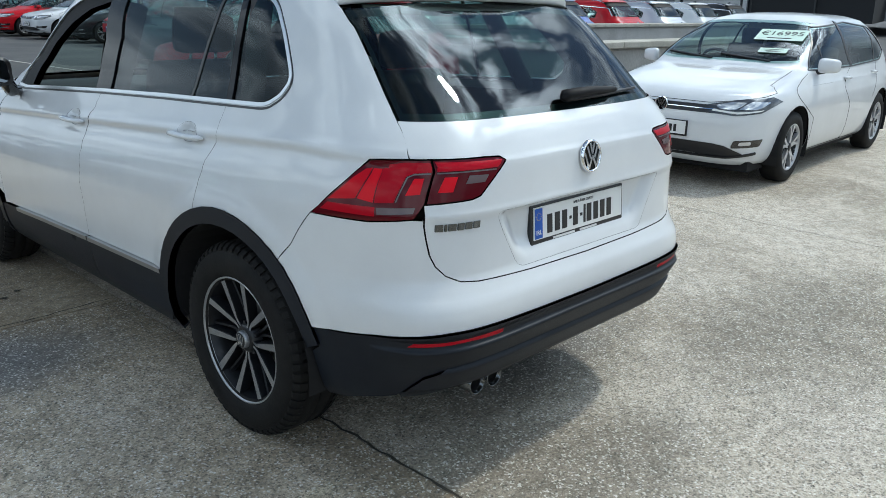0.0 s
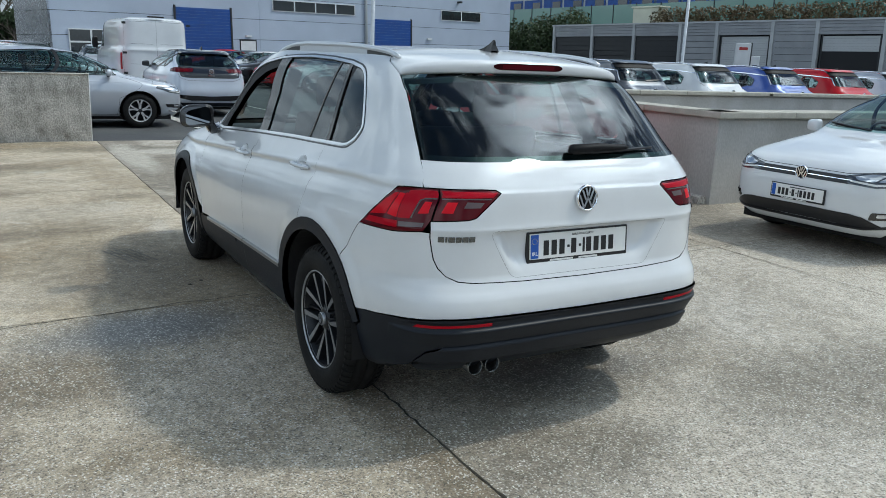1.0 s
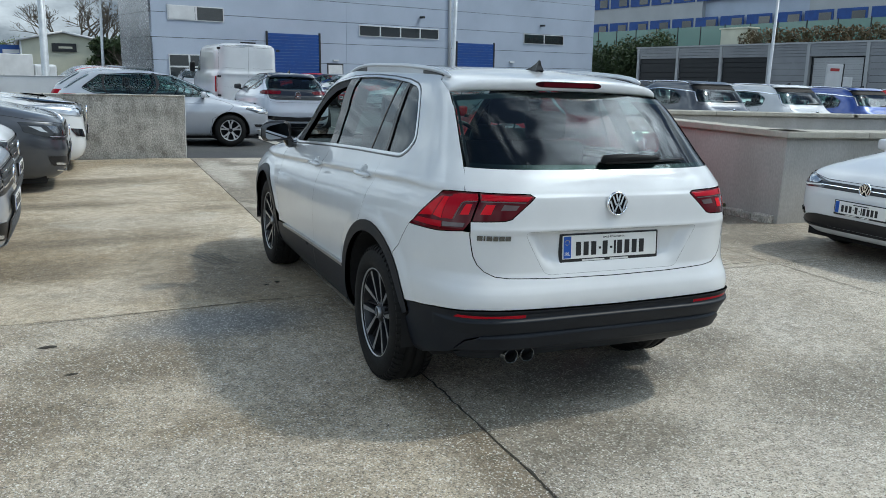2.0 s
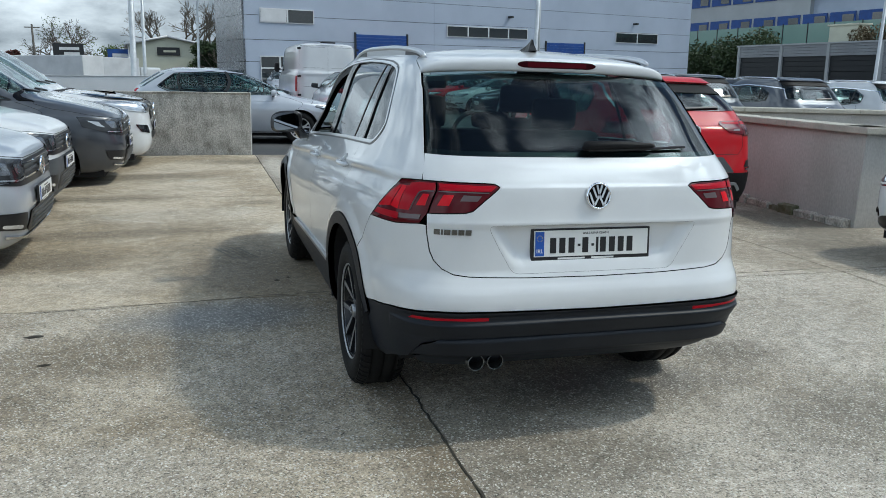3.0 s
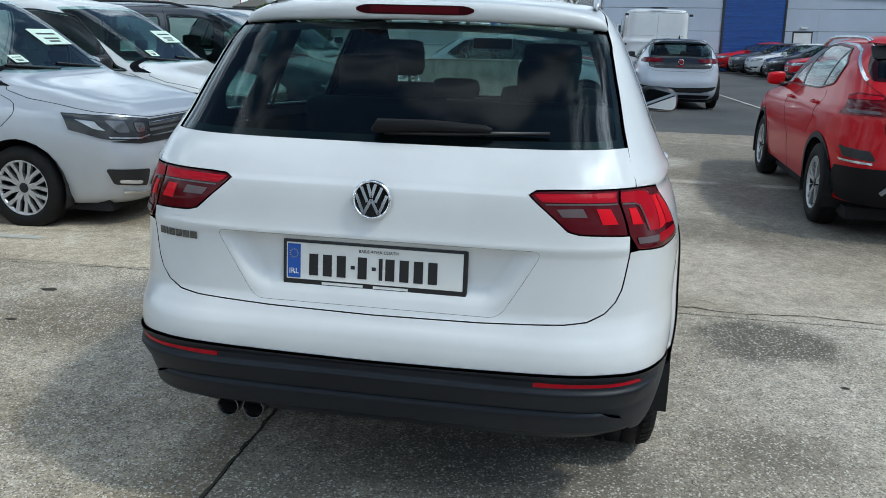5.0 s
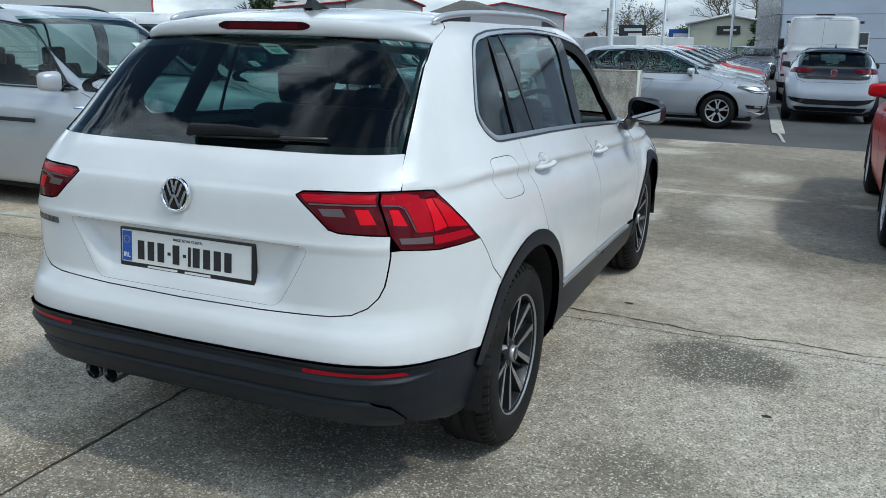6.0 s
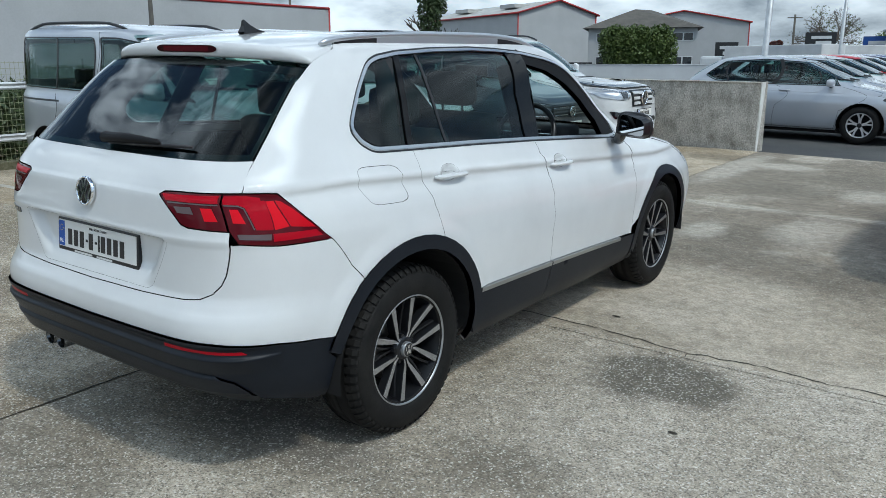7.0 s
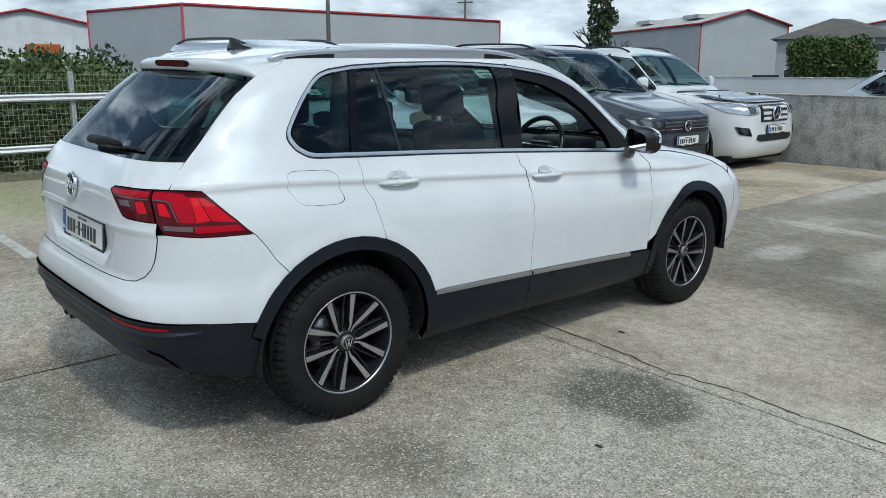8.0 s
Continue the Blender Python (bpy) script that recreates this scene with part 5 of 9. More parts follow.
        skin("lamp_element", sh, [(0.884, 0.956), (1.168, 0.953), (1.198, 0.930), (0.880, 0.930)], LAMP_RED, lo, **kw2)
        skin("lamp_strip", sh, [(0.768, 0.961), (0.878, 0.955), (0.874, 0.936), (0.772, 0.944)], LAMP_CLEAR, lo, "pale clear strip", mirror=mir, step=0.02, off=0.003, depth=0.003)
        strip("lamp_line", sh, [(0.746, 1.0545), (0.800, 1.0515), (0.817, 1.043), (0.828, 0.974)], 0.004, LAMP_CLEAR, lo, off=0.003, mirror=mir)
        skin("lamp_element", sh, [(0.470, 1.079), (0.728, 1.085), (0.728, 1.060), (0.492, 1.060)], LAMP_RED, li, **kw2)
        strip("lamp_line", sh, [(0.500, 1.054), (0.600, 1.056), (0.726, 1.055)], 0.004, LAMP_CLEAR, li, off=0.002, mirror=mir)
        skin("lamp_element", sh, [(0.650, 1.044), (0.696, 1.044), (0.708, 1.002), (0.656, 1.002)], LAMP_BRIGHT, li, **kw2)
        skin("reversing_lamp", sh, [(0.528, 1.042), (0.608, 1.045), (0.615, 1.022), (0.540, 1.022)], LAMP_CLEAR, li, "clear reversing lamp", **kw2)
        # windows and their trim
        qg = rounded(at((0.080, 1.186), (-0.088, 1.198), (-0.155, 1.234), (-0.182, 1.268), (-0.152, 1.325), (-0.090, 1.398), (-0.010, 1.473), (0.033, 1.501), (0.082, 1.514), (0.188, 1.528)), 0.02)
        skin("quarter_window", sh, qg, GLASS_DARK, car, "dark tinted quarter window", mirror=mir, step=0.04, off=-0.006, depth=0)
        rg = at((0.122, 1.184), (0.214, 1.530), (0.457, 1.543), (0.775, 1.548), (1.070, 1.541), (1.045, 1.136), (0.656, 1.158))
        skin("door_window", sh, rg, GLASS_DARK, rd, "dark tinted door window", mirror=mir, step=0.04, off=-0.006, depth=0)
        for w, line, mt in ((0.034, ((0.097, 1.180), (0.197, 1.534)), PILLAR_BLACK), (0.016, ((0.352, 1.172), (0.336, 1.546)), SATIN_BLACK), (0.062, ((1.046, 1.130), (1.078, 1.546)), PILLAR_BLACK), (0.082, ((1.112, 1.126), (1.146, 1.543)), PILLAR_BLACK)):
            strip("window_pillar", sh, at(line[0], ((line[0][0] + line[1][0]) / 2, (line[0][1] + line[1][1]) / 2), line[1]), w, mt, rd, off=-0.003 if w < 0.02 else 0.001, depth=0.01, mirror=mir)
        # frame of the open front window
        fo = rounded(at((1.12, 1.124), (1.15, 1.545), (1.20, 1.537), (1.413, 1.510), (1.532, 1.486), (1.652, 1.444), (1.779, 1.374), (1.909, 1.287), (2.04, 1.187), (2.088, 1.135), (2.096, 1.068), (1.60, 1.092)), 0.02)
        fi = rounded(at((1.155, 1.120), (1.165, 1.494), (1.266, 1.478), (1.415, 1.450), (1.587, 1.384), (1.761, 1.284), (1.893, 1.167), (1.915, 1.080), (1.60, 1.097)), 0.02)
        skin("window_frame", sh, fo, SEAL, fd, "black rubber window frame", holes=[fi], mirror=mir, step=0.04, off=-0.004, depth=0.03)
        strip("window_trim", sh, inset(dlo, 0.002), 0.013, WINDOW_TRIM, car, "bright metal window surround", off=0.004, mirror=mir, closed=True)
        strip("window_seal", sh, inset(dlo, -0.010), 0.008, SATIN_BLACK, car, off=0.001, mirror=mir, closed=True)
        # cladding: arches and sills
        for nm, cy, a0, a1 in (("rear_arch", 0.0, 163, -9), ("front_arch", 2.66, 189, -3)):
            ra = ARCH if cy == 0 else ARCH_F
            ring = arc(sh, cy, ra + 0.003, a0, a1, 22) + arc(sh, cy, ra - 0.054, a1 - 2, a0 + 1, 22)
            skin(nm, sh, ring, CLAD, car, "dark plastic wheel arch trim", mirror=mir, step=0.035, off=0.015, depth=0.030)
        sill = at((0.462, 0.515), (0.8, 0.506), (1.128, 0.4955), (1.128, 0.280), (0.8, 0.277), (0.492, 0.277), (0.486, 0.40))
        skin("door_cladding", sh, sill, CLAD, rd, "dark plastic door cladding", mirror=mir, step=0.04, gap=0.001, off=0.011, depth=0.02)
        sill2 = at((1.132, 0.4955), (1.6, 0.478), (2.205, 0.448), (2.203, 0.270), (1.6, 0.262), (1.132, 0.278))
        skin("door_cladding", sh, sill2, CLAD, fd, "dark plastic door cladding", mirror=mir, step=0.04, gap=0.001, off=0.011, depth=0.02)
        strip("sill_trim", sh, at((0.468, 0.508), (0.8, 0.499), (1.124, 0.489)), 0.019, TRIM_METAL, rd, "thin silver trim", off=0.016, mirror=mir)
        strip("sill_trim", sh, at((1.136, 0.4885), (1.6, 0.471), (1.99, 0.452)), 0.019, TRIM_METAL, fd, "thin silver trim", off=0.016, mirror=mir)
        # handles in shallow cups
        for dr, (yh, zh, cup) in zip((rd, fd), cups):
            skin("handle_cup", sh, cup, WHITE, dr, mirror=mir, step=0.010, off=hollow(yh, zh), depth=0)
            pts = []
            for t in np.linspace(0, 1, 12):
                y = yh - 0.115 + 0.225 * t
                p = sh.at(sh.side(y, zh), np.array(zh)) + np.array((0.003 + 0.022 * math.sin(math.pi * min(max(t, 0.02), 0.98)) ** 0.6, 0, 0.0))
                pts.append((p[0] * (-1 if mir else 1), p[1], zh - 0.004 * (t - 0.5)))
            tube("door_handle", pts, [0.006] + [0.0165] * 10 + [0.006], WHITE, dr, "white door handle", flat=0.62)
        # mirror
        sx = -1 if mir else 1
        bm = bmesh.new()
        bmesh.ops.create_icosphere(bm, subdivisions=3, radius=1.0)
        for v in bm.verts:
            c = v.co.copy()
            y = c.y * 0.085 if c.y > 0 else c.y * 0.030
            v.co = Vector((sx * (0.940 + 0.108 * math.copysign(abs(c.x) ** 0.62, c.x)), 1.955 + y, 1.140 + 0.074 * math.copysign(abs(c.z) ** 0.65, c.z) - 0.012 * c.x))
        mirror = part("door_mirror", bm, WHITE, car, "white door mirror with a black base", True)
        mirror.data.materials.append(SATIN_BLACK)
        for p in mirror.data.polygons:
            if p.center.y < 1.962 or p.center.z < 1.125:
                p.material_index = 1
        if mir:
            mirror.data.flip_normals()
        P = [(sx * (0.940 + 0.092 * x), 1.894 - 0.034 * x - 0.004 * z, 1.142 + 0.058 * z - 0.010 * x) for x, z in rounded([(-1, -1), (1, -0.85), (1.02, 0.75), (-0.75, 1)], 0.5)]
        solid("mirror_glass", P, [tuple(range(len(P)))[:: sx]], MIRROR, mirror, "mirror glass", smooth=False)
        P2 = rounded([(-1, -1), (1, -0.85), (1.02, 0.75), (-0.75, 1)], 0.5)
        vs = [(sx * (0.940 + 0.106 * x), 1.924, 1.142 + 0.072 * z - 0.010 * x) for x, z in P2] + [(sx * (0.940 + 0.092 * x), 1.892 - 0.034 * x - 0.004 * z, 1.142 + 0.058 * z - 0.010 * x) for x, z in P2]
        kk = len(P2)
        solid("mirror_rim", vs, [(i, (i + 1) % kk, kk + (i + 1) % kk, kk + i) for i in range(kk)], SATIN_BLACK, mirror, smooth=False)
        tube("mirror_stalk", [(sx * 0.805, 2.02, 1.045), (sx * 0.835, 1.985, 1.05), (sx * 0.862, 1.955, 1.09), (sx * 0.872, 1.95, 1.15)], [0.035, 0.034, 0.034, 0.028], GLOSS_BLACK, mirror, "black mirror stalk")
        # roof rail: a bar on a low skirt, dark behind its two ends
        top = curve((-0.18, 1.586), (-0.10, 1.604), (0.146, 1.622), (0.49, 1.632), (0.90, 1.633), (1.12, 1.626), (1.30, 1.605), (1.46, 1.566))
        base = lambda y: min(1.581 - 0.35 * max(0.0, y - 1.25) ** 2, float(top(y)) - 0.010)
        ys = np.linspace(-0.18, 1.46, 44)
        rail = tube("roof_rail", [(sx * 0.556, y, float(top(y)) - 0.012) for y in ys], [0.006] + [0.0115] * 42 + [0.006], RAIL, car, "silver roof rail", flat=1.15)
        for y0, y1, mt in ((-0.10, 0.145, SATIN_BLACK), (0.145, 1.063, RAIL), (1.063, 1.38, SATIN_BLACK)):
            v, f = [], []
            for y in np.linspace(y0, y1, 14):
                k = len(v)
                v += [(sx * 0.548, y, base(y) - 0.012), (sx * 0.548, y, float(top(y)) - 0.012), (sx * 0.563, y, float(top(y)) - 0.012), (sx * 0.563, y, base(y) - 0.012)]
                if k:
                    f += [(k - 4 + j, k - 4 + (j + 1) % 4, k + (j + 1) % 4, k + j) for j in range(4)]
            solid("rail_skirt", v, f + [(0, 3, 2, 1), (len(v) - 4, len(v) - 3, len(v) - 2, len(v) - 1)], mt, rail, smooth=False)
        # reflectors, sensors, jacking trims
        skin("reflector", sh, rr(sh, (0.458, 0.576), (0.60, 0.581), (0.735, 0.572), (0.750, 0.556), (0.60, 0.558), (0.458, 0.553)), LAMP_RED, lowers, "red bumper reflector", mirror=mir, step=0.03, off=0.0055, depth=0.006)
        for sx2, sz in ((0.285, 0.412), (0.68, 0.408)):
            p = sh.at(sh.end(sx2, sz), np.array(sz))
            n = sh.normal(sh.end(sx2, sz), np.array(sz))
            sgn = np.array((-1 if mir else 1, 1, 1))
            o = lathe("parking_sensor", [(0.0, 0.0), (0.0, 0.0085), (-0.003, 0.0095)], SATIN_BLACK, lowers, steps=14)
            o.matrix_basis = Matrix.Translation(p * sgn + n * sgn * 0.0005) @ Vector(n * sgn).to_track_quat("X", "Z").to_matrix().to_4x4()
        p, n = sh.at(sh.side(-0.430, 0.647), np.array(0.647)), sh.normal(sh.side(-0.430, 0.647), np.array(0.647))
        sgn = np.array((-1 if mir else 1, 1, 1))
        o = lathe("parking_sensor", [(0.0008, 0.0), (0.0008, 0.010), (0.0012, 0.0102), (0.0012, 0.0112), (-0.001, 0.0118)], WHITE, car, "white parking sensor", steps=20)
        o.matrix_basis = Matrix.Translation(p * sgn + n * sgn * 0.0008) @ Vector(n * sgn).to_track_quat("X", "Z").to_matrix().to_4x4()
        # wheels and wells
        for cy in (0.0, 2.66):
            wheel(car, Matrix.Translation((sx * 0.748, cy, HUB_Z)) @ (pose(0, 0, 0, 0, 0, 0) if not mir else pose(0, 0, 0, 0, 0, 180)), 0.61 if cy > 1 else 0.875)
            P, F = [], []
            for i in range(25):
                w = radians(-6 + 192 * i / 24)
                for x in (0.50, 0.868):
                    P.append((sx * x, cy + 0.436 * math.cos(w), HUB_Z + 0.436 * math.sin(w)))
            F = [(2 * i, 2 * i + 1, 2 * i + 3, 2 * i + 2) for i in range(24)] + [tuple(range(0, 50, 2))]
            solid("wheel_well", P, F, LINER, car, "black wheel arch liner", smooth=False)
        # added dark inner shell: blocks light through the body and darkens the gaps
        low_in = sd(sh, (-0.60, 0.30), (0.0, 0.25), (1.3, 0.25), (2.68, 0.25), (3.2, 0.35), (3.2, 0.80), (2.9, 0.93), (2.3, 1.03), (1.6, 1.07), (1.08, 1.095), (0.1, 1.14), (-0.5, 1.14), (-0.6, 0.95))
        skin("inner_side", sh, low_in, LINER, car, holes=[arc(sh, 0, 0.44, 0, 345, 23), arc(sh, 2.66, 0.44, 0, 345, 23)], mirror=mir, step=0.08, off=-0.030, depth=0)
    lin_r = rr(sh, (0, 0.33), (0.6, 0.33)) + sd(sh, (-0.58, 0.33), (-0.56, 0.95), (-0.58, 1.12)) + rr(sh, (0.62, 1.16), (0, 1.16))
    lin = lin_r + [(-u, z) for u, z in lin_r[1:-1]][::-1]
    # added dark sheet behind the rear panels, blocking light there too
    skin("inner_rear", full, lin, LINER, car, step=0.08, off=-0.060, depth=0)
    boxed("underbody", (-0.70, 0.70, -0.42, 3.20, 0.245, 0.30), LINER, car, "dark underbody", 0.02)
    # rear trim
    number_plate(car, Matrix.Translation((-0.006, -0.806, 0.845)) @ pose(0, 0, 0, -5), 0.508, 0.106, words=True)
    roundel(car, Matrix.Translation((-0.004, -0.831, 1.041)) @ pose(0, 0, 0, 0, 0, -90) @ pose(0, 0, 0, 0, -6, 0), 0.055)
    x = -0.665
    for w in (0.020, 0.006, 0.022, 0.020, 0.022, 0.022):
        p = [sh.at(np.array(float(sh.end(-(x + d), z))), np.array(z)) for d, z in ((0, 0.890), (w, 0.890), (w, 0.911), (0, 0.911))]
        v = [(-q[0], q[1] - 0.004, q[2]) for q in p] + [(-q[0], q[1] + 0.004, q[2]) for q in p]
        solid("model_name_bar", v, [(0, 1, 2, 3), (0, 4, 5, 1), (1, 5, 6, 2), (2, 6, 7, 3), (3, 7, 4, 0)], DARK_CHROME, car, smooth=False)
        x += w + 0.005
    # wiper
    def on(x, z, lift):
        a = abs(x)
        p = sh.at(sh.end(a, z), np.array(z)) + sh.normal(sh.end(a, z), np.array(z)) * lift
        return (math.copysign(p[0], x), p[1], p[2])
    wiper = tube("wiper", [on(-0.030, 1.206, 0.014), on(-0.015, 1.212, 0.026), on(0.13, 1.217, 0.026), on(0.28, 1.217, 0.022), on(0.30, 1.217, 0.018)], [0.012, 0.025, 0.021, 0.014, 0.006], SEAL, car, "black rear wiper", flat=0.8)
    tube("wiper_blade", [on(0.0, 1.206, 0.007), on(0.2, 1.210, 0.009), on(0.455, 1.219, 0.010)], [0.006, 0.007, 0.005], SATIN_BLACK, wiper)
    # shark-fin aerial
    P, F = [], []
    fin = [(0.045, 0.006, 1.622), (0.0, 0.030, 1.634), (-0.030, 0.052, 1.650), (-0.050, 0.064, 1.666), (-0.060, 0.070, 1.672), (-0.066, 0.066, 1.668), (-0.066, 0.060, 1.645), (-0.074, 0.052, 1.620)]
    for y, w, z in fin:
        P += [(x * (0.024 - 0.020 * min(1.0, (z - 1.615) / 0.045)), y, z) for x in (-1, 1)] + [(x * 0.017, y, 1.612) for x in (-1, 1)]
    for i in range(len(fin) - 1):
        k = 4 * i
        F += [(k, k + 1, k + 5, k + 4), (k + 2, k, k + 4, k + 6), (k + 1, k + 3, k + 7, k + 5)]
    solid("aerial", P, F, SATIN_BLACK, car, "black shark-fin aerial", smooth=False)
    # twin exhaust
    for x in (-0.474, -0.392):
        o = lathe("exhaust_tip", [(-0.10, 0.033), (0.0, 0.035), (0.002, 0.033), (0.0, 0.031), (-0.10, 0.029), (-0.10, 0.0)], DARK_CHROME, car, "dark chrome exhaust tip", 28)
        o.matrix_basis = Matrix.Translation((x, -0.788, 0.351)) @ pose(0, 0, 0, 0, 0, -90)
        # near-black bore set inside the tip
        lathe("tip_inside", [(-0.001, 0.0312), (-0.02, 0.0305), (-0.09, 0.028), (-0.09, 0.0)], PIPE_BLACK, o, steps=28)
    lathe("silencer", [(-0.28, 0.0), (-0.27, 0.085), (0.27, 0.085), (0.28, 0.0)], LINER, car, steps=20).matrix_basis = Matrix.Translation((-0.25, -0.50, 0.34))
    # cabin
    def seat(x, y, w):
        bm = bmesh.new()
        box(bm, x - w / 2, x + w / 2, y - 0.05, y + 0.48, 0.60, 0.76, 0.05)
        box(bm, x - w / 2, x + w / 2, -0.06, 0.07, 0.0, 0.56, 0.055, Matrix.Translation((0, y - 0.02, 0.70)) @ pose(0, 0, 0, 14))
        return bm
    for x in (-0.37, 0.37):
        s = part("front_seat", seat(x, 1.12, 0.48), SEAT, car, "dark cloth front seat", True)
        boxed("headrest", (x - 0.135, x + 0.135, -0.05, 0.05, -0.085, 0.085), SEAT, s, "dark headrest", 0.045, Matrix.Translation((0, 0.945, 1.362)) @ pose(0, 0, 0, 10), smooth=True)
        for dx in (-0.06, 0.06):
            tube("headrest_post", [(x + dx, 0.97, 1.20), (x + dx, 0.95, 1.30)], 0.007, SATIN_METAL, s)
    bm = bmesh.new()
    box(bm, -0.66, 0.66, 0.56, 1.02, 0.55, 0.72, 0.05)
    box(bm, -0.66, 0.66, -0.06, 0.06, 0.0, 0.52, 0.05, Matrix.Translation((0, 0.60, 0.70)) @ pose(0, 0, 0, 14))
    bench = part("rear_bench", bm, SEAT, car, "dark cloth rear bench", True)
    for x, w, z1 in ((-0.38, 0.125, 1.385), (0.0, 0.10, 1.30), (0.38, 0.125, 1.385)):
        boxed("headrest", (x - w, x + w, 0.425, 0.53, 1.215, z1), SEAT, bench, "dark headrest", 0.04, smooth=True)
    bm = bmesh.new()
    box(bm, -0.72, 0.72, 1.90, 2.42, 0.62, 1.055, 0.07)
    box(bm, 0.18, 0.56, 1.84, 2.05, 0.98, 1.115, 0.04)
    box(bm, -0.15, 0.15, 1.83, 1.96, 0.80, 1.085, 0.03)
    box(bm, -0.13, 0.13, 1.2, 2.0, 0.45, 0.74, 0.05)
    dash = part("dashboard", bm, SEAT, car, "dark dashboard", True)
    boxed("centre_screen", (-0.11, 0.11, 1.822, 1.835, 0.93, 1.06), GLOSS_BLACK, dash, "black glass screen", 0.004)
    for x, z in ((-0.30, 0.99), (-0.60, 0.99), (-0.08, 0.90), (0.08, 0.90)):
        boxed("air_vent", (x - 0.055, x + 0.055, 1.885 if abs(x) > 0.2 else 1.822, 1.90, z - 0.022, z + 0.022), SATIN_METAL, dash, "silver-edged air vent", 0.006)
    ring = [(0.37 + 0.185 * math.cos(w), 1.70 + 0.075 * math.sin(w), 1.065 + 0.170 * math.sin(w)) for w in np.linspace(0, 2 * math.pi, 36, endpoint=False)]
    sw = tube("steering_wheel", ring, 0.016, SATIN_BLACK, car, "black steering wheel", closed=True)
    boxed("wheel_boss", (0.29, 0.45, 1.715, 1.765, 1.01, 1.10), SATIN_BLACK, sw, bevel=0.02)
    boxed("wheel_spoke", (0.19, 0.55, 1.702, 1.722, 1.05, 1.08), SATIN_METAL, sw, bevel=0.006)
    boxed("wheel_spoke", (0.35, 0.39, 1.640, 1.720, 0.92, 1.03), SATIN_METAL, sw, bevel=0.006)
    boxed("cabin_floor", (-0.75, 0.75, -0.55, 2.4, 0.42, 0.50), LINER, car)
    boxed("parcel_shelf", (-0.60, 0.60, -0.50, 0.02, 1.00, 1.02), SEAT, car, "dark load cover", 0.005)
    boxed("inside_mirror", (-0.11, 0.11, 1.66, 1.69, 1.40, 1.46), SATIN_BLACK, car, bevel=0.012)
    for sx in (-1, 1):
        tube("inner_pillar", [(sx * 0.715, 1.10, 1.06), (sx * 0.560, 1.13, 1.47)], 0.038, SEAT, car)
        tube("inner_pillar", [(sx * 0.735, 0.03, 1.14), (sx * 0.585, 0.16, 1.51)], 0.04, SEAT, car)
    P = [(x, y, 1.555 - 0.04 * abs(x) ** 2) for y in (-0.25, 0.5, 1.45) for x in (-0.56, -0.3, 0.0, 0.3, 0.56)]
    solid("headlining", P, [(j * 5 + i, j * 5 + i + 1, j * 5 + i + 6, j * 5 + i + 5) for j in range(2) for i in range(4)], material("grey headlining", (0.30, 0.30, 0.29), 0.9), car, "pale grey headlining")
    return car


hero_car()


# ---- the other parked cars ----
def plain_shell(L, W, H, belt, z_hood, y_cowl, z_cowl, y_wt, y_rt, y_rb, z_rb, n=6.0, nose=0.10, tail=0.03, shear=0.03, roof_w=0.68):
    b, f = -L / 2, L / 2
    rear = [(0.16, b + 0.28), (0.26, b + 0.09), (0.40, b + 0.015), (0.55, b), (0.72, b + 0.02), (z_rb - 0.12, b + tail + 0.02), (z_rb - 0.02, min(y_rb - 0.03, y_rb)), (z_rb + 0.03, y_rb + 0.02),
            (H - 0.11, y_rt), (H - 0.06, y_rt + 0.10), (H - 0.025, y_rt + 0.35), (H, 0.0)]
    front = [(0.16, f - 0.22), (0.26, f - 0.06), (0.42, f - 0.005), (0.55, f), (0.66, f - 0.015), (z_hood - 0.08, f - nose * 0.45), (z_hood, f - nose - 0.05), (z_hood + 0.5 * (z_cowl - z_hood), y_cowl + 0.55 * (f - nose - y_cowl)),
             (z_cowl, y_cowl + 0.06), (z_cowl + 0.06, y_cowl - 0.04), (H - 0.12, y_wt), (H - 0.06, y_wt - 0.16), (H - 0.025, y_wt - 0.45), (H, 0.05)]
    wide = [(0.16, 0.82 * W), (0.26, 0.94 * W), (0.45, 0.985 * W), (0.68, W), (belt - 0.16, 0.985 * W), (belt - 0.09, 0.968 * W), (belt - 0.05, 0.945 * W), (belt, 0.925 * W),
            ((belt + H) / 2, (0.925 + roof_w) / 2 * W + 0.02), (H - 0.12, (roof_w + 0.03) * W), (H - 0.06, (roof_w - 0.05) * W), (H - 0.025, (roof_w - 0.18) * W), (H, 0.05)]
    fix = lambda c: sorted({round(z, 4): v for z, v in c}.items())
    sh = Shell(fix(rear), fix(front), fix(wide), n=((0.1, n + 0.6), (belt, n), (H, n)), shear=shear)
    sh.bonnet = (z_hood - 0.09, z_cowl - 0.006)
    return sh


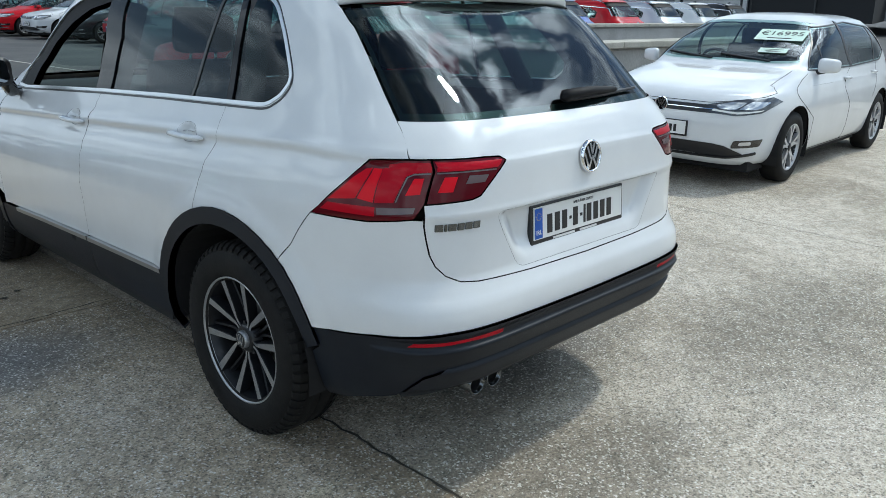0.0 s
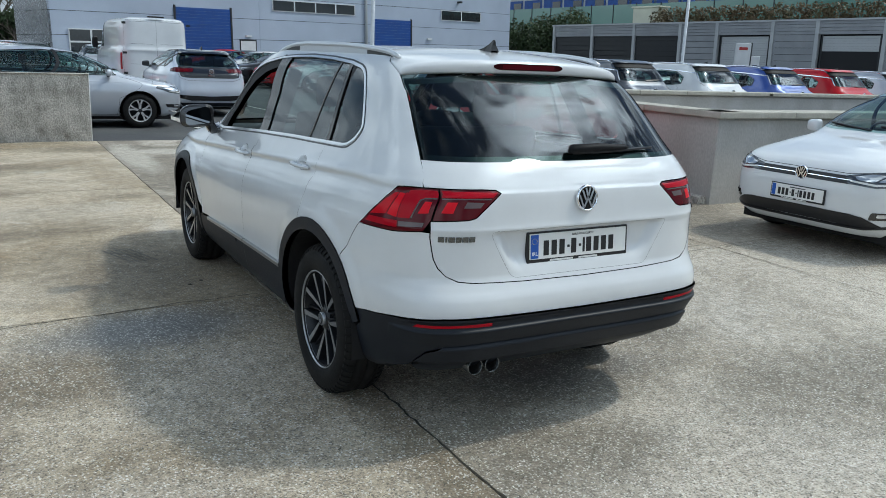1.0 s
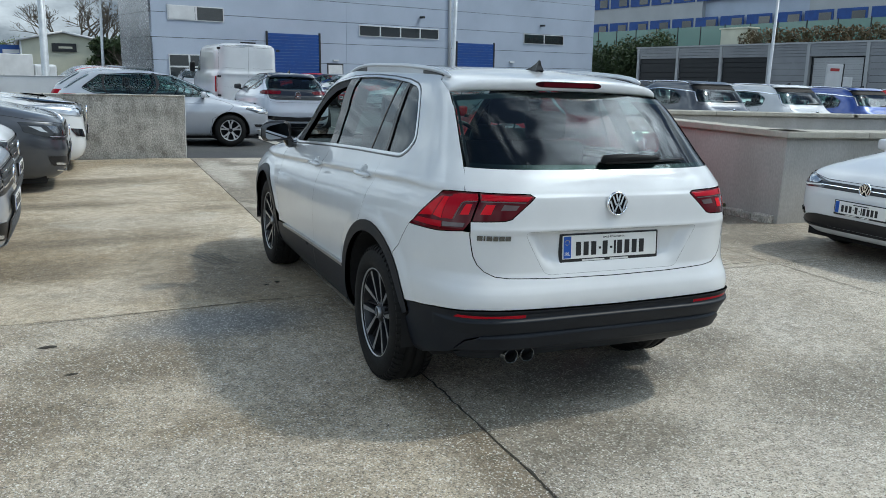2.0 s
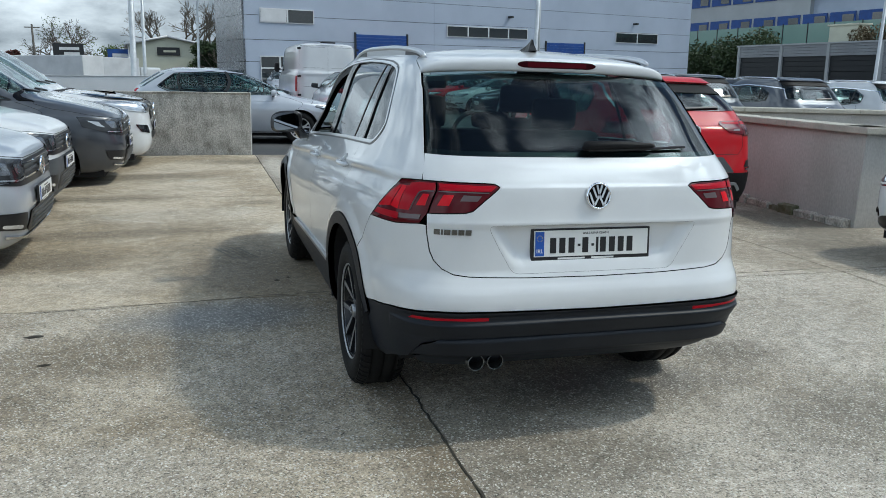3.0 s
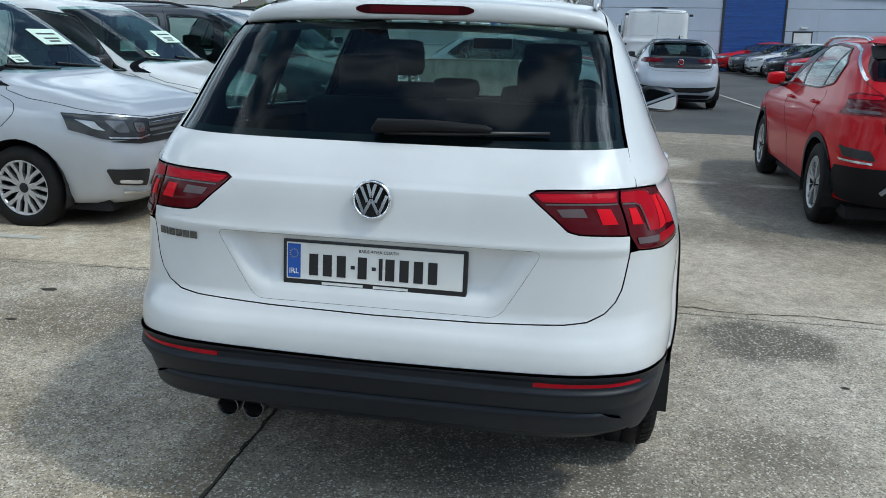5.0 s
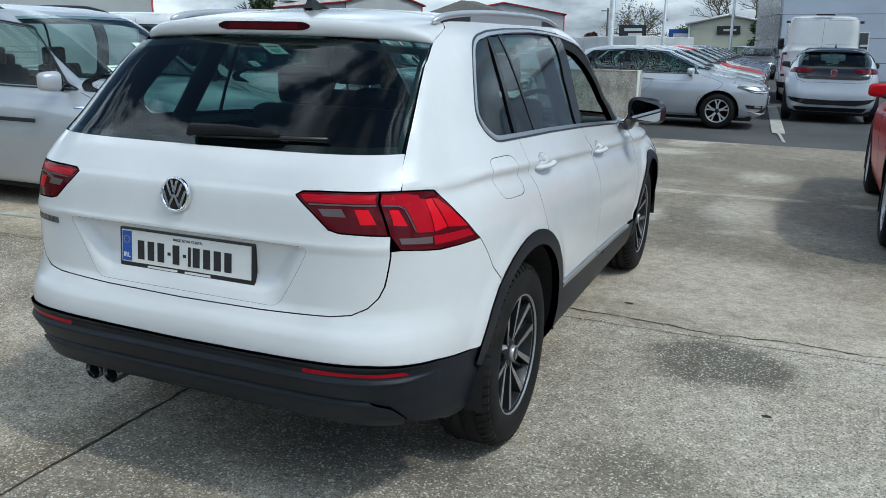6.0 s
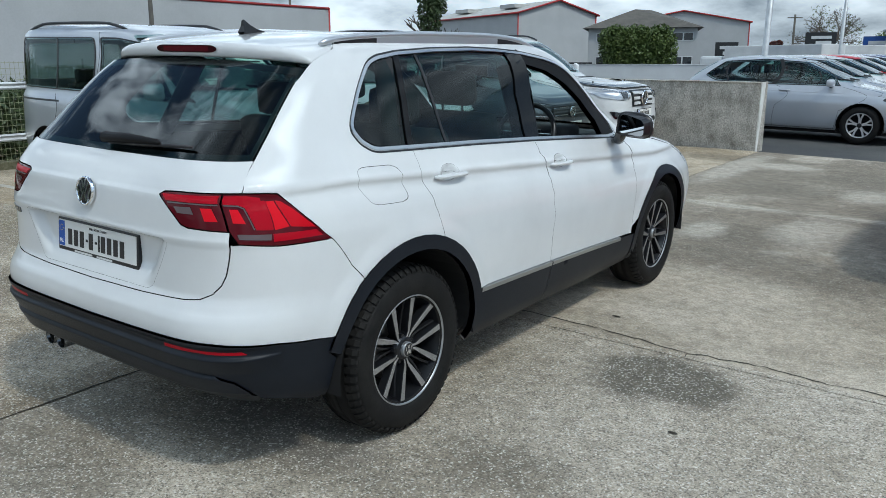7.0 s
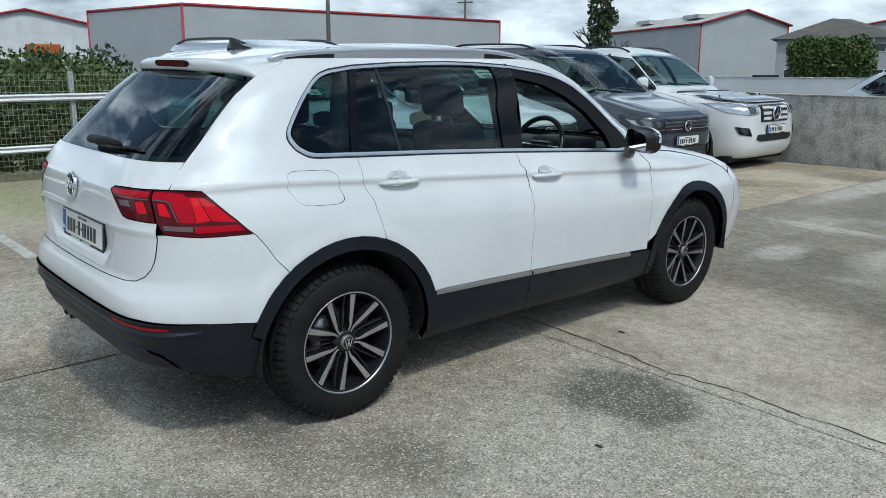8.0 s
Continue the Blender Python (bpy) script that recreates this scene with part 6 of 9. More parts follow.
def car_wheel(parent, m, r, rim=None, spokes=5, twin=True):
    top = new("wheel")
    top.parent, top.matrix_basis = parent, m
    W, q = 0.10, r * 0.665
    lathe("tyre", [(-W, q), (-W, r * 0.8), (-W + 0.02, r * 0.97), (-0.05, r), (0.05, r), (W - 0.02, r * 0.97), (W, r * 0.82), (W - 0.004, q + 0.012), (W - 0.016, q - 0.004)], RUBBER, top, "black tyre", 40)
    lathe("rim", [(W - 0.014, q), (W - 0.010, q - 0.006), (W - 0.03, q - 0.018), (-0.04, q - 0.03), (-0.04, 0.0)], rim or RIM_SILVER, top, "silver wheel rim", 40)
    lathe("barrel", [(W - 0.034, q - 0.0185), (-0.036, q - 0.032), (-0.036, 0.0)], RIM_DARK, top, steps=28)
    for i in range(spokes):
        for s in ((-1, 1) if twin else (0,)):
            w0 = 2 * math.pi * (i + 0.25) / spokes
            v, f = [], []
            for k, (rad, h, da) in enumerate(((0.03, 0.016, s * 0.10), (q * 0.55, 0.012, s * 0.12), (q - 0.008, 0.017, s * 0.22))):
                c, t = Vector((0, math.cos(w0 + da), math.sin(w0 + da))), Vector((0, -math.sin(w0 + da), math.cos(w0 + da)))
                for dt, dx in ((-h, 0), (h, 0), (h, -0.03), (-h, -0.03)):
                    p = c * rad + t * dt
                    v.append((W - 0.026 + dx + 0.008 * k / 2, p.y, p.z))
                if k:
                    b = 4 * k
                    f += [(b - 4 + j, b - 4 + (j + 1) % 4, b + (j + 1) % 4, b + j) for j in range(4)]
            solid("spoke", v, f, rim or RIM_SILVER, top, smooth=False)
    lathe("hub_cap", [(W - 0.02, 0.0), (W - 0.02, 0.03), (W - 0.028, 0.042), (W - 0.05, 0.045)], RIM_DARK, top, steps=20)
    return top


OPEN = {}


def finish(car, rear_seats=True):
    """Cuts the body open where its windows are, and puts seats and a dashboard inside."""
    o = OPEN.pop(car.name)
    sh, edge, W, yf = o["sh"], list(o["edge"]), o["W"], o["yf"]
    low, high = edge[:-2], edge[-2:]
    edge = low + (o["front"] or []) + high + (o["back"] or [])
    skin("body", sh, edge, o["colour"], car, "painted body shell with open window frames", holes=o["sides"], both=True, step=o["step"], depth=0.012,
         lines=[[(4.75, z), (6.195, z)] for z in np.linspace(*sh.bonnet, 17)])
    belt = min(z for h in o["sides"] for u, z in h)
    top = max(z for h in o["sides"] for u, z in h)
    hw = W * 0.74
    boxed("cabin_floor", (-hw, hw, yf - 3.0 if rear_seats else yf - 1.9, yf - 0.3, 0.30, 0.36), LINER, car)
    bm = bmesh.new()
    box(bm, -hw, hw, yf - 0.75, yf - 0.25, 0.45, belt - 0.02, 0.06)
    part("dashboard", bm, SEAT, car, "dark dashboard", True)
    for x in (-0.36, 0.36):
        bm = bmesh.new()
        y = yf - 1.68
        box(bm, x - 0.24, x + 0.24, y - 0.02, y + 0.50, belt - 0.52, belt - 0.36, 0.05)
        box(bm, x - 0.24, x + 0.24, -0.06, 0.06, 0.0, 0.60, 0.05, Matrix.Translation((0, y - 0.02, belt - 0.44)) @ pose(0, 0, 0, 14))
        box(bm, x - 0.12, x + 0.12, y - 0.27, y - 0.17, belt + 0.13, min(belt + 0.31, top - 0.02), 0.035)
        part("front_seat", bm, SEAT, car, "dark cloth front seat", True)
    if rear_seats:
        bm = bmesh.new()
        y = yf - 2.50
        box(bm, -0.60, 0.60, -0.06, 0.06, 0.0, 0.52, 0.05, Matrix.Translation((0, y, belt - 0.44)) @ pose(0, 0, 0, 14))
        for x in (-0.36, 0.36):
            box(bm, x - 0.12, x + 0.12, y - 0.20, y - 0.11, belt + 0.06, min(belt + 0.22, top - 0.03), 0.035)
        part("rear_bench", bm, SEAT, car, "dark cloth rear bench", True)
    ring = [(0.36 + 0.18 * math.cos(w), yf - 1.02 + 0.07 * math.sin(w), belt - 0.06 + 0.165 * math.sin(w)) for w in np.linspace(0, 2 * math.pi, 20, endpoint=False)]
    tube("steering_wheel", ring, 0.016, SATIN_BLACK, car, closed=True, sides=5)
    for sx in (-1, 1):
        P = [(sx * (hw + 0.02), y, z) for y in (yf - 3.0 if rear_seats else yf - 1.9, yf - 0.3) for z in (0.32, belt - 0.03)]
        solid("door_lining", P, [(0, 1, 3, 2)], LINER, car, smooth=False)
    return car


def base_car(name, label, sh, colour, L, W, H, wb, fo, r, group="", step=0.07, clad=None, spokes=5, low=0.21):
    """Body, wheels and wells of a parked car; local y ahead, origin on the ground under its middle."""
    car = thing(name, label, "van" if "van" in name else "pickup" if "pickup" in name else "car", group=group)
    yf, yr = L / 2 - fo, L / 2 - fo - wb
    A = r + 0.055
    def notch(cy):
        w = math.degrees(math.asin(max(-0.99, (low - r) / A)))
        return arc(sh, cy, A, 180 - w, w, 16, r)
    edge = [(0.0, low)] + sd(sh, (-L / 2 + 0.42, low)) + notch(yr) + notch(yf) + sd(sh, (L / 2 - 0.40, low)) + [(6.2, low), (6.2, H - 0.028), (0.0, H - 0.028)]
    OPEN[car.name] = dict(sh=sh, edge=edge, colour=colour, step=step, L=L, W=W, H=H, yf=yf, sides=[], front=None, back=None)
    # the crown of the roof
    us, zc = np.linspace(0, 6.2, 33), H - 0.028
    half = sh.at(us, np.full(33, zc))
    rim = np.concatenate([half, half[-2:0:-1] * (-1, 1, 1)])
    mid_y = float(rim[:, 1].min() * 0.5 + rim[:, 1].max() * 0.5)
    P, F, k = [(0, mid_y, H)], [], len(rim)
    for s in (0.3, 0.6, 0.82, 0.94, 1.0):
        P += [(p[0] * s, mid_y + (p[1] - mid_y) * s, zc + 0.028 * (1 - s ** 2.4)) for p in rim]
    F += [(0, 1 + i, 1 + (i + 1) % k) for i in range(k)]
    for j in range(4):
        F += [(1 + j * k + i, 1 + (j + 1) * k + i, 1 + (j + 1) * k + (i + 1) % k, 1 + j * k + (i + 1) % k) for i in range(k)]
    solid("roof", P, F, colour, car)
    for cy in (yr, yf):
        for sx in (-1, 1):
            car_wheel(car, Matrix.Translation((sx * (W - 0.115), cy, r)) @ pose(0, 0, 0, 0, 0, 0 if sx > 0 else 180), r, spokes=spokes)
            P = []
            for i in range(17):
                w = radians(-20 + 220 * i / 16)
                for x in (W - 0.40, W - 0.012):
                    P.append((sx * x, cy + (A + 0.004) * math.cos(w), r + (A + 0.004) * math.sin(w)))
            solid("wheel_well", P, [(2 * i, 2 * i + 1, 2 * i + 3, 2 * i + 2) for i in range(16)] + [tuple(range(0, 34, 2))], LINER, car, smooth=False)
            if clad:
                ring = arc(sh, cy, A + 0.035, 182, -2, 16, r) + arc(sh, cy, A - 0.012, -2, 182, 16, r)
                skin("arch_trim", sh, ring, clad, car, mirror=sx < 0, step=0.06, off=0.006, depth=0.012)
    boxed("underbody", (-W + 0.16, W - 0.16, -L / 2 + 0.25, L / 2 - 0.25, 0.15, 0.24), LINER, car)
    return car, yf, yr


def seams(car, sh, *lines):
    for l in lines:
        for mir in (False, True):
            strip("panel_gap", sh, l, 0.0045, LINER, car, off=0.0012, depth=0.002, mirror=mir)


def side_glass(car, sh, pts, trim=None, pillars=(), mat=None, r=0.05):
    o = rounded(sd(sh, *pts), r)
    OPEN[car.name]["sides"].append(inset(o, 0.016))
    for mir in (False, True):
        w = skin("side_window", sh, o, mat or GLASS_SIDE, car, "tinted side windows", mirror=mir, step=0.06, off=0.004, depth=0.004)
        if trim:
            strip("window_trim", sh, o, 0.014, trim, w, off=0.008, mirror=mir, closed=True)
        for wd, a, b in pillars:
            strip("window_pillar", sh, sd(sh, a, b), wd, SATIN_BLACK, w, off=0.006, mirror=mir)


def mirrors(car, W, y, z, cap, h=0.066):
    for sx in (-1, 1):
        bm = bmesh.new()
        bmesh.ops.create_icosphere(bm, subdivisions=3, radius=1.0)
        for v in bm.verts:
            c = v.co.copy()
            wide = 0.092 * math.copysign(abs(c.x) ** 0.45, c.x)
            v.co = Vector((sx * (W + 0.070 + wide), y + c.y * (0.070 if c.y > 0 else 0.030) - 0.25 * wide, z + h * math.copysign(abs(c.z) ** 0.5, c.z) * (1 - 1.2 * wide)))
        if sx < 0:
            bmesh.ops.reverse_faces(bm, faces=bm.faces[:])
        m = part("door_mirror", bm, cap, car, smooth=True)
        tube("mirror_stalk", [(sx * (W - 0.06), y + 0.02, z - 0.07), (sx * (W + 0.03), y, z - 0.05)], 0.025, SATIN_BLACK, m)


def handles(car, sh, mat, *places):
    for y, z in places:
        for sx in (-1, 1):
            p = [sh.at(sh.side(y + d, z), np.array(z)) for d in (-0.09, -0.05, 0.05, 0.09)]
            tube("door_handle", [(sx * (q[0] + o), q[1], z) for q, o in zip(p, (0.0, 0.028, 0.028, 0.0))], 0.013, mat, car, sides=6)


def plates(car, y, z, rear=False, frame=True):
    m = Matrix.Translation((0, y, z)) @ pose(0, 0, 0, 0, 0, 0 if rear else 180)
    number_plate(car, m, frame=frame)


def rails(car, W, y0, y1, z, mat, lift=0.05, x=0.62):
    for sx in (-1, 1):
        tube("roof_rail", [(sx * x * W, y0 + (y1 - y0) * t, z + lift * min(1, 6 * t, 6 * (1 - t)) ** 0.7 - 0.03 * abs(2 * t - 1) ** 3) for t in np.linspace(0, 1, 20)], 0.017, mat, car, "roof rail", sides=6)


def grille(car, sh, x, z0, z1, mat, bars=0, bar_mat=None, off=0.004, bar_w=0.012):
    fu = Full(sh)
    o = rounded(fr(sh, (x, z0), (x, z1)) + [(12.4 - u, z) for u, z in fr(sh, (x, z1), (x, z0))], 0.02)
    g = skin("grille", fu, o, mat, car, "black grille", step=0.06, off=off, depth=0.006)
    for i in range(bars):
        z = z0 + (z1 - z0) * (i + 0.5) / bars
        l = fr(sh, (x * 0.96, z), (x * 0.5, z), (0, z))
        strip("grille_bar", fu, l + [(12.4 - u, q) for u, q in l[:-1]][::-1], bar_w, bar_mat or CHROME, g, off=off + 0.006)
    return g


def front_patch(car, name, sh, pts, mat, label="", off=0.005, r=0.02, parent=None, step=0.05):
    """A patch on both sides of the front, given by (x, z)."""
    out = []
    pts = [(min(x, 0.965 * float(sh.wide(z, 9.0))), z) for x, z in pts]
    for mir in (False, True):
        out.append(skin(name, sh, rounded(fr(sh, *pts), r), mat, parent or car, label, mirror=mir, step=step, off=off, depth=0.008))
    return out


def windscreen(car, sh, z0, z1, u0=5.18, mat=None):
    w = [(6.2, z0), (5.7, z0 - 0.005), (u0, z0 + 0.01), (u0, (z0 + z1) / 2), (u0 + 0.02, z1 - 0.02), (5.7, z1), (6.2, z1 + 0.004)]
    o = w + [(12.4 - u, z) for u, z in w[1:-1]][::-1]
    d = 0.02
    OPEN[car.name]["front"] = [(6.2, z0 + d), (5.7, z0 + d - 0.005), (u0 + d, z0 + d + 0.01), (u0 + d, (z0 + z1) / 2), (u0 + d + 0.02, z1 - d - 0.02), (5.7, z1 - d), (6.2, z1 - d + 0.004)]
    g = skin("windscreen", Full(sh), rounded(o, 0.03), mat or GLASS_SIDE, car, "pale green windscreen", step=0.07, off=0.004, depth=0.004)
    for x in (-0.45, 0.1):
        fu = Full(sh)
        a, b = fr(sh, (abs(x), z0 + 0.01))[0], fr(sh, (abs(x + 0.5), z0 + 0.05))[0]
        if x < 0:
            a = (12.4 - a[0], a[1])
        if x + 0.5 < 0:
            b = (12.4 - b[0], b[1])
        strip("wiper", fu, [a, b], 0.016, SATIN_BLACK, g, off=0.016)
    return g


def rear_glass(car, sh, z0, z1, x0, x1, mat=None, step=0.06):
    r = [(0, z0)] + rr(sh, (x0 * 0.6, z0), (x0, z0 + 0.01), (x1, z1 - 0.01), (x1 * 0.6, z1)) + [(0, z1)]
    o = r + [(-u, z) for u, z in r[1:-1]][::-1]
    q = rr(sh, (x0 * 0.6, z0 + 0.022), (x0 - 0.03, z0 + 0.032), (x1 - 0.03, z1 - 0.032), (x1 * 0.6, z1 - 0.022))
    OPEN[car.name]["back"] = [(0, z1 - 0.022)] + q[::-1] + [(0, z0 + 0.022)]
    return skin("rear_window", Full(sh), rounded(o, 0.03), mat or GLASS_TINT, car, "dark rear window", step=step, off=0.004, depth=0.004)


def rear_patch(car, name, sh, pts, mat, label="", off=0.005, r=0.015, mirror=True, step=0.04, parent=None):
    pts = [(min(x, 0.955 * float(sh.wide(z))), z) for x, z in pts]
    for mir in ((False, True) if mirror else (False,)):
        skin(name, sh, rounded(rr(sh, *pts), r), mat, parent or car, label, mirror=mir, step=step, off=off, depth=0.008)


def rear_band(car, name, sh, pts, mat, label="", off=0.005, r=0.015, step=0.06):
    """A patch across the middle of the rear; (x, z) of its right half from the middle out and back."""
    o = rr(sh, *pts)
    return skin(name, Full(sh), rounded(o + [(-u, z) for u, z in o if u > 1e-6][::-1], r), mat, car, label, step=step, off=off, depth=0.008)


def front_band(car, name, sh, pts, mat, label="", off=0.005, r=0.015, step=0.06):
    o = fr(sh, *pts)
    return skin(name, Full(sh), rounded(o + [(12.4 - u, z) for u, z in o if u < 6.2 - 1e-6][::-1], r), mat, car, label, step=step, off=off, depth=0.008)


def place_car(car, x, y, rz, z=None):
    car.matrix_basis = pose(x, y, gz(x, y) if z is None else z, 0, 0, rz)
    return car


def hatchback(name, label, colour, L=4.26, W=0.895, H=1.47, wb=2.62, fo=0.87, r=0.318, head="wide", group="", price=False, step=0.06):
    """A family hatchback, front and sides in full."""
    sh = plain_shell(L, W, H, belt=0.93, z_hood=0.80, y_cowl=0.98 * L / 4.26, z_cowl=0.98, y_wt=0.22, y_rt=-1.50 * L / 4.26, y_rb=-1.98 * L / 4.26, z_rb=1.02, nose=0.09)
    car, yf, yr = base_car(name, label, sh, colour, L, W, H, wb, fo, r, group, step)
    f = L / 2
    side_glass(car, sh, [(0.82, 0.965), (0.22, 1.335), (-0.5, 1.385), (-1.20, 1.335), (-1.52, 1.09), (-1.30, 0.995), (-0.3, 0.965)], SATIN_BLACK, ((0.055, (-0.28, 0.965), (-0.25, 1.39)), (0.03, (-1.08, 0.99), (-1.10, 1.35)), (0.02, (0.45, 0.965), (0.43, 1.18))))
    w = windscreen(car, sh, 1.02, H - 0.085, 5.34)
    rear_glass(car, sh, 1.06, H - 0.115, 0.62, 0.55)
    grille(car, sh, 0.52, 0.650, 0.715, SATIN_BLACK, 1, bar_w=0.007)
    front_patch(car, "headlamp", sh, [(0.40, 0.715), (0.44, 0.655), (0.66, 0.640), (0.80, 0.665), (0.855, 0.745), (0.80, 0.785), (0.62, 0.765)], HEADLAMP_DARK, "clear headlamp")
    front_patch(car, "headlamp_lens", sh, [(0.48, 0.715), (0.52, 0.690), (0.64, 0.685), (0.70, 0.745), (0.6, 0.745)], HEADLAMP, off=0.010)
    front_patch(car, "headlamp_lens", sh, [(0.72, 0.75), (0.66, 0.690), (0.76, 0.690), (0.81, 0.745)], HEADLAMP, off=0.010)
    front_patch(car, "running_light", sh, [(0.46, 0.672), (0.66, 0.655), (0.79, 0.676), (0.80, 0.688), (0.66, 0.670), (0.47, 0.684)], PLATE_WHITE, off=0.012, r=0.004)
    front_band(car, "lower_grille", sh, [(0, 0.30), (0.62, 0.298), (0.72, 0.315), (0.60, 0.385), (0.50, 0.400), (0, 0.405)], SATIN_BLACK, "black lower grille")
    strip("bumper_trim", Full(sh), [(12.4 - u, z) for u, z in fr(sh, (0.78, 0.325), (0.60, 0.288), (0.3, 0.285), (0, 0.285))] + fr(sh, (0.3, 0.285), (0.60, 0.288), (0.78, 0.325)), 0.020, CHROME if head == "chrome" else SATIN_BLACK, car, off=0.012)
    front_patch(car, "fog_lamp_bay", sh, [(0.64, 0.37), (0.80, 0.385), (0.815, 0.445), (0.66, 0.435)], GLOSS_BLACK)
    front_patch(car, "fog_lamp", sh, [(0.69, 0.395), (0.76, 0.40), (0.765, 0.43), (0.695, 0.425)], HEADLAMP, off=0.011)
    roundel(car, Matrix.Translation((0, f - 0.012, 0.69)) @ pose(0, 0, 0, 0, 0, 90), 0.062)
    plates(car, f + 0.012, 0.505)
    rear_patch(car, "tail_lamp", sh, [(0.52, 0.86), (0.86, 0.88), (0.87, 0.98), (0.55, 0.97)], LAMP_RED, "red tail lamp")
    mirrors(car, W - 0.06, 0.66, 1.01, colour)
    handles(car, sh, colour, (-0.08, 0.865), (-1.02, 0.885))
    seams(car, sh, sd(sh, (0.86, 0.94), (0.84, 0.55), (0.78, 0.24)), sd(sh, (-0.24, 0.95), (-0.21, 0.6), (-0.24, 0.24)), sd(sh, (-1.16, 0.98), (-1.10, 0.78), (-0.98, 0.62)),
          fr(sh, (0.0, 0.735), (0.42, 0.735), (0.66, 0.770), (0.79, 0.815)) + sd(sh, (1.55 * L / 4.26, 0.865), (0.98, 0.965)), sd(sh, (0.80, 0.235), (0, 0.235), (-0.9, 0.235)))
    for mir in (False, True):
        strip("side_crease", sh, sd(sh, (0.9, 0.84), (0.0, 0.845), (-1.5, 0.86)), 0.004, colour, car, off=0.002, mirror=mir)
    if price:
        price_card(w, sh, -0.34, 1.250, 0.46, 0.25, "\u20ac16995")
        price_card(w, sh, -0.40, 1.115, 0.26, 0.09)
    return finish(car)


def price_card(parent, sh, x, z, w, h, text=""):
    """A price card behind the windscreen, laid on the glass."""
    u = float(sh.end(abs(x), z, True))
    u = 12.4 - u if x < 0 else u
    fu = Full(sh)
    p, n = fu.at(np.array(u), np.array(z)), fu.normal(np.array(u), np.array(z))
    up = Vector((0, 0, 1)) - Vector(n) * float(n[2])
    up.normalize()
    right = up.cross(Vector(n))
    m = Matrix((right, up, Vector(n))).transposed().to_4x4()
    m.translation = Vector(p) + Vector(n) * 0.012
    card = boxed("price_card", (-w / 2, w / 2, -h / 2, h / 2, -0.001, 0.001), CARD, parent, "pale green price card on the windscreen", m=m)
    if text:
        cu = bpy.data.curves.new("price_text", "FONT")
        cu.body, cu.size, cu.extrude, cu.align_x, cu.align_y = text, h * 0.52, 0.0008, "CENTER", "CENTER"
        t = new("price_text", cu)
        me = bpy.data.meshes.new_from_object(t)
        bpy.data.objects.remove(t)
        ob = new("price_text", me)
        ob.parent = card
        me.materials.clear()
        me.materials.append(CARD_INK)
        ob.matrix_basis = m @ Matrix.Translation((0, h * 0.10, 0.0022))
        boxed("bar", (-w * 0.25, w * 0.25, -h * 0.36, -h * 0.28, 0.0012, 0.0018), CARD_INK, card, m=m)
    else:
        for dz, ww in ((0.18, 0.7), (-0.12, 0.55), (-0.3, 0.4)):
            boxed("bar", (-w * ww / 2, w * ww / 2, h * dz - h * 0.05, h * dz + h * 0.05, 0.0012, 0.0018), CARD_INK, card, m=m)
    return card


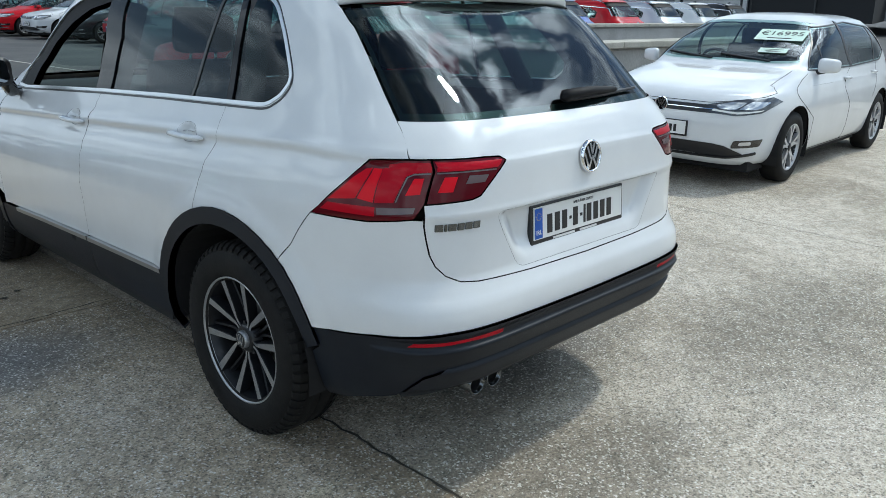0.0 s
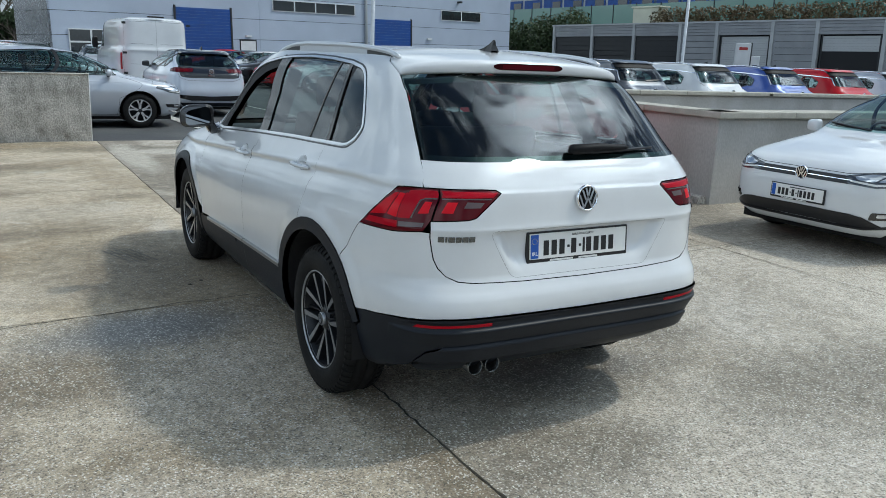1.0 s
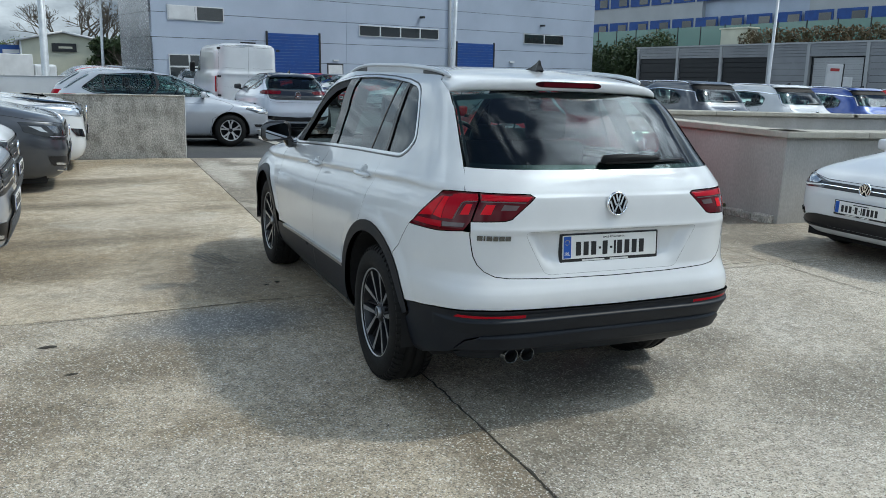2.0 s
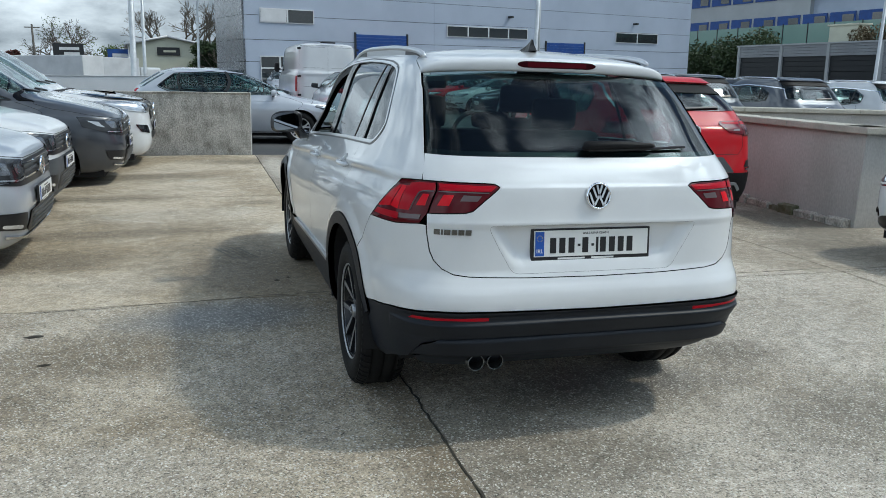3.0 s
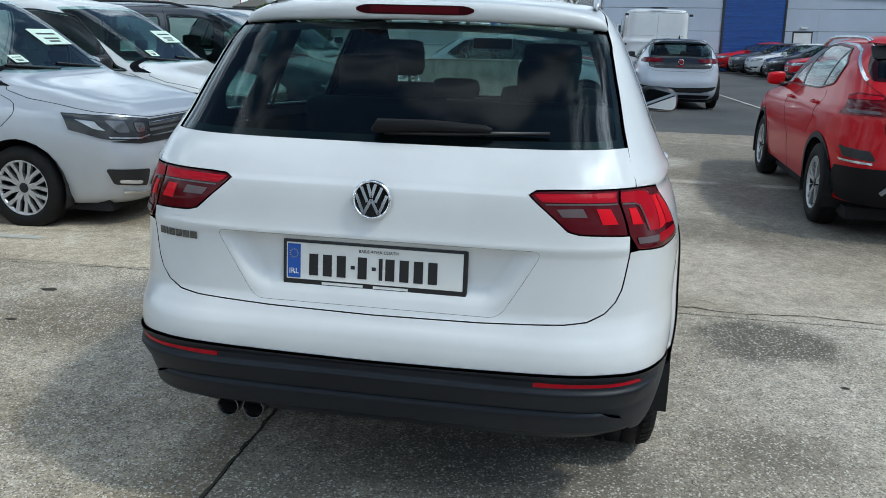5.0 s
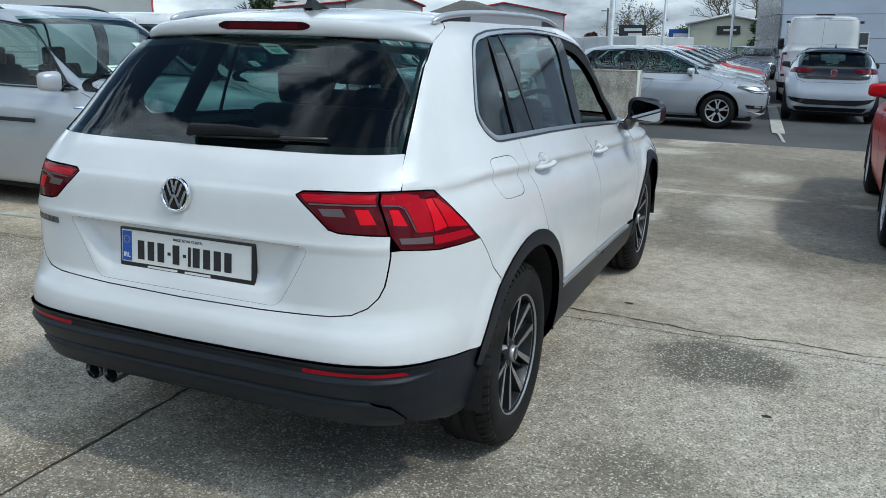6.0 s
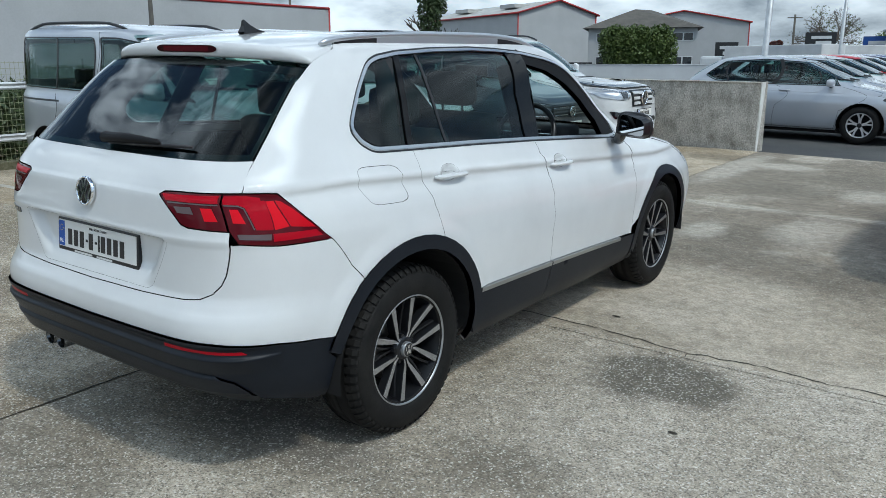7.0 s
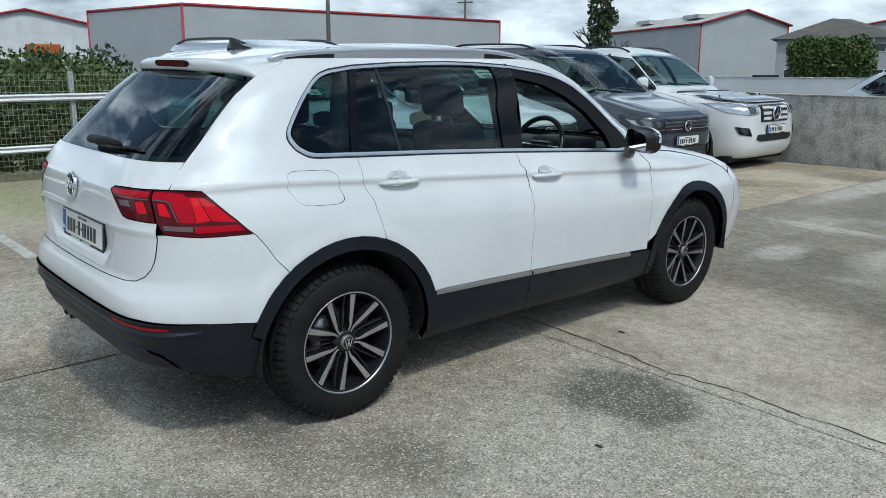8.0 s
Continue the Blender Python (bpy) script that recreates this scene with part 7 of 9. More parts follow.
def small_van(name, label, colour, bumper=None, rail=None, wide_glass=True, card=False, L=4.41, W=0.895, H=1.82):
    """A small upright van or people carrier, nose and flank in full."""
    sh = plain_shell(L, W, H, belt=1.06, z_hood=0.935, y_cowl=1.18, z_cowl=1.13, y_wt=0.30, y_rt=-2.12, y_rb=-2.17, z_rb=1.05, nose=0.08, tail=0.0, shear=0.045, roof_w=0.80, n=6.5)
    car, yf, yr = base_car(name, label, sh, colour, L, W, H, 2.68, 0.88, 0.318, "vans in a row", 0.05, spokes=8)
    f = L / 2
    if wide_glass:
        side_glass(car, sh, [(1.02, 1.08), (0.40, 1.60), (0.0, 1.655), (-0.30, 1.66), (-0.30, 1.09)], SATIN_BLACK, ((0.03, (0.72, 1.07), (0.66, 1.36)),), r=0.06)
        side_glass(car, sh, [(-0.42, 1.10), (-0.42, 1.66), (-1.92, 1.66), (-1.96, 1.12)], SATIN_BLACK, ((0.025, (-1.14, 1.11), (-1.14, 1.66)),), r=0.10)
    else:
        side_glass(car, sh, [(1.02, 1.08), (0.40, 1.60), (0.0, 1.655), (-0.30, 1.66), (-0.30, 1.09)], SATIN_BLACK, ((0.03, (0.72, 1.07), (0.66, 1.36)),), r=0.06)
    w = windscreen(car, sh, 1.15, H - 0.12, 5.16)
    rear_glass(car, sh, 1.15, H - 0.2, 0.66, 0.62)
    if bumper:
        front_band(car, "front_bumper", sh, [(0, 0.24), (0.5, 0.24), (0.80, 0.27), (0.845, 0.45), (0.82, 0.60), (0.6, 0.625), (0, 0.625)], bumper, "dark front bumper", off=0.012)
    front_band(car, "grille_surround", sh, [(0, 0.655), (0.60, 0.662), (0.78, 0.690), (0.60, 0.700), (0, 0.700)], SATIN_BLACK, "black strip under the grille", off=0.006)
    grille(car, sh, 0.52, 0.690, 0.835, SATIN_BLACK, 0, off=0.008)
    fu = Full(sh)
    for z, wd, mat in ((0.795, 0.020, CLAD_GREY), (0.755, 0.020, CLAD_GREY), (0.812, 0.006, CHROME), (0.712, 0.011, CHROME)):
        l = fr(sh, (0.50, z), (0.25, z), (0, z))
        strip("grille_bar", fu, l + [(12.4 - u, q) for u, q in l[:-1]][::-1], wd, mat, car, off=0.016)
    front_patch(car, "headlamp", sh, [(0.485, 0.842), (0.500, 0.708), (0.60, 0.690), (0.78, 0.705), (0.850, 0.775), (0.872, 0.895), (0.74, 0.878)], LAMP_DARK, "dark-rimmed clear headlamp", off=0.010)
    front_patch(car, "headlamp_lens", sh, [(0.545, 0.812), (0.555, 0.752), (0.625, 0.748), (0.640, 0.824)], HEADLAMP_LENS, off=0.014, r=0.02)
    front_patch(car, "headlamp_lens", sh, [(0.690, 0.836), (0.675, 0.752), (0.740, 0.755), (0.770, 0.845)], HEADLAMP_LENS, off=0.014, r=0.02)
    front_patch(car, "reflector", sh, [(0.795, 0.835), (0.780, 0.770), (0.810, 0.785), (0.825, 0.850)], HEADLAMP, off=0.014, r=0.01)
    front_patch(car, "lamp_rim", sh, [(0.505, 0.715), (0.60, 0.698), (0.775, 0.714), (0.778, 0.726), (0.60, 0.711), (0.507, 0.728)], SATIN_METAL, off=0.016, r=0.003)
    front_band(car, "lower_grille", sh, [(0, 0.315), (0.46, 0.315), (0.54, 0.350), (0.47, 0.470), (0, 0.480)], SATIN_BLACK, "black lower grille", off=0.015)
    for z in (0.345, 0.380, 0.415, 0.450):
        l = fr(sh, (0.44, z), (0.2, z), (0, z))
        strip("grille_bar", Full(sh), l + [(12.4 - u, q) for u, q in l[:-1]][::-1], 0.012, CLAD_GREY, car, off=0.022)
    strip("bumper_trim", Full(sh), [(12.4 - u, z) for u, z in fr(sh, (0.72, 0.315), (0.50, 0.285), (0.2, 0.28), (0, 0.28))] + fr(sh, (0.2, 0.28), (0.50, 0.285), (0.72, 0.315)), 0.020, CLAD_GREY if bumper else SATIN_METAL, car, off=0.018)
    front_patch(car, "fog_lamp_bay", sh, [(0.575, 0.345), (0.77, 0.375), (0.80, 0.490), (0.555, 0.470)], SATIN_BLACK, off=0.015)
    front_patch(car, "fog_lamp", sh, [(0.625, 0.365), (0.75, 0.385), (0.755, 0.410), (0.625, 0.392)], HEADLAMP, off=0.020)
    roundel(car, Matrix.Translation((0, f + 0.012, 0.750)) @ pose(0, 0, 0, 0, 0, 90), 0.074)
    plates(car, f + 0.025, 0.560)
    mirrors(car, W - 0.03, 0.80, 1.15, SATIN_BLACK if bumper else colour, 0.085)
    handles(car, sh, colour if not bumper else SATIN_BLACK, (-0.20, 0.98), (-0.52, 0.98))
    for mir in (False, True):
        strip("rub_strip", sh, sd(sh, (0.55, 0.80), (-0.2, 0.80)), 0.035, SATIN_BLACK, car, off=0.010, mirror=mir)
    for mir in (False, True):
        strip("slide_track", sh, sd(sh, (-1.05, 0.98), (-1.95, 0.98)), 0.022, SATIN_BLACK, car, off=0.002, mirror=mir)
    seams(car, sh, sd(sh, (1.02, 1.06), (1.00, 0.6), (0.94, 0.30)), sd(sh, (-0.36, 1.72), (-0.36, 1.06), (-0.34, 0.6), (-0.38, 0.26)), sd(sh, (-1.16, 1.06), (-1.16, 0.7), (-1.0, 0.55)),
          fr(sh, (0.0, 0.845), (0.44, 0.850), (0.70, 0.890), (0.78, 0.925)) + fr(sh, (0.80, 0.985), (0.79, 1.04), (0.74, 1.10), (0.70, 1.125)))
    for mir in (False, True):
        skin("corner_window", sh, rounded(sd(sh, (1.24, 1.065), (1.06, 1.072), (1.06, 1.235)), 0.02), PILLAR_BLACK, car, "small black corner window", mirror=mir, step=0.05, off=0.006, depth=0.006)
        skin("repeater", sh, rounded(sd(sh, (0.99, 0.925), (1.13, 0.930), (1.16, 0.948), (0.99, 0.950)), 0.006), CHROME, car, "small side badge", mirror=mir, step=0.05, off=0.004, depth=0.004)
    if rail:
        rails(car, W, -1.95, 0.0, H - 0.055, rail, 0.055, 0.70)
    if card:
        price_card(w, sh, -0.30, 1.40, 0.36, 0.22)
        price_card(w, sh, 0.42, 1.24, 0.14, 0.10)
    return finish(car)


def pickup():
    L, W, H = 5.30, 0.96, 1.82
    sh = plain_shell(L, W, H, belt=1.13, z_hood=1.00, y_cowl=1.25, z_cowl=1.16, y_wt=0.45, y_rt=-0.75, y_rb=-1.05, z_rb=1.22, nose=0.10, shear=0.02, n=6.0, roof_w=0.68)
    car, yf, yr = base_car("pickup", "white double-cab pickup with a dark bonnet guard by the wall", sh, WHITE, L, W, H, 3.15, 0.92, 0.385, "vans in a row", 0.07)
    f = L / 2
    side_glass(car, sh, [(1.08, 1.15), (0.48, 1.62), (-0.1, 1.68), (-0.70, 1.64), (-0.92, 1.42), (-0.85, 1.18)], SATIN_BLACK, ((0.07, (0.05, 1.14), (0.02, 1.69)),))
    windscreen(car, sh, 1.21, H - 0.12, 5.16)
    g = grille(car, sh, 0.40, 0.74, 0.98, SATIN_BLACK, 0, off=0.010)
    for z in (0.79, 0.865, 0.94):
        for s in (0, 1):
            l = fr(sh, (0.36, z), (0.12, z))
            strip("grille_bar", Full(sh), l if not s else [(12.4 - u, q) for u, q in l], 0.045, WHITE, g, off=0.022)
    ring = lathe("badge", [(0.0, 0.115), (0.012, 0.113), (0.018, 0.105), (0.012, 0.097), (0.0, 0.097)], CHROME, car, "round chrome badge", 40)
    ring.matrix_basis = Matrix.Translation((0, f + 0.005, 0.865)) @ pose(0, 0, 0, 0, 0, 90)
    lathe("badge_field", [(0.004, 0.0), (0.004, 0.098)], GLOSS_BLACK, ring, steps=30)
    for i in range(3):
        w = math.pi / 2 + 2 * math.pi * i / 3
        a, b = Vector((0.10 * math.cos(w), 0.10 * math.sin(w))), Vector((-math.sin(w), math.cos(w))) * 0.018
        solid("badge_bar", [(0.016, a.x, a.y), (0.012, b.x, b.y), (0.012, -b.x, -b.y)], [(0, 1, 2)], CHROME, ring, smooth=False)
    front_patch(car, "headlamp", sh, [(0.44, 0.97), (0.46, 0.86), (0.64, 0.84), (0.86, 0.89), (0.90, 1.00), (0.70, 1.01)], HEADLAMP, "bright headlamp", off=0.010)
    front_patch(car, "headlamp_ring", sh, [(0.52, 0.95), (0.54, 0.875), (0.64, 0.87), (0.66, 0.96)], HEADLAMP_DARK, off=0.016)
    front_patch(car, "fog_lamp_bay", sh, [(0.62, 0.54), (0.78, 0.57), (0.82, 0.68), (0.66, 0.66)], GLOSS_BLACK, off=0.010)
    front_band(car, "lower_grille", sh, [(0, 0.46), (0.42, 0.46), (0.52, 0.50), (0.48, 0.56), (0, 0.56)], SATIN_BLACK, "black lower grille", off=0.010)
    front_band(car, "bonnet_guard", sh, [(0, 1.00), (0.45, 1.00), (0.80, 1.03), (0.78, 1.085), (0.4, 1.065), (0, 1.06)], GLOSS_BLACK, "dark bonnet guard", off=0.030, r=0.01)
    plates(car, f + 0.02, 0.635)
    mirrors(car, W - 0.03, 0.92, 1.24, WHITE, 0.11)
    handles(car, sh, CHROME, (-0.05, 1.03), (-0.95, 1.03))
    seams(car, sh, sd(sh, (1.12, 1.12), (1.10, 0.7), (1.05, 0.4)), sd(sh, (0.0, 1.13), (0.0, 0.7), (0.0, 0.4)), fr(sh, (0.0, 1.0), (0.5, 1.005), (0.85, 1.02)) + sd(sh, (1.9, 1.07), (1.3, 1.13)))
    rails(car, W, -0.85, 0.35, H - 0.06, GLOSS_BLACK, 0.05, 0.60)
    for sx in (-1, 1):
        tube("bonnet_strut", [(sx * 0.6, f - 0.6, 1.10), (sx * 0.6, f - 0.62, 1.11)], 0.01, SATIN_BLACK, car)
    return finish(car)


def crossover(name, label, colour, roof_black=False, step=0.06, group="", L=4.23, W=0.905, H=1.55, rail=SATIN_METAL, drop=0.0):
    """A compact crossover, rear in full."""
    sh = plain_shell(L, W, H, belt=1.03, z_hood=0.90, y_cowl=0.92, z_cowl=1.05, y_wt=0.25, y_rt=-1.50, y_rb=-1.93, z_rb=1.11, nose=0.10, tail=0.03, roof_w=0.66)
    car, yf, yr = base_car(name, label, sh, colour, L, W, H, 2.60, 0.84, 0.335, group, step, clad=CLAD, low=0.29)
    b, fu = -L / 2, Full(sh)
    side_glass(car, sh, [(0.78, 1.06), (0.22, 1.40), (-0.4, 1.455), (-0.95, 1.43), (-1.24, 1.31), (-1.22, 1.15), (-0.8, 1.09)], SATIN_BLACK, ((0.055, (-0.22, 1.06), (-0.2, 1.45)), (0.03, (-0.92, 1.10), (-0.95, 1.42))))
    windscreen(car, sh, 1.09, H - 0.09)
    rear_glass(car, sh, 1.190, H - 0.105, 0.66, 0.58)
    for mir in (False, True):
        strip("roof_trim", sh, sd(sh, (0.22, 1.425), (-0.4, 1.475), (-1.0, 1.455)) + rr(sh, (0.632, 1.415), (0.686, 1.200)), 0.026, SATIN_METAL, car, "bright metal strip along the roof and pillar", mirror=mir, off=0.006)
    # black strip lays the spoiler's shade over the glass as colour
    rear_band(car, "window_dark_band", sh, [(0, H - 0.185), (0.50, H - 0.190), (0.60, H - 0.200), (0.585, H - 0.105), (0.50, H - 0.098), (0, H - 0.095)], SEAL, "black band for the spoiler's shade on the rear window", off=0.012)
    rear_band(car, "spoiler", sh, [(0, H - 0.100), (0.53, H - 0.108), (0.585, H - 0.095), (0.50, H - 0.058), (0, H - 0.050)], BLACK if roof_black else colour, "roof spoiler in the body colour", off=0.040)
    if roof_black:
        P = [(x, y, H - 0.012 - 0.10 * abs(x / 0.55) ** 3 * 0.3 - 0.03 * max(0, y - 0.1) ** 2) for y in np.linspace(-1.3, 0.2, 8) for x in np.linspace(-0.5, 0.5, 9)]
        solid("roof_cover", P, [(j * 9 + i, j * 9 + i + 1, j * 9 + i + 10, j * 9 + i + 9) for j in range(7) for i in range(8)], BLACK, car, "black roof")
    def low(pts):
        return [(x, z - drop) for x, z in pts]

    # lamps in two parts, one on the tailgate and one on the wing
    for name_, pts in (("tail_lamp_inner", [(0.335, 1.062), (0.36, 1.092), (0.606, 1.098), (0.606, 0.958), (0.57, 0.972), (0.42, 0.985)]), ("tail_lamp", [(0.612, 1.098), (0.74, 1.110), (0.885, 1.085), (0.89, 1.00), (0.86, 0.945), (0.612, 0.955)])):
        rear_patch(car, name_, sh, low(pts), LAMP_DEEP, "smoked red tail lamp", off=0.010)
    rear_patch(car, "lamp_element", sh, low([(0.38, 1.062), (0.37, 1.080), (0.602, 1.086), (0.602, 1.064)]), LAMP_RED, off=0.013, r=0.004)
    rear_patch(car, "lamp_element", sh, low([(0.618, 1.086), (0.74, 1.098), (0.87, 1.072), (0.80, 1.055), (0.618, 1.062)]), LAMP_RED, off=0.013, r=0.004)
    rear_patch(car, "lamp_element", sh, low([(0.47, 1.000), (0.49, 1.016), (0.56, 1.018), (0.56, 1.000)]), LAMP_CLEAR, off=0.013, r=0.004)
    rear_patch(car, "lamp_element", sh, low([(0.64, 0.968), (0.80, 0.962), (0.81, 0.984), (0.65, 0.990)]), LAMP_CLEAR, off=0.013, r=0.004)
    rear_patch(car, "lamp_element", sh, low([(0.64, 1.004), (0.80, 0.998), (0.81, 1.040), (0.65, 1.044)]), LAMP_BASE, off=0.013, r=0.008)
    rear_band(car, "plate_panel", sh, [(0, 0.578), (0.50, 0.578), (0.36, 0.735), (0, 0.735)], CLAD_GREY, "grey panel round the plate", off=0.008)
    rear_band(car, "rear_cladding", sh, [(0, 0.285), (0.6, 0.29), (0.80, 0.31), (0.85, 0.44), (0.845, 0.560), (0.60, 0.575), (0, 0.575)], SEAL, "black lower bumper", off=0.010)
    rear_patch(car, "air_slot", sh, [(0.64, 0.628), (0.82, 0.640), (0.84, 0.715), (0.68, 0.700)], SATIN_BLACK, off=0.006)
    rear_patch(car, "slot_trim", sh, [(0.66, 0.600), (0.83, 0.606), (0.835, 0.624), (0.66, 0.616)], SATIN_METAL, off=0.012, r=0.004)
    strip("bumper_trim", fu, [(-u, z) for u, z in rr(sh, (0.58, 0.395), (0.52, 0.462), (0.3, 0.474), (0, 0.474))] + rr(sh, (0.3, 0.474), (0.52, 0.462), (0.58, 0.395)), 0.030, SKID, car, "grey skid trim", off=0.022)
    strip("tailgate_crease", fu, [(-u, z) for u, z in rr(sh, (0.335, 1.052), (0.15, 1.048), (0, 1.047))] + rr(sh, (0.15, 1.048), (0.335, 1.052)), 0.005, colour, car, off=0.004)
    roundel(car, Matrix.Translation((0, b + 0.006, 1.000)) @ pose(0, 0, 0, 0, 0, -90), 0.058)
    x = -0.125
    for w in (0.022, 0.008, 0.024, 0.024, 0.024):
        boxed("model_name_bar", (x, x + w, b - 0.004, b + 0.03, 0.868, 0.884), CHROME, car)
        x += w + 0.032
    plates(car, b - 0.012, 0.665, True, False)
    strip("wiper", fu, rr(sh, (0.0, 1.205)) + rr(sh, (0.42, 1.222)), 0.024, SATIN_BLACK, car, off=0.02)
    mirrors(car, W - 0.05, 0.60, 1.10, colour)
    handles(car, sh, colour, (-0.02, 0.96), (-0.95, 0.98))
    rails(car, W, -1.35, 0.30, H - 0.075, rail)
    seams(car, sh, sd(sh, (0.82, 1.03), (0.80, 0.6), (0.74, 0.3)), sd(sh, (-0.18, 1.04), (-0.16, 0.6), (-0.2, 0.3)), sd(sh, (-1.1, 1.08), (-1.04, 0.85), (-0.9, 0.7)), rr(sh, (0.70, 1.19), (0.609, 1.10), (0.609, 0.95), (0.608, 0.84), (0.55, 0.765), (0, 0.762)))
    fin = [(0.018, -1.10, H - 0.004), (-0.018, -1.10, H - 0.004), (0.0, -1.27, H + 0.045), (0.018, -1.25, H - 0.012), (-0.018, -1.25, H - 0.012)]
    solid("aerial", fin, [(0, 2, 3), (1, 4, 2), (0, 1, 2), (2, 4, 3)], SATIN_BLACK, car, smooth=False)
    return finish(car)


def electric_hatch():
    L, W, H = 4.26, 0.905, 1.48
    sh = plain_shell(L, W, H, belt=1.00, z_hood=0.90, y_cowl=1.25, z_cowl=1.02, y_wt=0.30, y_rt=-1.55, y_rb=-1.98, z_rb=1.05, nose=0.10, tail=0.02, roof_w=0.68)
    car, yf, yr = base_car("hatchback", "pale silver electric hatchback with a black tailgate", sh, SILVER_BLUE, L, W, H, 2.77, 0.80, 0.345, step=0.06)
    b = -L / 2
    side_glass(car, sh, [(0.95, 1.04), (0.30, 1.42), (-0.4, 1.48), (-1.2, 1.42), (-1.55, 1.22), (-1.2, 1.09)], SATIN_BLACK, ((0.05, (-0.2, 1.03), (-0.2, 1.48)), (0.04, (-1.05, 1.07), (-1.1, 1.44))))
    windscreen(car, sh, 1.07, H - 0.09)
    rear_glass(car, sh, 1.09, H - 0.10, 0.66, 0.58)
    rear_band(car, "tailgate", sh, [(0, 0.86), (0.5, 0.86), (0.64, 0.88), (0.68, 1.00), (0.67, 1.10), (0, 1.10)], GLOSS_BLACK, "gloss black tailgate panel")
    rear_band(car, "spoiler", sh, [(0, H - 0.115), (0.54, H - 0.13), (0.57, H - 0.10), (0.50, H - 0.05), (0, H - 0.045)], GLOSS_BLACK, "black spoiler", off=0.04)
    rear_patch(car, "tail_lamp", sh, [(0.36, 1.055), (0.40, 0.985), (0.70, 0.975), (0.865, 0.985), (0.86, 1.04), (0.72, 1.075)], LAMP_BASE, "slim red tail lamp", off=0.010)
    rear_patch(car, "lamp_element", sh, [(0.46, 1.035), (0.48, 1.005), (0.82, 1.0), (0.82, 1.025)], LAMP_DEEP, off=0.014)
    roundel(car, Matrix.Translation((0, b - 0.004, 1.00)) @ pose(0, 0, 0, 0, 0, -90), 0.06)
    boxed("model_name_bar", (-0.07, 0.07, b + 0.0, b + 0.05, 0.905, 0.925), CHROME, car)
    rear_band(car, "lower_trim", sh, [(0, 0.36), (0.45, 0.36), (0.72, 0.42), (0.80, 0.50), (0.55, 0.475), (0, 0.455)], GLOSS_BLACK, "black lower bumper", off=0.006)
    rear_band(car, "diffuser", sh, [(0, 0.23), (0.6, 0.23), (0.68, 0.31), (0, 0.31)], CLAD, "dark diffuser", off=0.006)
    rear_band(car, "plate_bay", sh, [(0, 0.56), (0.30, 0.56), (0.42, 0.72), (0, 0.72)], SILVER_BLUE, off=-0.004)
    mirrors(car, W - 0.05, 0.72, 1.09, BLACK)
    P = [(x, y, H - 0.008 - 0.05 * abs(x / 0.52) ** 3) for y in np.linspace(-1.3, 0.2, 8) for x in np.linspace(-0.52, 0.52, 9)]
    solid("roof_cover", P, [(j * 9 + i, j * 9 + i + 1, j * 9 + i + 10, j * 9 + i + 9) for j in range(7) for i in range(8)], BLACK, car, "black roof")
    fin = [(0.02, -1.05, H + 0.005), (-0.02, -1.05, H + 0.005), (0.0, -1.28, H + 0.085), (0.02, -1.28, H - 0.01), (-0.02, -1.28, H - 0.01)]
    solid("aerial", fin, [(0, 2, 3), (1, 4, 2), (0, 1, 2), (2, 4, 3)], SATIN_BLACK, car, smooth=False)
    seams(car, sh, sd(sh, (0.9, 1.0), (0.86, 0.5), (0.8, 0.26)), sd(sh, (-0.2, 1.0), (-0.2, 0.5), (-0.22, 0.26)), rr(sh, (0.69, 1.08), (0.70, 0.95), (0.66, 0.85), (0.5, 0.80), (0, 0.80)))
    return finish(car)


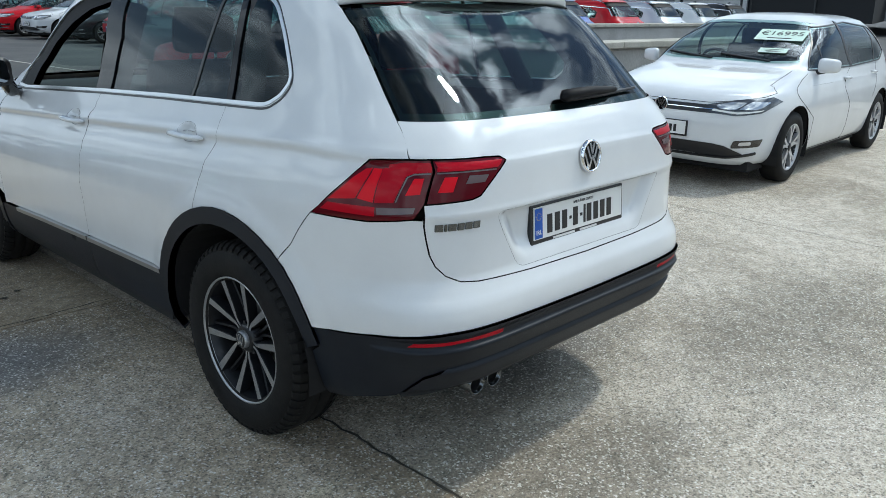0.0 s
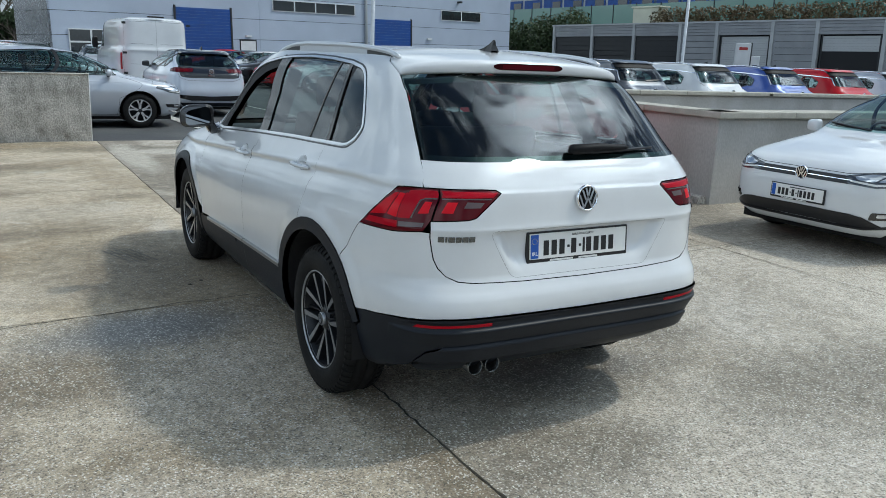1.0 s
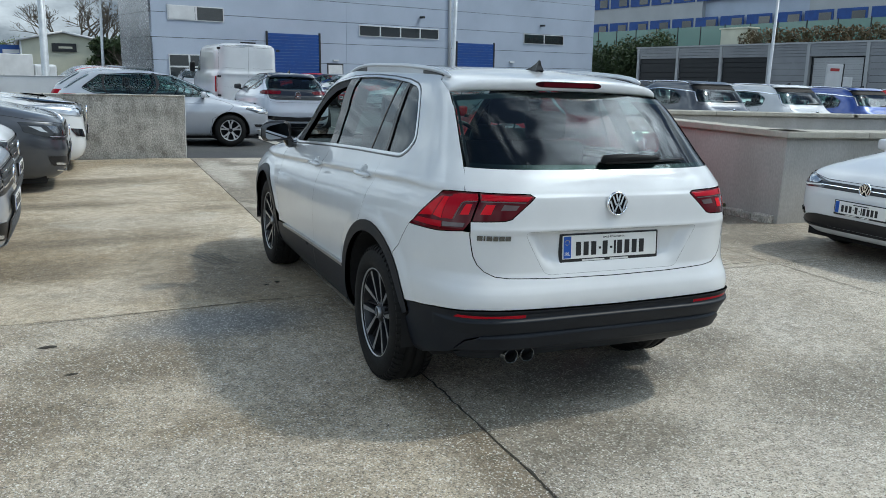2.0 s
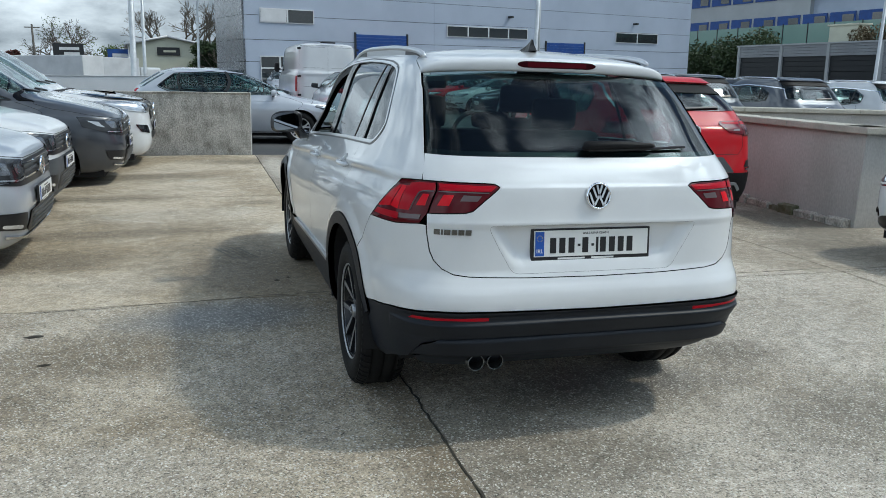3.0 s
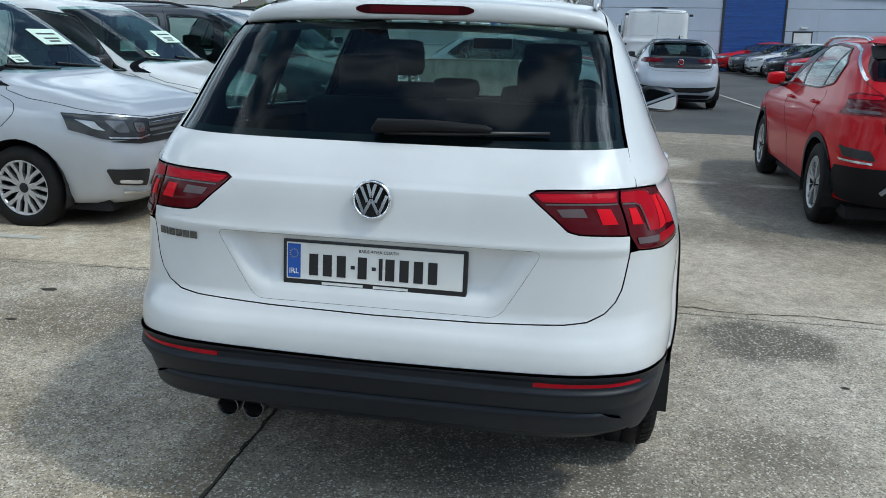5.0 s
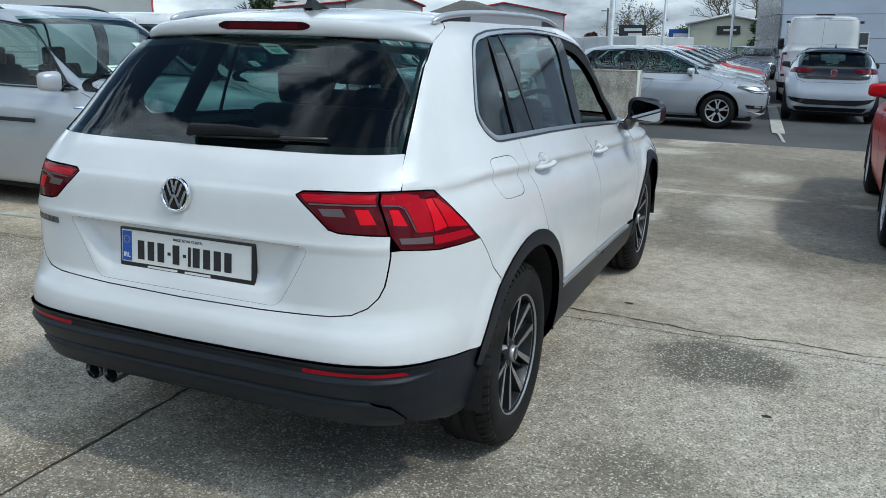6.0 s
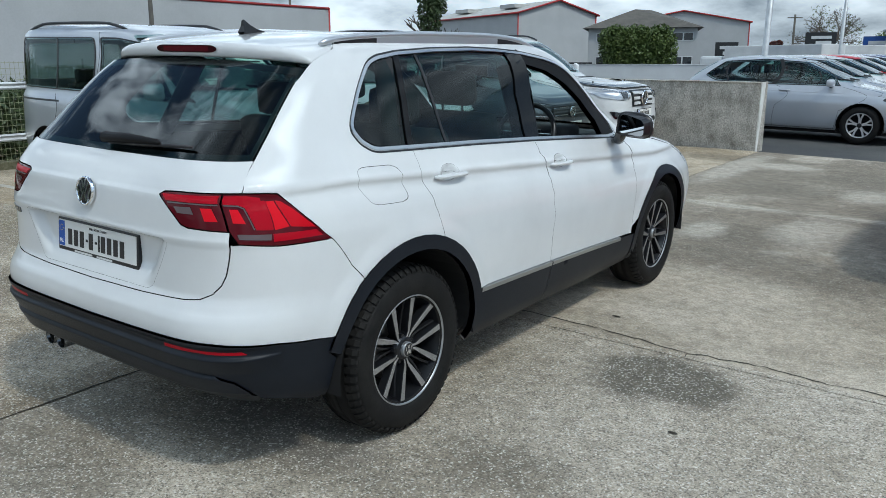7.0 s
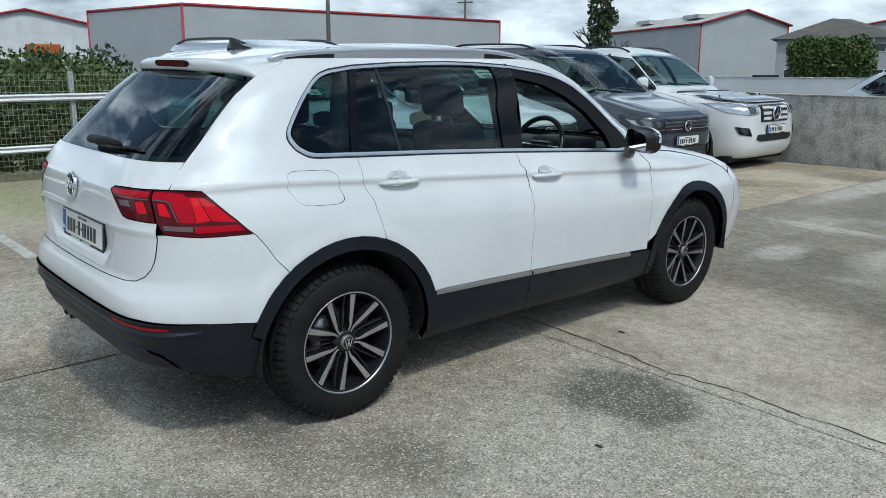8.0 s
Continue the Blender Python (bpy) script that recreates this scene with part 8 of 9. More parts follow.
def panel_van():
    L, W, H = 5.95, 0.98, 2.30
    sh = plain_shell(L, W, H, belt=1.45, z_hood=1.15, y_cowl=2.25, z_cowl=1.42, y_wt=1.35, y_rt=-2.90, y_rb=-2.95, z_rb=1.4, nose=0.12, tail=0.0, shear=0.0, roof_w=0.84, n=9.0)
    car, yf, yr = base_car("panel_van", "white high-roofed panel van with closed rear doors", sh, WHITE, L, W, H, 3.64, 1.0, 0.345, step=0.09)
    side_glass(car, sh, [(2.10, 1.45), (1.55, 2.02), (1.05, 2.08), (0.95, 1.42)], SATIN_BLACK)
    windscreen(car, sh, 1.48, H - 0.45, 5.16)
    seams(car, sh, rr(sh, (0.0, 0.55), (0.0, 1.4), (0.0, H - 0.12)), rr(sh, (0.84, 0.50), (0.86, 1.4), (0.80, H - 0.12), (0.4, H - 0.10), (0, H - 0.10)), rr(sh, (0.10, 1.55), (0.72, 1.55)), rr(sh, (0.10, 2.15), (0.70, 2.15)), rr(sh, (0.10, 1.0), (0.72, 1.0)), sd(sh, (0.85, 0.4), (0.85, 2.2)))
    rear_patch(car, "tail_lamp", sh, [(0.90, 0.85), (0.985, 0.85), (0.975, 1.30), (0.90, 1.30)], LAMP_RED, "tall red tail lamp", off=0.01)
    rear_band(car, "rear_bumper", sh, [(0, 0.42), (0.7, 0.42), (0.95, 0.42), (0.97, 0.56), (0.7, 0.56), (0, 0.56)], CLAD, "dark rear step", off=0.03)
    for x in (-0.86, 0.86):
        for z in (0.75, 1.3, 2.1):
            boxed("hinge", (x - 0.05, x + 0.05, -L / 2 - 0.012, -L / 2 + 0.04, z - 0.03, z + 0.03), SATIN_BLACK, car)
    boxed("door_handle", (0.03, 0.09, -L / 2 - 0.02, -L / 2 + 0.03, 1.02, 1.16), SATIN_BLACK, car, bevel=0.01)
    boxed("roof_lamp", (-0.22, 0.22, -2.92, -2.84, H - 0.03, H + 0.01), SATIN_BLACK, car, bevel=0.01)
    mirrors(car, W + 0.02, 1.75, 1.55, SATIN_BLACK, 0.17)
    strip("rub_strip", sh, sd(sh, (1.0, 0.75), (-1.2, 0.75)), 0.10, CLAD, car, off=0.015)
    strip("rub_strip", sh, sd(sh, (1.0, 0.75), (-1.2, 0.75)), 0.10, CLAD, car, off=0.015, mirror=True)
    return finish(car, False)


# ---- walls, fence and posts ----
WALL_CONC = varied("rough cast concrete", (0.50, 0.475, 0.43), (0.20, 0.185, 0.155), rough=0.9, scale=4.5, fine=48, bump=0.8, bump_size=0.012, stretch=(1, 1, 0.75), low=0.42, high=0.74, grain=0.40)
RENDER = varied("painted render", (0.50, 0.49, 0.47), (0.40, 0.385, 0.36), rough=0.85, scale=1.6, fine=50, bump=0.25, bump_size=0.004, stretch=(1, 1, 0.5), grain=0.28)
COPING = varied("coping concrete", (0.50, 0.48, 0.42), (0.36, 0.34, 0.29), rough=0.85, scale=3, fine=60, bump=0.3)
WHITE_WALL = varied("white painted wall", (0.70, 0.71, 0.72), (0.58, 0.59, 0.60), rough=0.8, scale=1.0, fine=30, bump=0.2, grain=0.08)
GALV = varied("galvanised steel", (0.62, 0.64, 0.65), (0.50, 0.52, 0.54), rough=0.5, scale=4, fine=60, bump=0.05, metal=0.6)
WIRE = material("green fence wire", (0.30, 0.32, 0.20), 0.5, 0.2)
LIT_END = varied("white of the lit wall end", (0.78, 0.78, 0.76), (0.62, 0.61, 0.58), rough=0.7, scale=4, fine=60, bump=0.1)
MOSS = varied("mossy concrete edge", (0.10, 0.10, 0.05), (0.20, 0.19, 0.14), rough=0.95, scale=14, fine=80, bump=0.4)


def wall_run(name, label, pts, h, t, mat, cope=None, zf=None, drop=0.25):
    """A wall of thickness t along a line of points on the ground, upright, with a worn top edge."""
    root = thing(name, label, "wall", kind="structure")
    zf = zf or gz
    for (x0, y0), (x1, y1) in zip(pts, pts[1:]):
        d = Vector((x1 - x0, y1 - y0))
        L, ang = d.length, math.degrees(math.atan2(d.y, d.x))
        bm = bmesh.new()
        n = max(2, int(L / 0.25))
        rows = [(-drop, 0), (h - 0.03, 0), (h, 0.02), (h, t - 0.02), (h - 0.03, t), (-drop, t)]
        vs = []
        for i in range(n + 1):
            x = L * i / n
            vs.append([bm.verts.new((x, q + (0.006 * noise.noise((x * 3, z * 3, ang)) if 0 < k < 5 else 0), z + (0.008 * noise.noise((x * 4, q * 9, 1)) if 0 < k < 5 else 0))) for k, (z, q) in enumerate(rows)])
        for i in range(n):
            for k in range(5):
                bm.faces.new((vs[i][k], vs[i + 1][k], vs[i + 1][k + 1], vs[i][k + 1]))
        bm.faces.new(vs[0][:])
        bm.faces.new(vs[-1][::-1])
        m = pose(x0, y0, zf(x0, y0), 0, 0, ang) @ Matrix.Rotation(math.atan2(zf(x0, y0) - zf(x1, y1), L), 4, "Y")
        p = part("wall_face", bm, mat, root)
        p.matrix_basis = m
        if cope:
            over, th, k = cope
            bays = max(1, round(L / 1.2))
            for i in range(bays):
                bm = bmesh.new()
                box(bm, L * i / bays + 0.004 - (over if i == 0 else 0), L * (i + 1) / bays - 0.004 + (over if i == bays - 1 else 0), -over, t + over, h, h + th, 0.012)
                part("coping_stone", bm, k, root).matrix_basis = m
    return root


wall_run("wall_1", "rough weathered concrete parapet wall with a lit end", [(-0.65, 10.68), (-3.6, 11.02), (-9.0, 11.7)], 1.06, -0.30, WALL_CONC)
wall_run("wall_2", "pale rendered ramp wall with concrete copings", [(5.18, 8.9), (5.18, 3.12), (12.5, 3.02)], 0.99, 0.26, RENDER, (0.07, 0.075, COPING), zf=lambda x, y: 0.0)
wall_run("wall_3", "far ramp wall with pale copings", [(5.3, 8.75), (13.0, 8.75), (30.0, 8.75)], 0.97, 0.26, RENDER, (0.07, 0.075, COPING), zf=lambda x, y: 0.0)
wall_run("wall_4", "long white parapet beyond the parked cars", [(-2.4, 19.0), (-9.0, 18.2), (-24.0, 16.0)], 1.22, -0.3, WHITE_WALL)
wall_run("wall_5", "low white wall past the yard", [(-3.2, 26.5), (-9.0, 26.0)], 1.10, -0.3, WHITE_WALL)
# white plate on the end: its sunlit brightness is put into the colour
boxed("wall_end", (-0.655, -0.640, 10.69, 10.99, -0.05, 1.035), LIT_END, None, "", 0.003)
tagged(bpy.data.objects["wall_end"], "white end of the concrete parapet, its sunlit tone in the colour", "wall", kind="structure")
kerb = thing("kerb", "broken mossy concrete blocks along the ramp wall", "kerb", kind="structure")
rk = random.Random(12)
y = 3.16
while y < 8.6:
    d = rk.uniform(0.18, 0.42)
    bm = bmesh.new()
    g = box(bm, 5.17 - rk.uniform(0.05, 0.11), 5.178, y, y + d - 0.02, -0.03, rk.uniform(0.04, 0.10), 0.012, segments=1)
    for v in bm.verts:
        v.co += Vector((rk.uniform(-0.006, 0.003), rk.uniform(-0.008, 0.008), rk.uniform(-0.008, 0.008)))
    part("kerb_stone", bm, MOSS if rk.random() < 0.5 else WALL_CONC, kerb)
    y += d


def mesh_fence(x, y0, y1, h=1.42):
    f = thing("fence", "green mesh fence with galvanised guard rails", "fence", kind="structure")
    z0 = gz(x, (y0 + y1) / 2)
    for i, y in enumerate(np.arange(y0, y1 + 0.1, 2.4)):
        boxed("post", (x - 0.09, x - 0.03, y - 0.03, y + 0.03, z0 - 0.1, z0 + h + 0.02), GALV, f, "square steel post", 0.004)
    for z in (0.42, 1.10):
        P, F = [], []
        prof = [(0.0, 0.05), (0.018, 0.048), (0.030, 0.028), (0.012, 0.0), (0.030, -0.028), (0.018, -0.048), (0.0, -0.05)]
        for j, y in enumerate((y0, y1)):
            P += [(x + a, y, z0 + z + b) for a, b in prof] + [(x + a - 0.006, y, z0 + z + b) for a, b in prof]
        for k in range(6):
            F += [(k, k + 1, 14 + k + 1, 14 + k), (7 + k, 21 + k, 21 + k + 1, 7 + k + 1)]
        solid("guard_rail", P, F, GALV, f, "long galvanised guard rail", smooth=False)
    V, F = [], []
    def bar(a, b, r):
        d = (b - a).normalized()
        s = d.cross(Vector((1, 0, 0))).normalized() * r
        t = Vector((1, 0, 0)) * r
        k = len(V)
        for c in (a, b):
            V.extend([c + s, c + t, c - s, c - t])
        F.extend([(k + i, k + (i + 1) % 4, k + 4 + (i + 1) % 4, k + 4 + i) for i in range(4)])
    for y in np.arange(y0, y1, 0.06):
        bar(Vector((x - 0.02, y, z0)), Vector((x - 0.02, y, z0 + h)), 0.0026)
    for z in np.arange(0.05, h + 0.01, 0.075):
        bar(Vector((x - 0.02, y0, z0 + z)), Vector((x - 0.02, y1, z0 + z)), 0.0026)
    tagged(solid("mesh", V, F, WIRE, f, "green wire mesh", smooth=False), kind="stuff")
    boxed("fence_kerb", (x - 0.14, x + 0.02, y0, y1, z0 - 0.1, z0 + 0.10), MOSS, f, "mossy concrete kerb", 0.01)
    return f


mesh_fence(-8.25, -5.5, 9.5)


def lamp_post(x, y, h, r=0.07, m=None, label="tall galvanised lamp post"):
    t = thing("lamp_post", label, "lamp post", group="lamp posts")
    z = gz(x, y)
    tube("pole", [(x, y, z - 0.1), (x, y, z + 1.0), (x, y, z + 1.05), (x, y, z + h)], [r * 1.25, r * 1.25, r, r * 0.7], GALV, t, sides=12)
    tube("arm", [(x, y, z + h - 0.05), (x + 0.5, y, z + h + 0.1), (x + 1.1, y, z + h + 0.12)], 0.03, GALV, t)
    boxed("lantern", (x + 1.0, x + 1.6, y - 0.12, y + 0.12, z + h + 0.06, z + h + 0.18), GALV, t, bevel=0.03)
    return t


for x, y, h in ((-3.17, 20.4, 9.0), (-3.6, 33.0, 8.0), (-1.4, 40.0, 8.0), (9.6, 22.4, 9.0), (23.0, 21.2, 8.0), (0.3, 48.0, 8.0)):
    lamp_post(x, y, h, 0.085 if y < 21 else 0.07)

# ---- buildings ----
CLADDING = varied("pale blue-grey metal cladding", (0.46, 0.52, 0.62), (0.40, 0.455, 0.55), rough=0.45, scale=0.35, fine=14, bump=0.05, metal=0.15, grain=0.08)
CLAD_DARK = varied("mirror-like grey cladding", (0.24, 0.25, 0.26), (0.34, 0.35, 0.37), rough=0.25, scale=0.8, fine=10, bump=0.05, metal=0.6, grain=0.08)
ROLLER_BLUE = varied("blue roller shutter", (0.012, 0.075, 0.30), (0.010, 0.055, 0.23), rough=0.5, scale=2, fine=30, bump=0.1)
WINDOW_DARK = material("dark window glass", (0.02, 0.026, 0.03), 0.05, coat=1.0)
FRAME_WHITE = varied("white window frame", (0.72, 0.73, 0.74), (0.62, 0.63, 0.64), rough=0.5, scale=3, fine=40, bump=0.05)
SHED_GREY = varied("grey profiled cladding", (0.45, 0.465, 0.475), (0.40, 0.41, 0.42), rough=0.55, scale=0.4, fine=12, bump=0.05, grain=0.08)
GARAGE_GREY = varied("mid grey metal boards", (0.31, 0.32, 0.335), (0.25, 0.26, 0.275), rough=0.5, scale=0.6, fine=14, bump=0.05, metal=0.2, grain=0.08)
DARK_VOID = material("dark interior", (0.012, 0.013, 0.015), 0.8)
RED_TRIM = varied("red metal trim", (0.42, 0.03, 0.03), (0.34, 0.03, 0.03), rough=0.5, scale=3, fine=30, bump=0.05)
ROOF_PALE = varied("pale sheet roof", (0.50, 0.50, 0.48), (0.40, 0.40, 0.385), rough=0.7, scale=0.6, fine=10, bump=0.1, grain=0.08)
SLATE = varied("brown-grey slates", (0.085, 0.080, 0.072), (0.130, 0.120, 0.105), rough=0.8, scale=1.5, fine=18, bump=0.3)
CREAM = varied("cream painted wall", (0.60, 0.60, 0.48), (0.52, 0.52, 0.42), rough=0.8, scale=0.7, fine=18, bump=0.1, grain=0.08)
GREEN_GLASS = material("green glass fence", (0.10, 0.22, 0.18), 0.15, coat=1.0)
SIGN_DARK = material("dark sign board", (0.02, 0.022, 0.025), 0.5)


def window(parent, x0, x1, z0, z1, panes=1, y=0.0, frame=0.05):
    """A framed window in a wall whose face is the plane y, outside towards -y."""
    w = boxed("window", (x0, x1, y - 0.05, y + 0.02, z0, z1), FRAME_WHITE, parent, "white framed window with dark panes")
    n = panes
    for i in range(n):
        a, b = x0 + (x1 - x0) * i / n, x0 + (x1 - x0) * (i + 1) / n
        boxed("pane", (a + frame, b - frame, y - 0.06, y - 0.04, z0 + frame, z1 - frame), WINDOW_DARK, w)
    return w


def shutter(parent, x0, x1, z0, z1, mat, open_to=None, y=0.0):
    s = new("roller_shutter")
    s.parent = parent
    tagged(s, "roller shutter door")
    z = z0 if open_to is None else open_to
    k = int((z1 - z) / 0.16)
    for i in range(k):
        boxed("shutter_slat", (x0, x1, y - 0.030 - 0.006 * (i % 2), y + 0.01, z + (z1 - z) * i / k + 0.006, z + (z1 - z) * (i + 1) / k), mat, s)
    if open_to is not None:
        # flat near-black panel: the shade inside the doorway is put into its colour
        boxed("opening", (x0, x1, y - 0.012, y + 0.02, z0, z), DARK_VOID, s, "dark doorway")
    for a, b in ((x0 - 0.10, x0), (x1, x1 + 0.10)):
        boxed("shutter_guide", (a, b, y - 0.06, y + 0.02, z0, z1 + 0.1), SIGN_DARK, s)
    return s


def service_building():
    """The long pale workshop block, its front along local x, facing -y."""
    b = thing("workshop_building", "pale blue-grey metal-clad workshop with blue roller shutters", "building", LEVEL @ pose(-13.21, 34.77, -0.25, 0, 0, 16))
    z, H, x0, x1 = 0.25, 9.0, 14.6, 47.5
    boxed("core", (x0 + 0.1, x1 - 0.1, 0.1, 4.28, 0, H), DARK_VOID, b)
    boards = [0.0, 1.35, 2.45, 3.55, 4.75, 5.85, 6.95, 8.0, H]
    for i in range(len(boards) - 1):
        for a, c in ((x0, 25.9), (25.9, 33.6), (33.6, x1)):
            boxed("cladding_board", (a + 0.006, c - 0.006, 0.0, 0.12, boards[i] + 0.012, boards[i + 1] - 0.012), CLADDING, b)
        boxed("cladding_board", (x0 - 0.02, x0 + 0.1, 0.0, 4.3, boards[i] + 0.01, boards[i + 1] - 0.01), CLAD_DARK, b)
    boxed("roof", (x0 - 0.2, x1 + 0.2, -0.15, 4.5, H, H + 0.25), SHED_GREY, b)
    shutter(b, 20.9, 24.05, 0, 3.73 + z, ROLLER_BLUE)
    shutter(b, 34.25, 37.4, 0, 3.66 + z, ROLLER_BLUE)
    window(b, 26.75, 32.7, 3.78 + z, 4.42 + z, 4)
    window(b, 40.2, 44.2, 3.80 + z, 4.48 + z, 2)
    w = window(b, 15.5, 18.45, 4.14 + z, 4.86 + z, 2)
    boxed("blind", (15.55, 16.9, -0.075, -0.06, 4.19 + z, 4.81 + z), WHITE_WALL, w, "white window blind")
    w = window(b, 15.45, 18.6, 0.9, 2.5 + z, 3)
    boxed("transom", (15.45, 18.6, -0.07, -0.04, 1.85 + z, 1.93 + z), FRAME_WHITE, w)
    boxed("side_door", (24.65, 25.58, -0.03, 0.02, 0, 2.12 + z), FRAME_WHITE, b, "pale steel side door")
    boxed("door_frame", (24.58, 25.65, -0.015, 0.015, 0, 2.2 + z), SIGN_DARK, b)
    boxed("wall_lamp", (24.95, 25.3, -0.12, 0.0, 2.34 + z, 2.42 + z), FRAME_WHITE, b)
    boxed("wall_lamp", (38.9, 39.3, -0.12, 0.0, 2.5 + z, 2.6 + z), FRAME_WHITE, b)
    for x in (31.2, 41.8):
        boxed("camera_bracket", (x, x + 0.16, -0.35, 0.0, 5.0 + z, 5.12 + z), SIGN_DARK, b)
    tube("downpipe", [(33.55, -0.08, 0), (33.55, -0.08, H)], 0.09, SHED_GREY, b)
    return b


service_building()


def garage_row():
    """The low grey garage block, front along local x, facing -y."""
    b = thing("garage_building", "low grey board-clad garage block with shutter doors", "building", LEVEL @ pose(52.0, 5.87, -0.3, 0, 0, -80))
    z = 0.3
    x0, x1, eave, fascia = -51.5, -8.0, 4.15 + z, 3.25 + z
    boxed("core", (x0 + 0.1, x1, 0.35, 6.0, 0, eave - 0.2), DARK_VOID, b)
    for i in range(4):
        h = (eave - fascia) / 4
        boxed("fascia_board", (x0, x1, 0.0, 0.3, fascia + h * i + 0.01, fascia + h * (i + 1) - 0.01), GARAGE_GREY, b)
    boxed("roof_edge", (x0 - 0.1, x1, -0.08, 6.2, eave, eave + 0.12), SHED_GREY, b)
    x, i = x0, 0
    while x < x1 - 4.6:
        boxed("pier", (x, x + 0.25, -0.05, 0.3, 0, eave), SHED_GREY, b)
        kind = ("dark", "dark", "dark", "board", "shut", "board", "open", "board", "shut", "open")[i % 10]
        w = 4.4 if kind != "board" else 3.2
        if kind == "dark":
            for k in range(9):
                boxed("louvre", (x + 0.25, x + w, 0.12, 0.3, fascia * k / 9 + 0.03, fascia * (k + 1) / 9), GARAGE_GREY if k < 1 else SIGN_DARK, b)
        elif kind == "board":
            for k in range(8):
                boxed("wall_board", (x + 0.25, x + w, 0.02, 0.3, fascia * k / 8 + 0.012, fascia * (k + 1) / 8 - 0.012), GARAGE_GREY, b)
        else:
            shutter(b, x + 0.5, x + w - 0.2, 0, fascia - 0.1, SHED_GREY, None if kind == "shut" else fascia - 1.1, y=0.2)
        x += w
        i += 1
    return b


garage_row()


def office_block():
    b = thing("office_building", "grey-blue office block with blue windows and a green glass fence", "building", LEVEL @ pose(52.0, 5.87, -0.3, 0, 0, -80))
    boxed("terrace", (-75, -5, 6.5, 30.0, 0, 4.3), GARAGE_GREY, b, "grey terrace wall")
    for i in range(24):
        x = -78 + i * 3.0
        boxed("fence_panel", (x, x + 2.92, 15.0, 15.05, 4.3, 7.2), GREEN_GLASS, b, "green glass fence panel")
        boxed("fence_post", (x - 0.05, x + 0.03, 14.95, 15.0, 4.3, 7.3), SIGN_DARK, b)
    for i, (x0, x1, mat) in enumerate(((-95, -66, SHED_GREY), (-66, -52, CLADDING), (-52, -5, SHED_GREY))):
        boxed("wall_block", (x0, x1, 26.0 + (i % 2) * 0.6, 40.0, 0, 18.0), mat, b)
    for z in (7.6, 11.0):
        for k in range(22):
            x = -92 + k * 3.6
            win = boxed("window", (x, x + 3.2, 25.9, 26.02, z, z + 1.5), ROLLER_BLUE, b, "blue strip window")
            boxed("pane", (x + 1.6, x + 3.0, 25.86, 25.92, z + 0.2, z + 1.2), WINDOW_DARK, win)
    return b


office_block()
cab = thing("utility_cabinet", "pale green utility cabinet on the terrace", "cabinet", LEVEL @ pose(52.0, 5.87, -0.3, 0, 0, -80))
boxed("body", (-49.0, -46.2, 8.0, 9.5, 4.3, 6.3), CREAM, cab, bevel=0.05)
boxed("lid", (-49.15, -46.05, 7.9, 9.6, 6.3, 6.45), CREAM, cab, bevel=0.03)

tower = thing("charging_tower", "white charging tower with a red stripe", "charger", pose(31.5, 25.2, 0, 0, 0, -45) @ Matrix.Diagonal((0.62, 0.62, 0.86, 1)))
boxed("cabinet", (-0.9, 0.25, -0.4, 0.4, 0, 3.2), WHITE_WALL, tower, bevel=0.05)
boxed("screen_unit", (0.35, 1.0, -0.4, 0.4, 0, 2.5), WHITE_WALL, tower, bevel=0.05)
boxed("upright", (0.25, 0.35, -0.3, 0.3, 0, 3.25), SIGN_DARK, tower)
boxed("label_bar", (-0.65, 0.0, -0.42, -0.40, 2.82, 2.98), RED_TRIM, tower)
boxed("screen", (0.5, 0.85, -0.42, -0.40, 1.7, 2.0), SIGN_DARK, tower)


def warehouse(name, label, m, w, d, eave, ridge, mat, trim=None, ribs=0, along="x"):
    """A portal-frame shed; its gable of width w is in local x, facing -y."""
    b = thing(name, label, "building", m)
    P = [(0, 0, 0), (w, 0, 0), (w, 0, eave), (w / 2, 0, ridge), (0, 0, eave), (0, d, 0), (w, d, 0), (w, d, eave), (w / 2, d, ridge), (0, d, eave)]
    solid("wall", P, [(0, 1, 2, 3, 4), (6, 5, 9, 8, 7), (1, 6, 7, 2), (5, 0, 4, 9)], mat, b, smooth=False)
    o = 0.25
    R = [(-o, -o, eave - 0.04), (w / 2, -o, ridge + 0.05), (w + o, -o, eave - 0.04), (-o, d + o, eave - 0.04), (w / 2, d + o, ridge + 0.05), (w + o, d + o, eave - 0.04)]
    roof = solid("roof", R + [(x, y, z + 0.12) for x, y, z in R], [(6, 7, 10, 9), (7, 8, 11, 10), (0, 3, 4, 1), (1, 4, 5, 2), (0, 1, 7, 6), (1, 2, 8, 7), (3, 9, 10, 4), (4, 10, 11, 5), (0, 6, 9, 3), (2, 5, 11, 8)], ROOF_PALE, b, smooth=False)
    if trim:
        for a, c in (((-o, -o, eave), (w / 2, -o, ridge + 0.1)), ((w / 2, -o, ridge + 0.1), (w + o, -o, eave)), ((-o, -o, eave), (-o, d, eave)), ((w + o, -o, eave), (w + o, d, eave))):
            tube("verge_trim", [a, c], 0.10, trim, b, sides=6)
        for x in (0.0, w):
            tube("corner_trim", [(x, -0.02, 0), (x, -0.02, eave)], 0.07, trim, b, sides=6)
    for i in range(ribs):
        boxed("roof_light", (w * 0.15, w * 0.35, d * (i + 0.3) / ribs, d * (i + 0.6) / ribs, eave + (ridge - eave) * 0.5 + 0.10, eave + (ridge - eave) * 0.5 + 0.5), ROOF_PALE, roof)
    return b


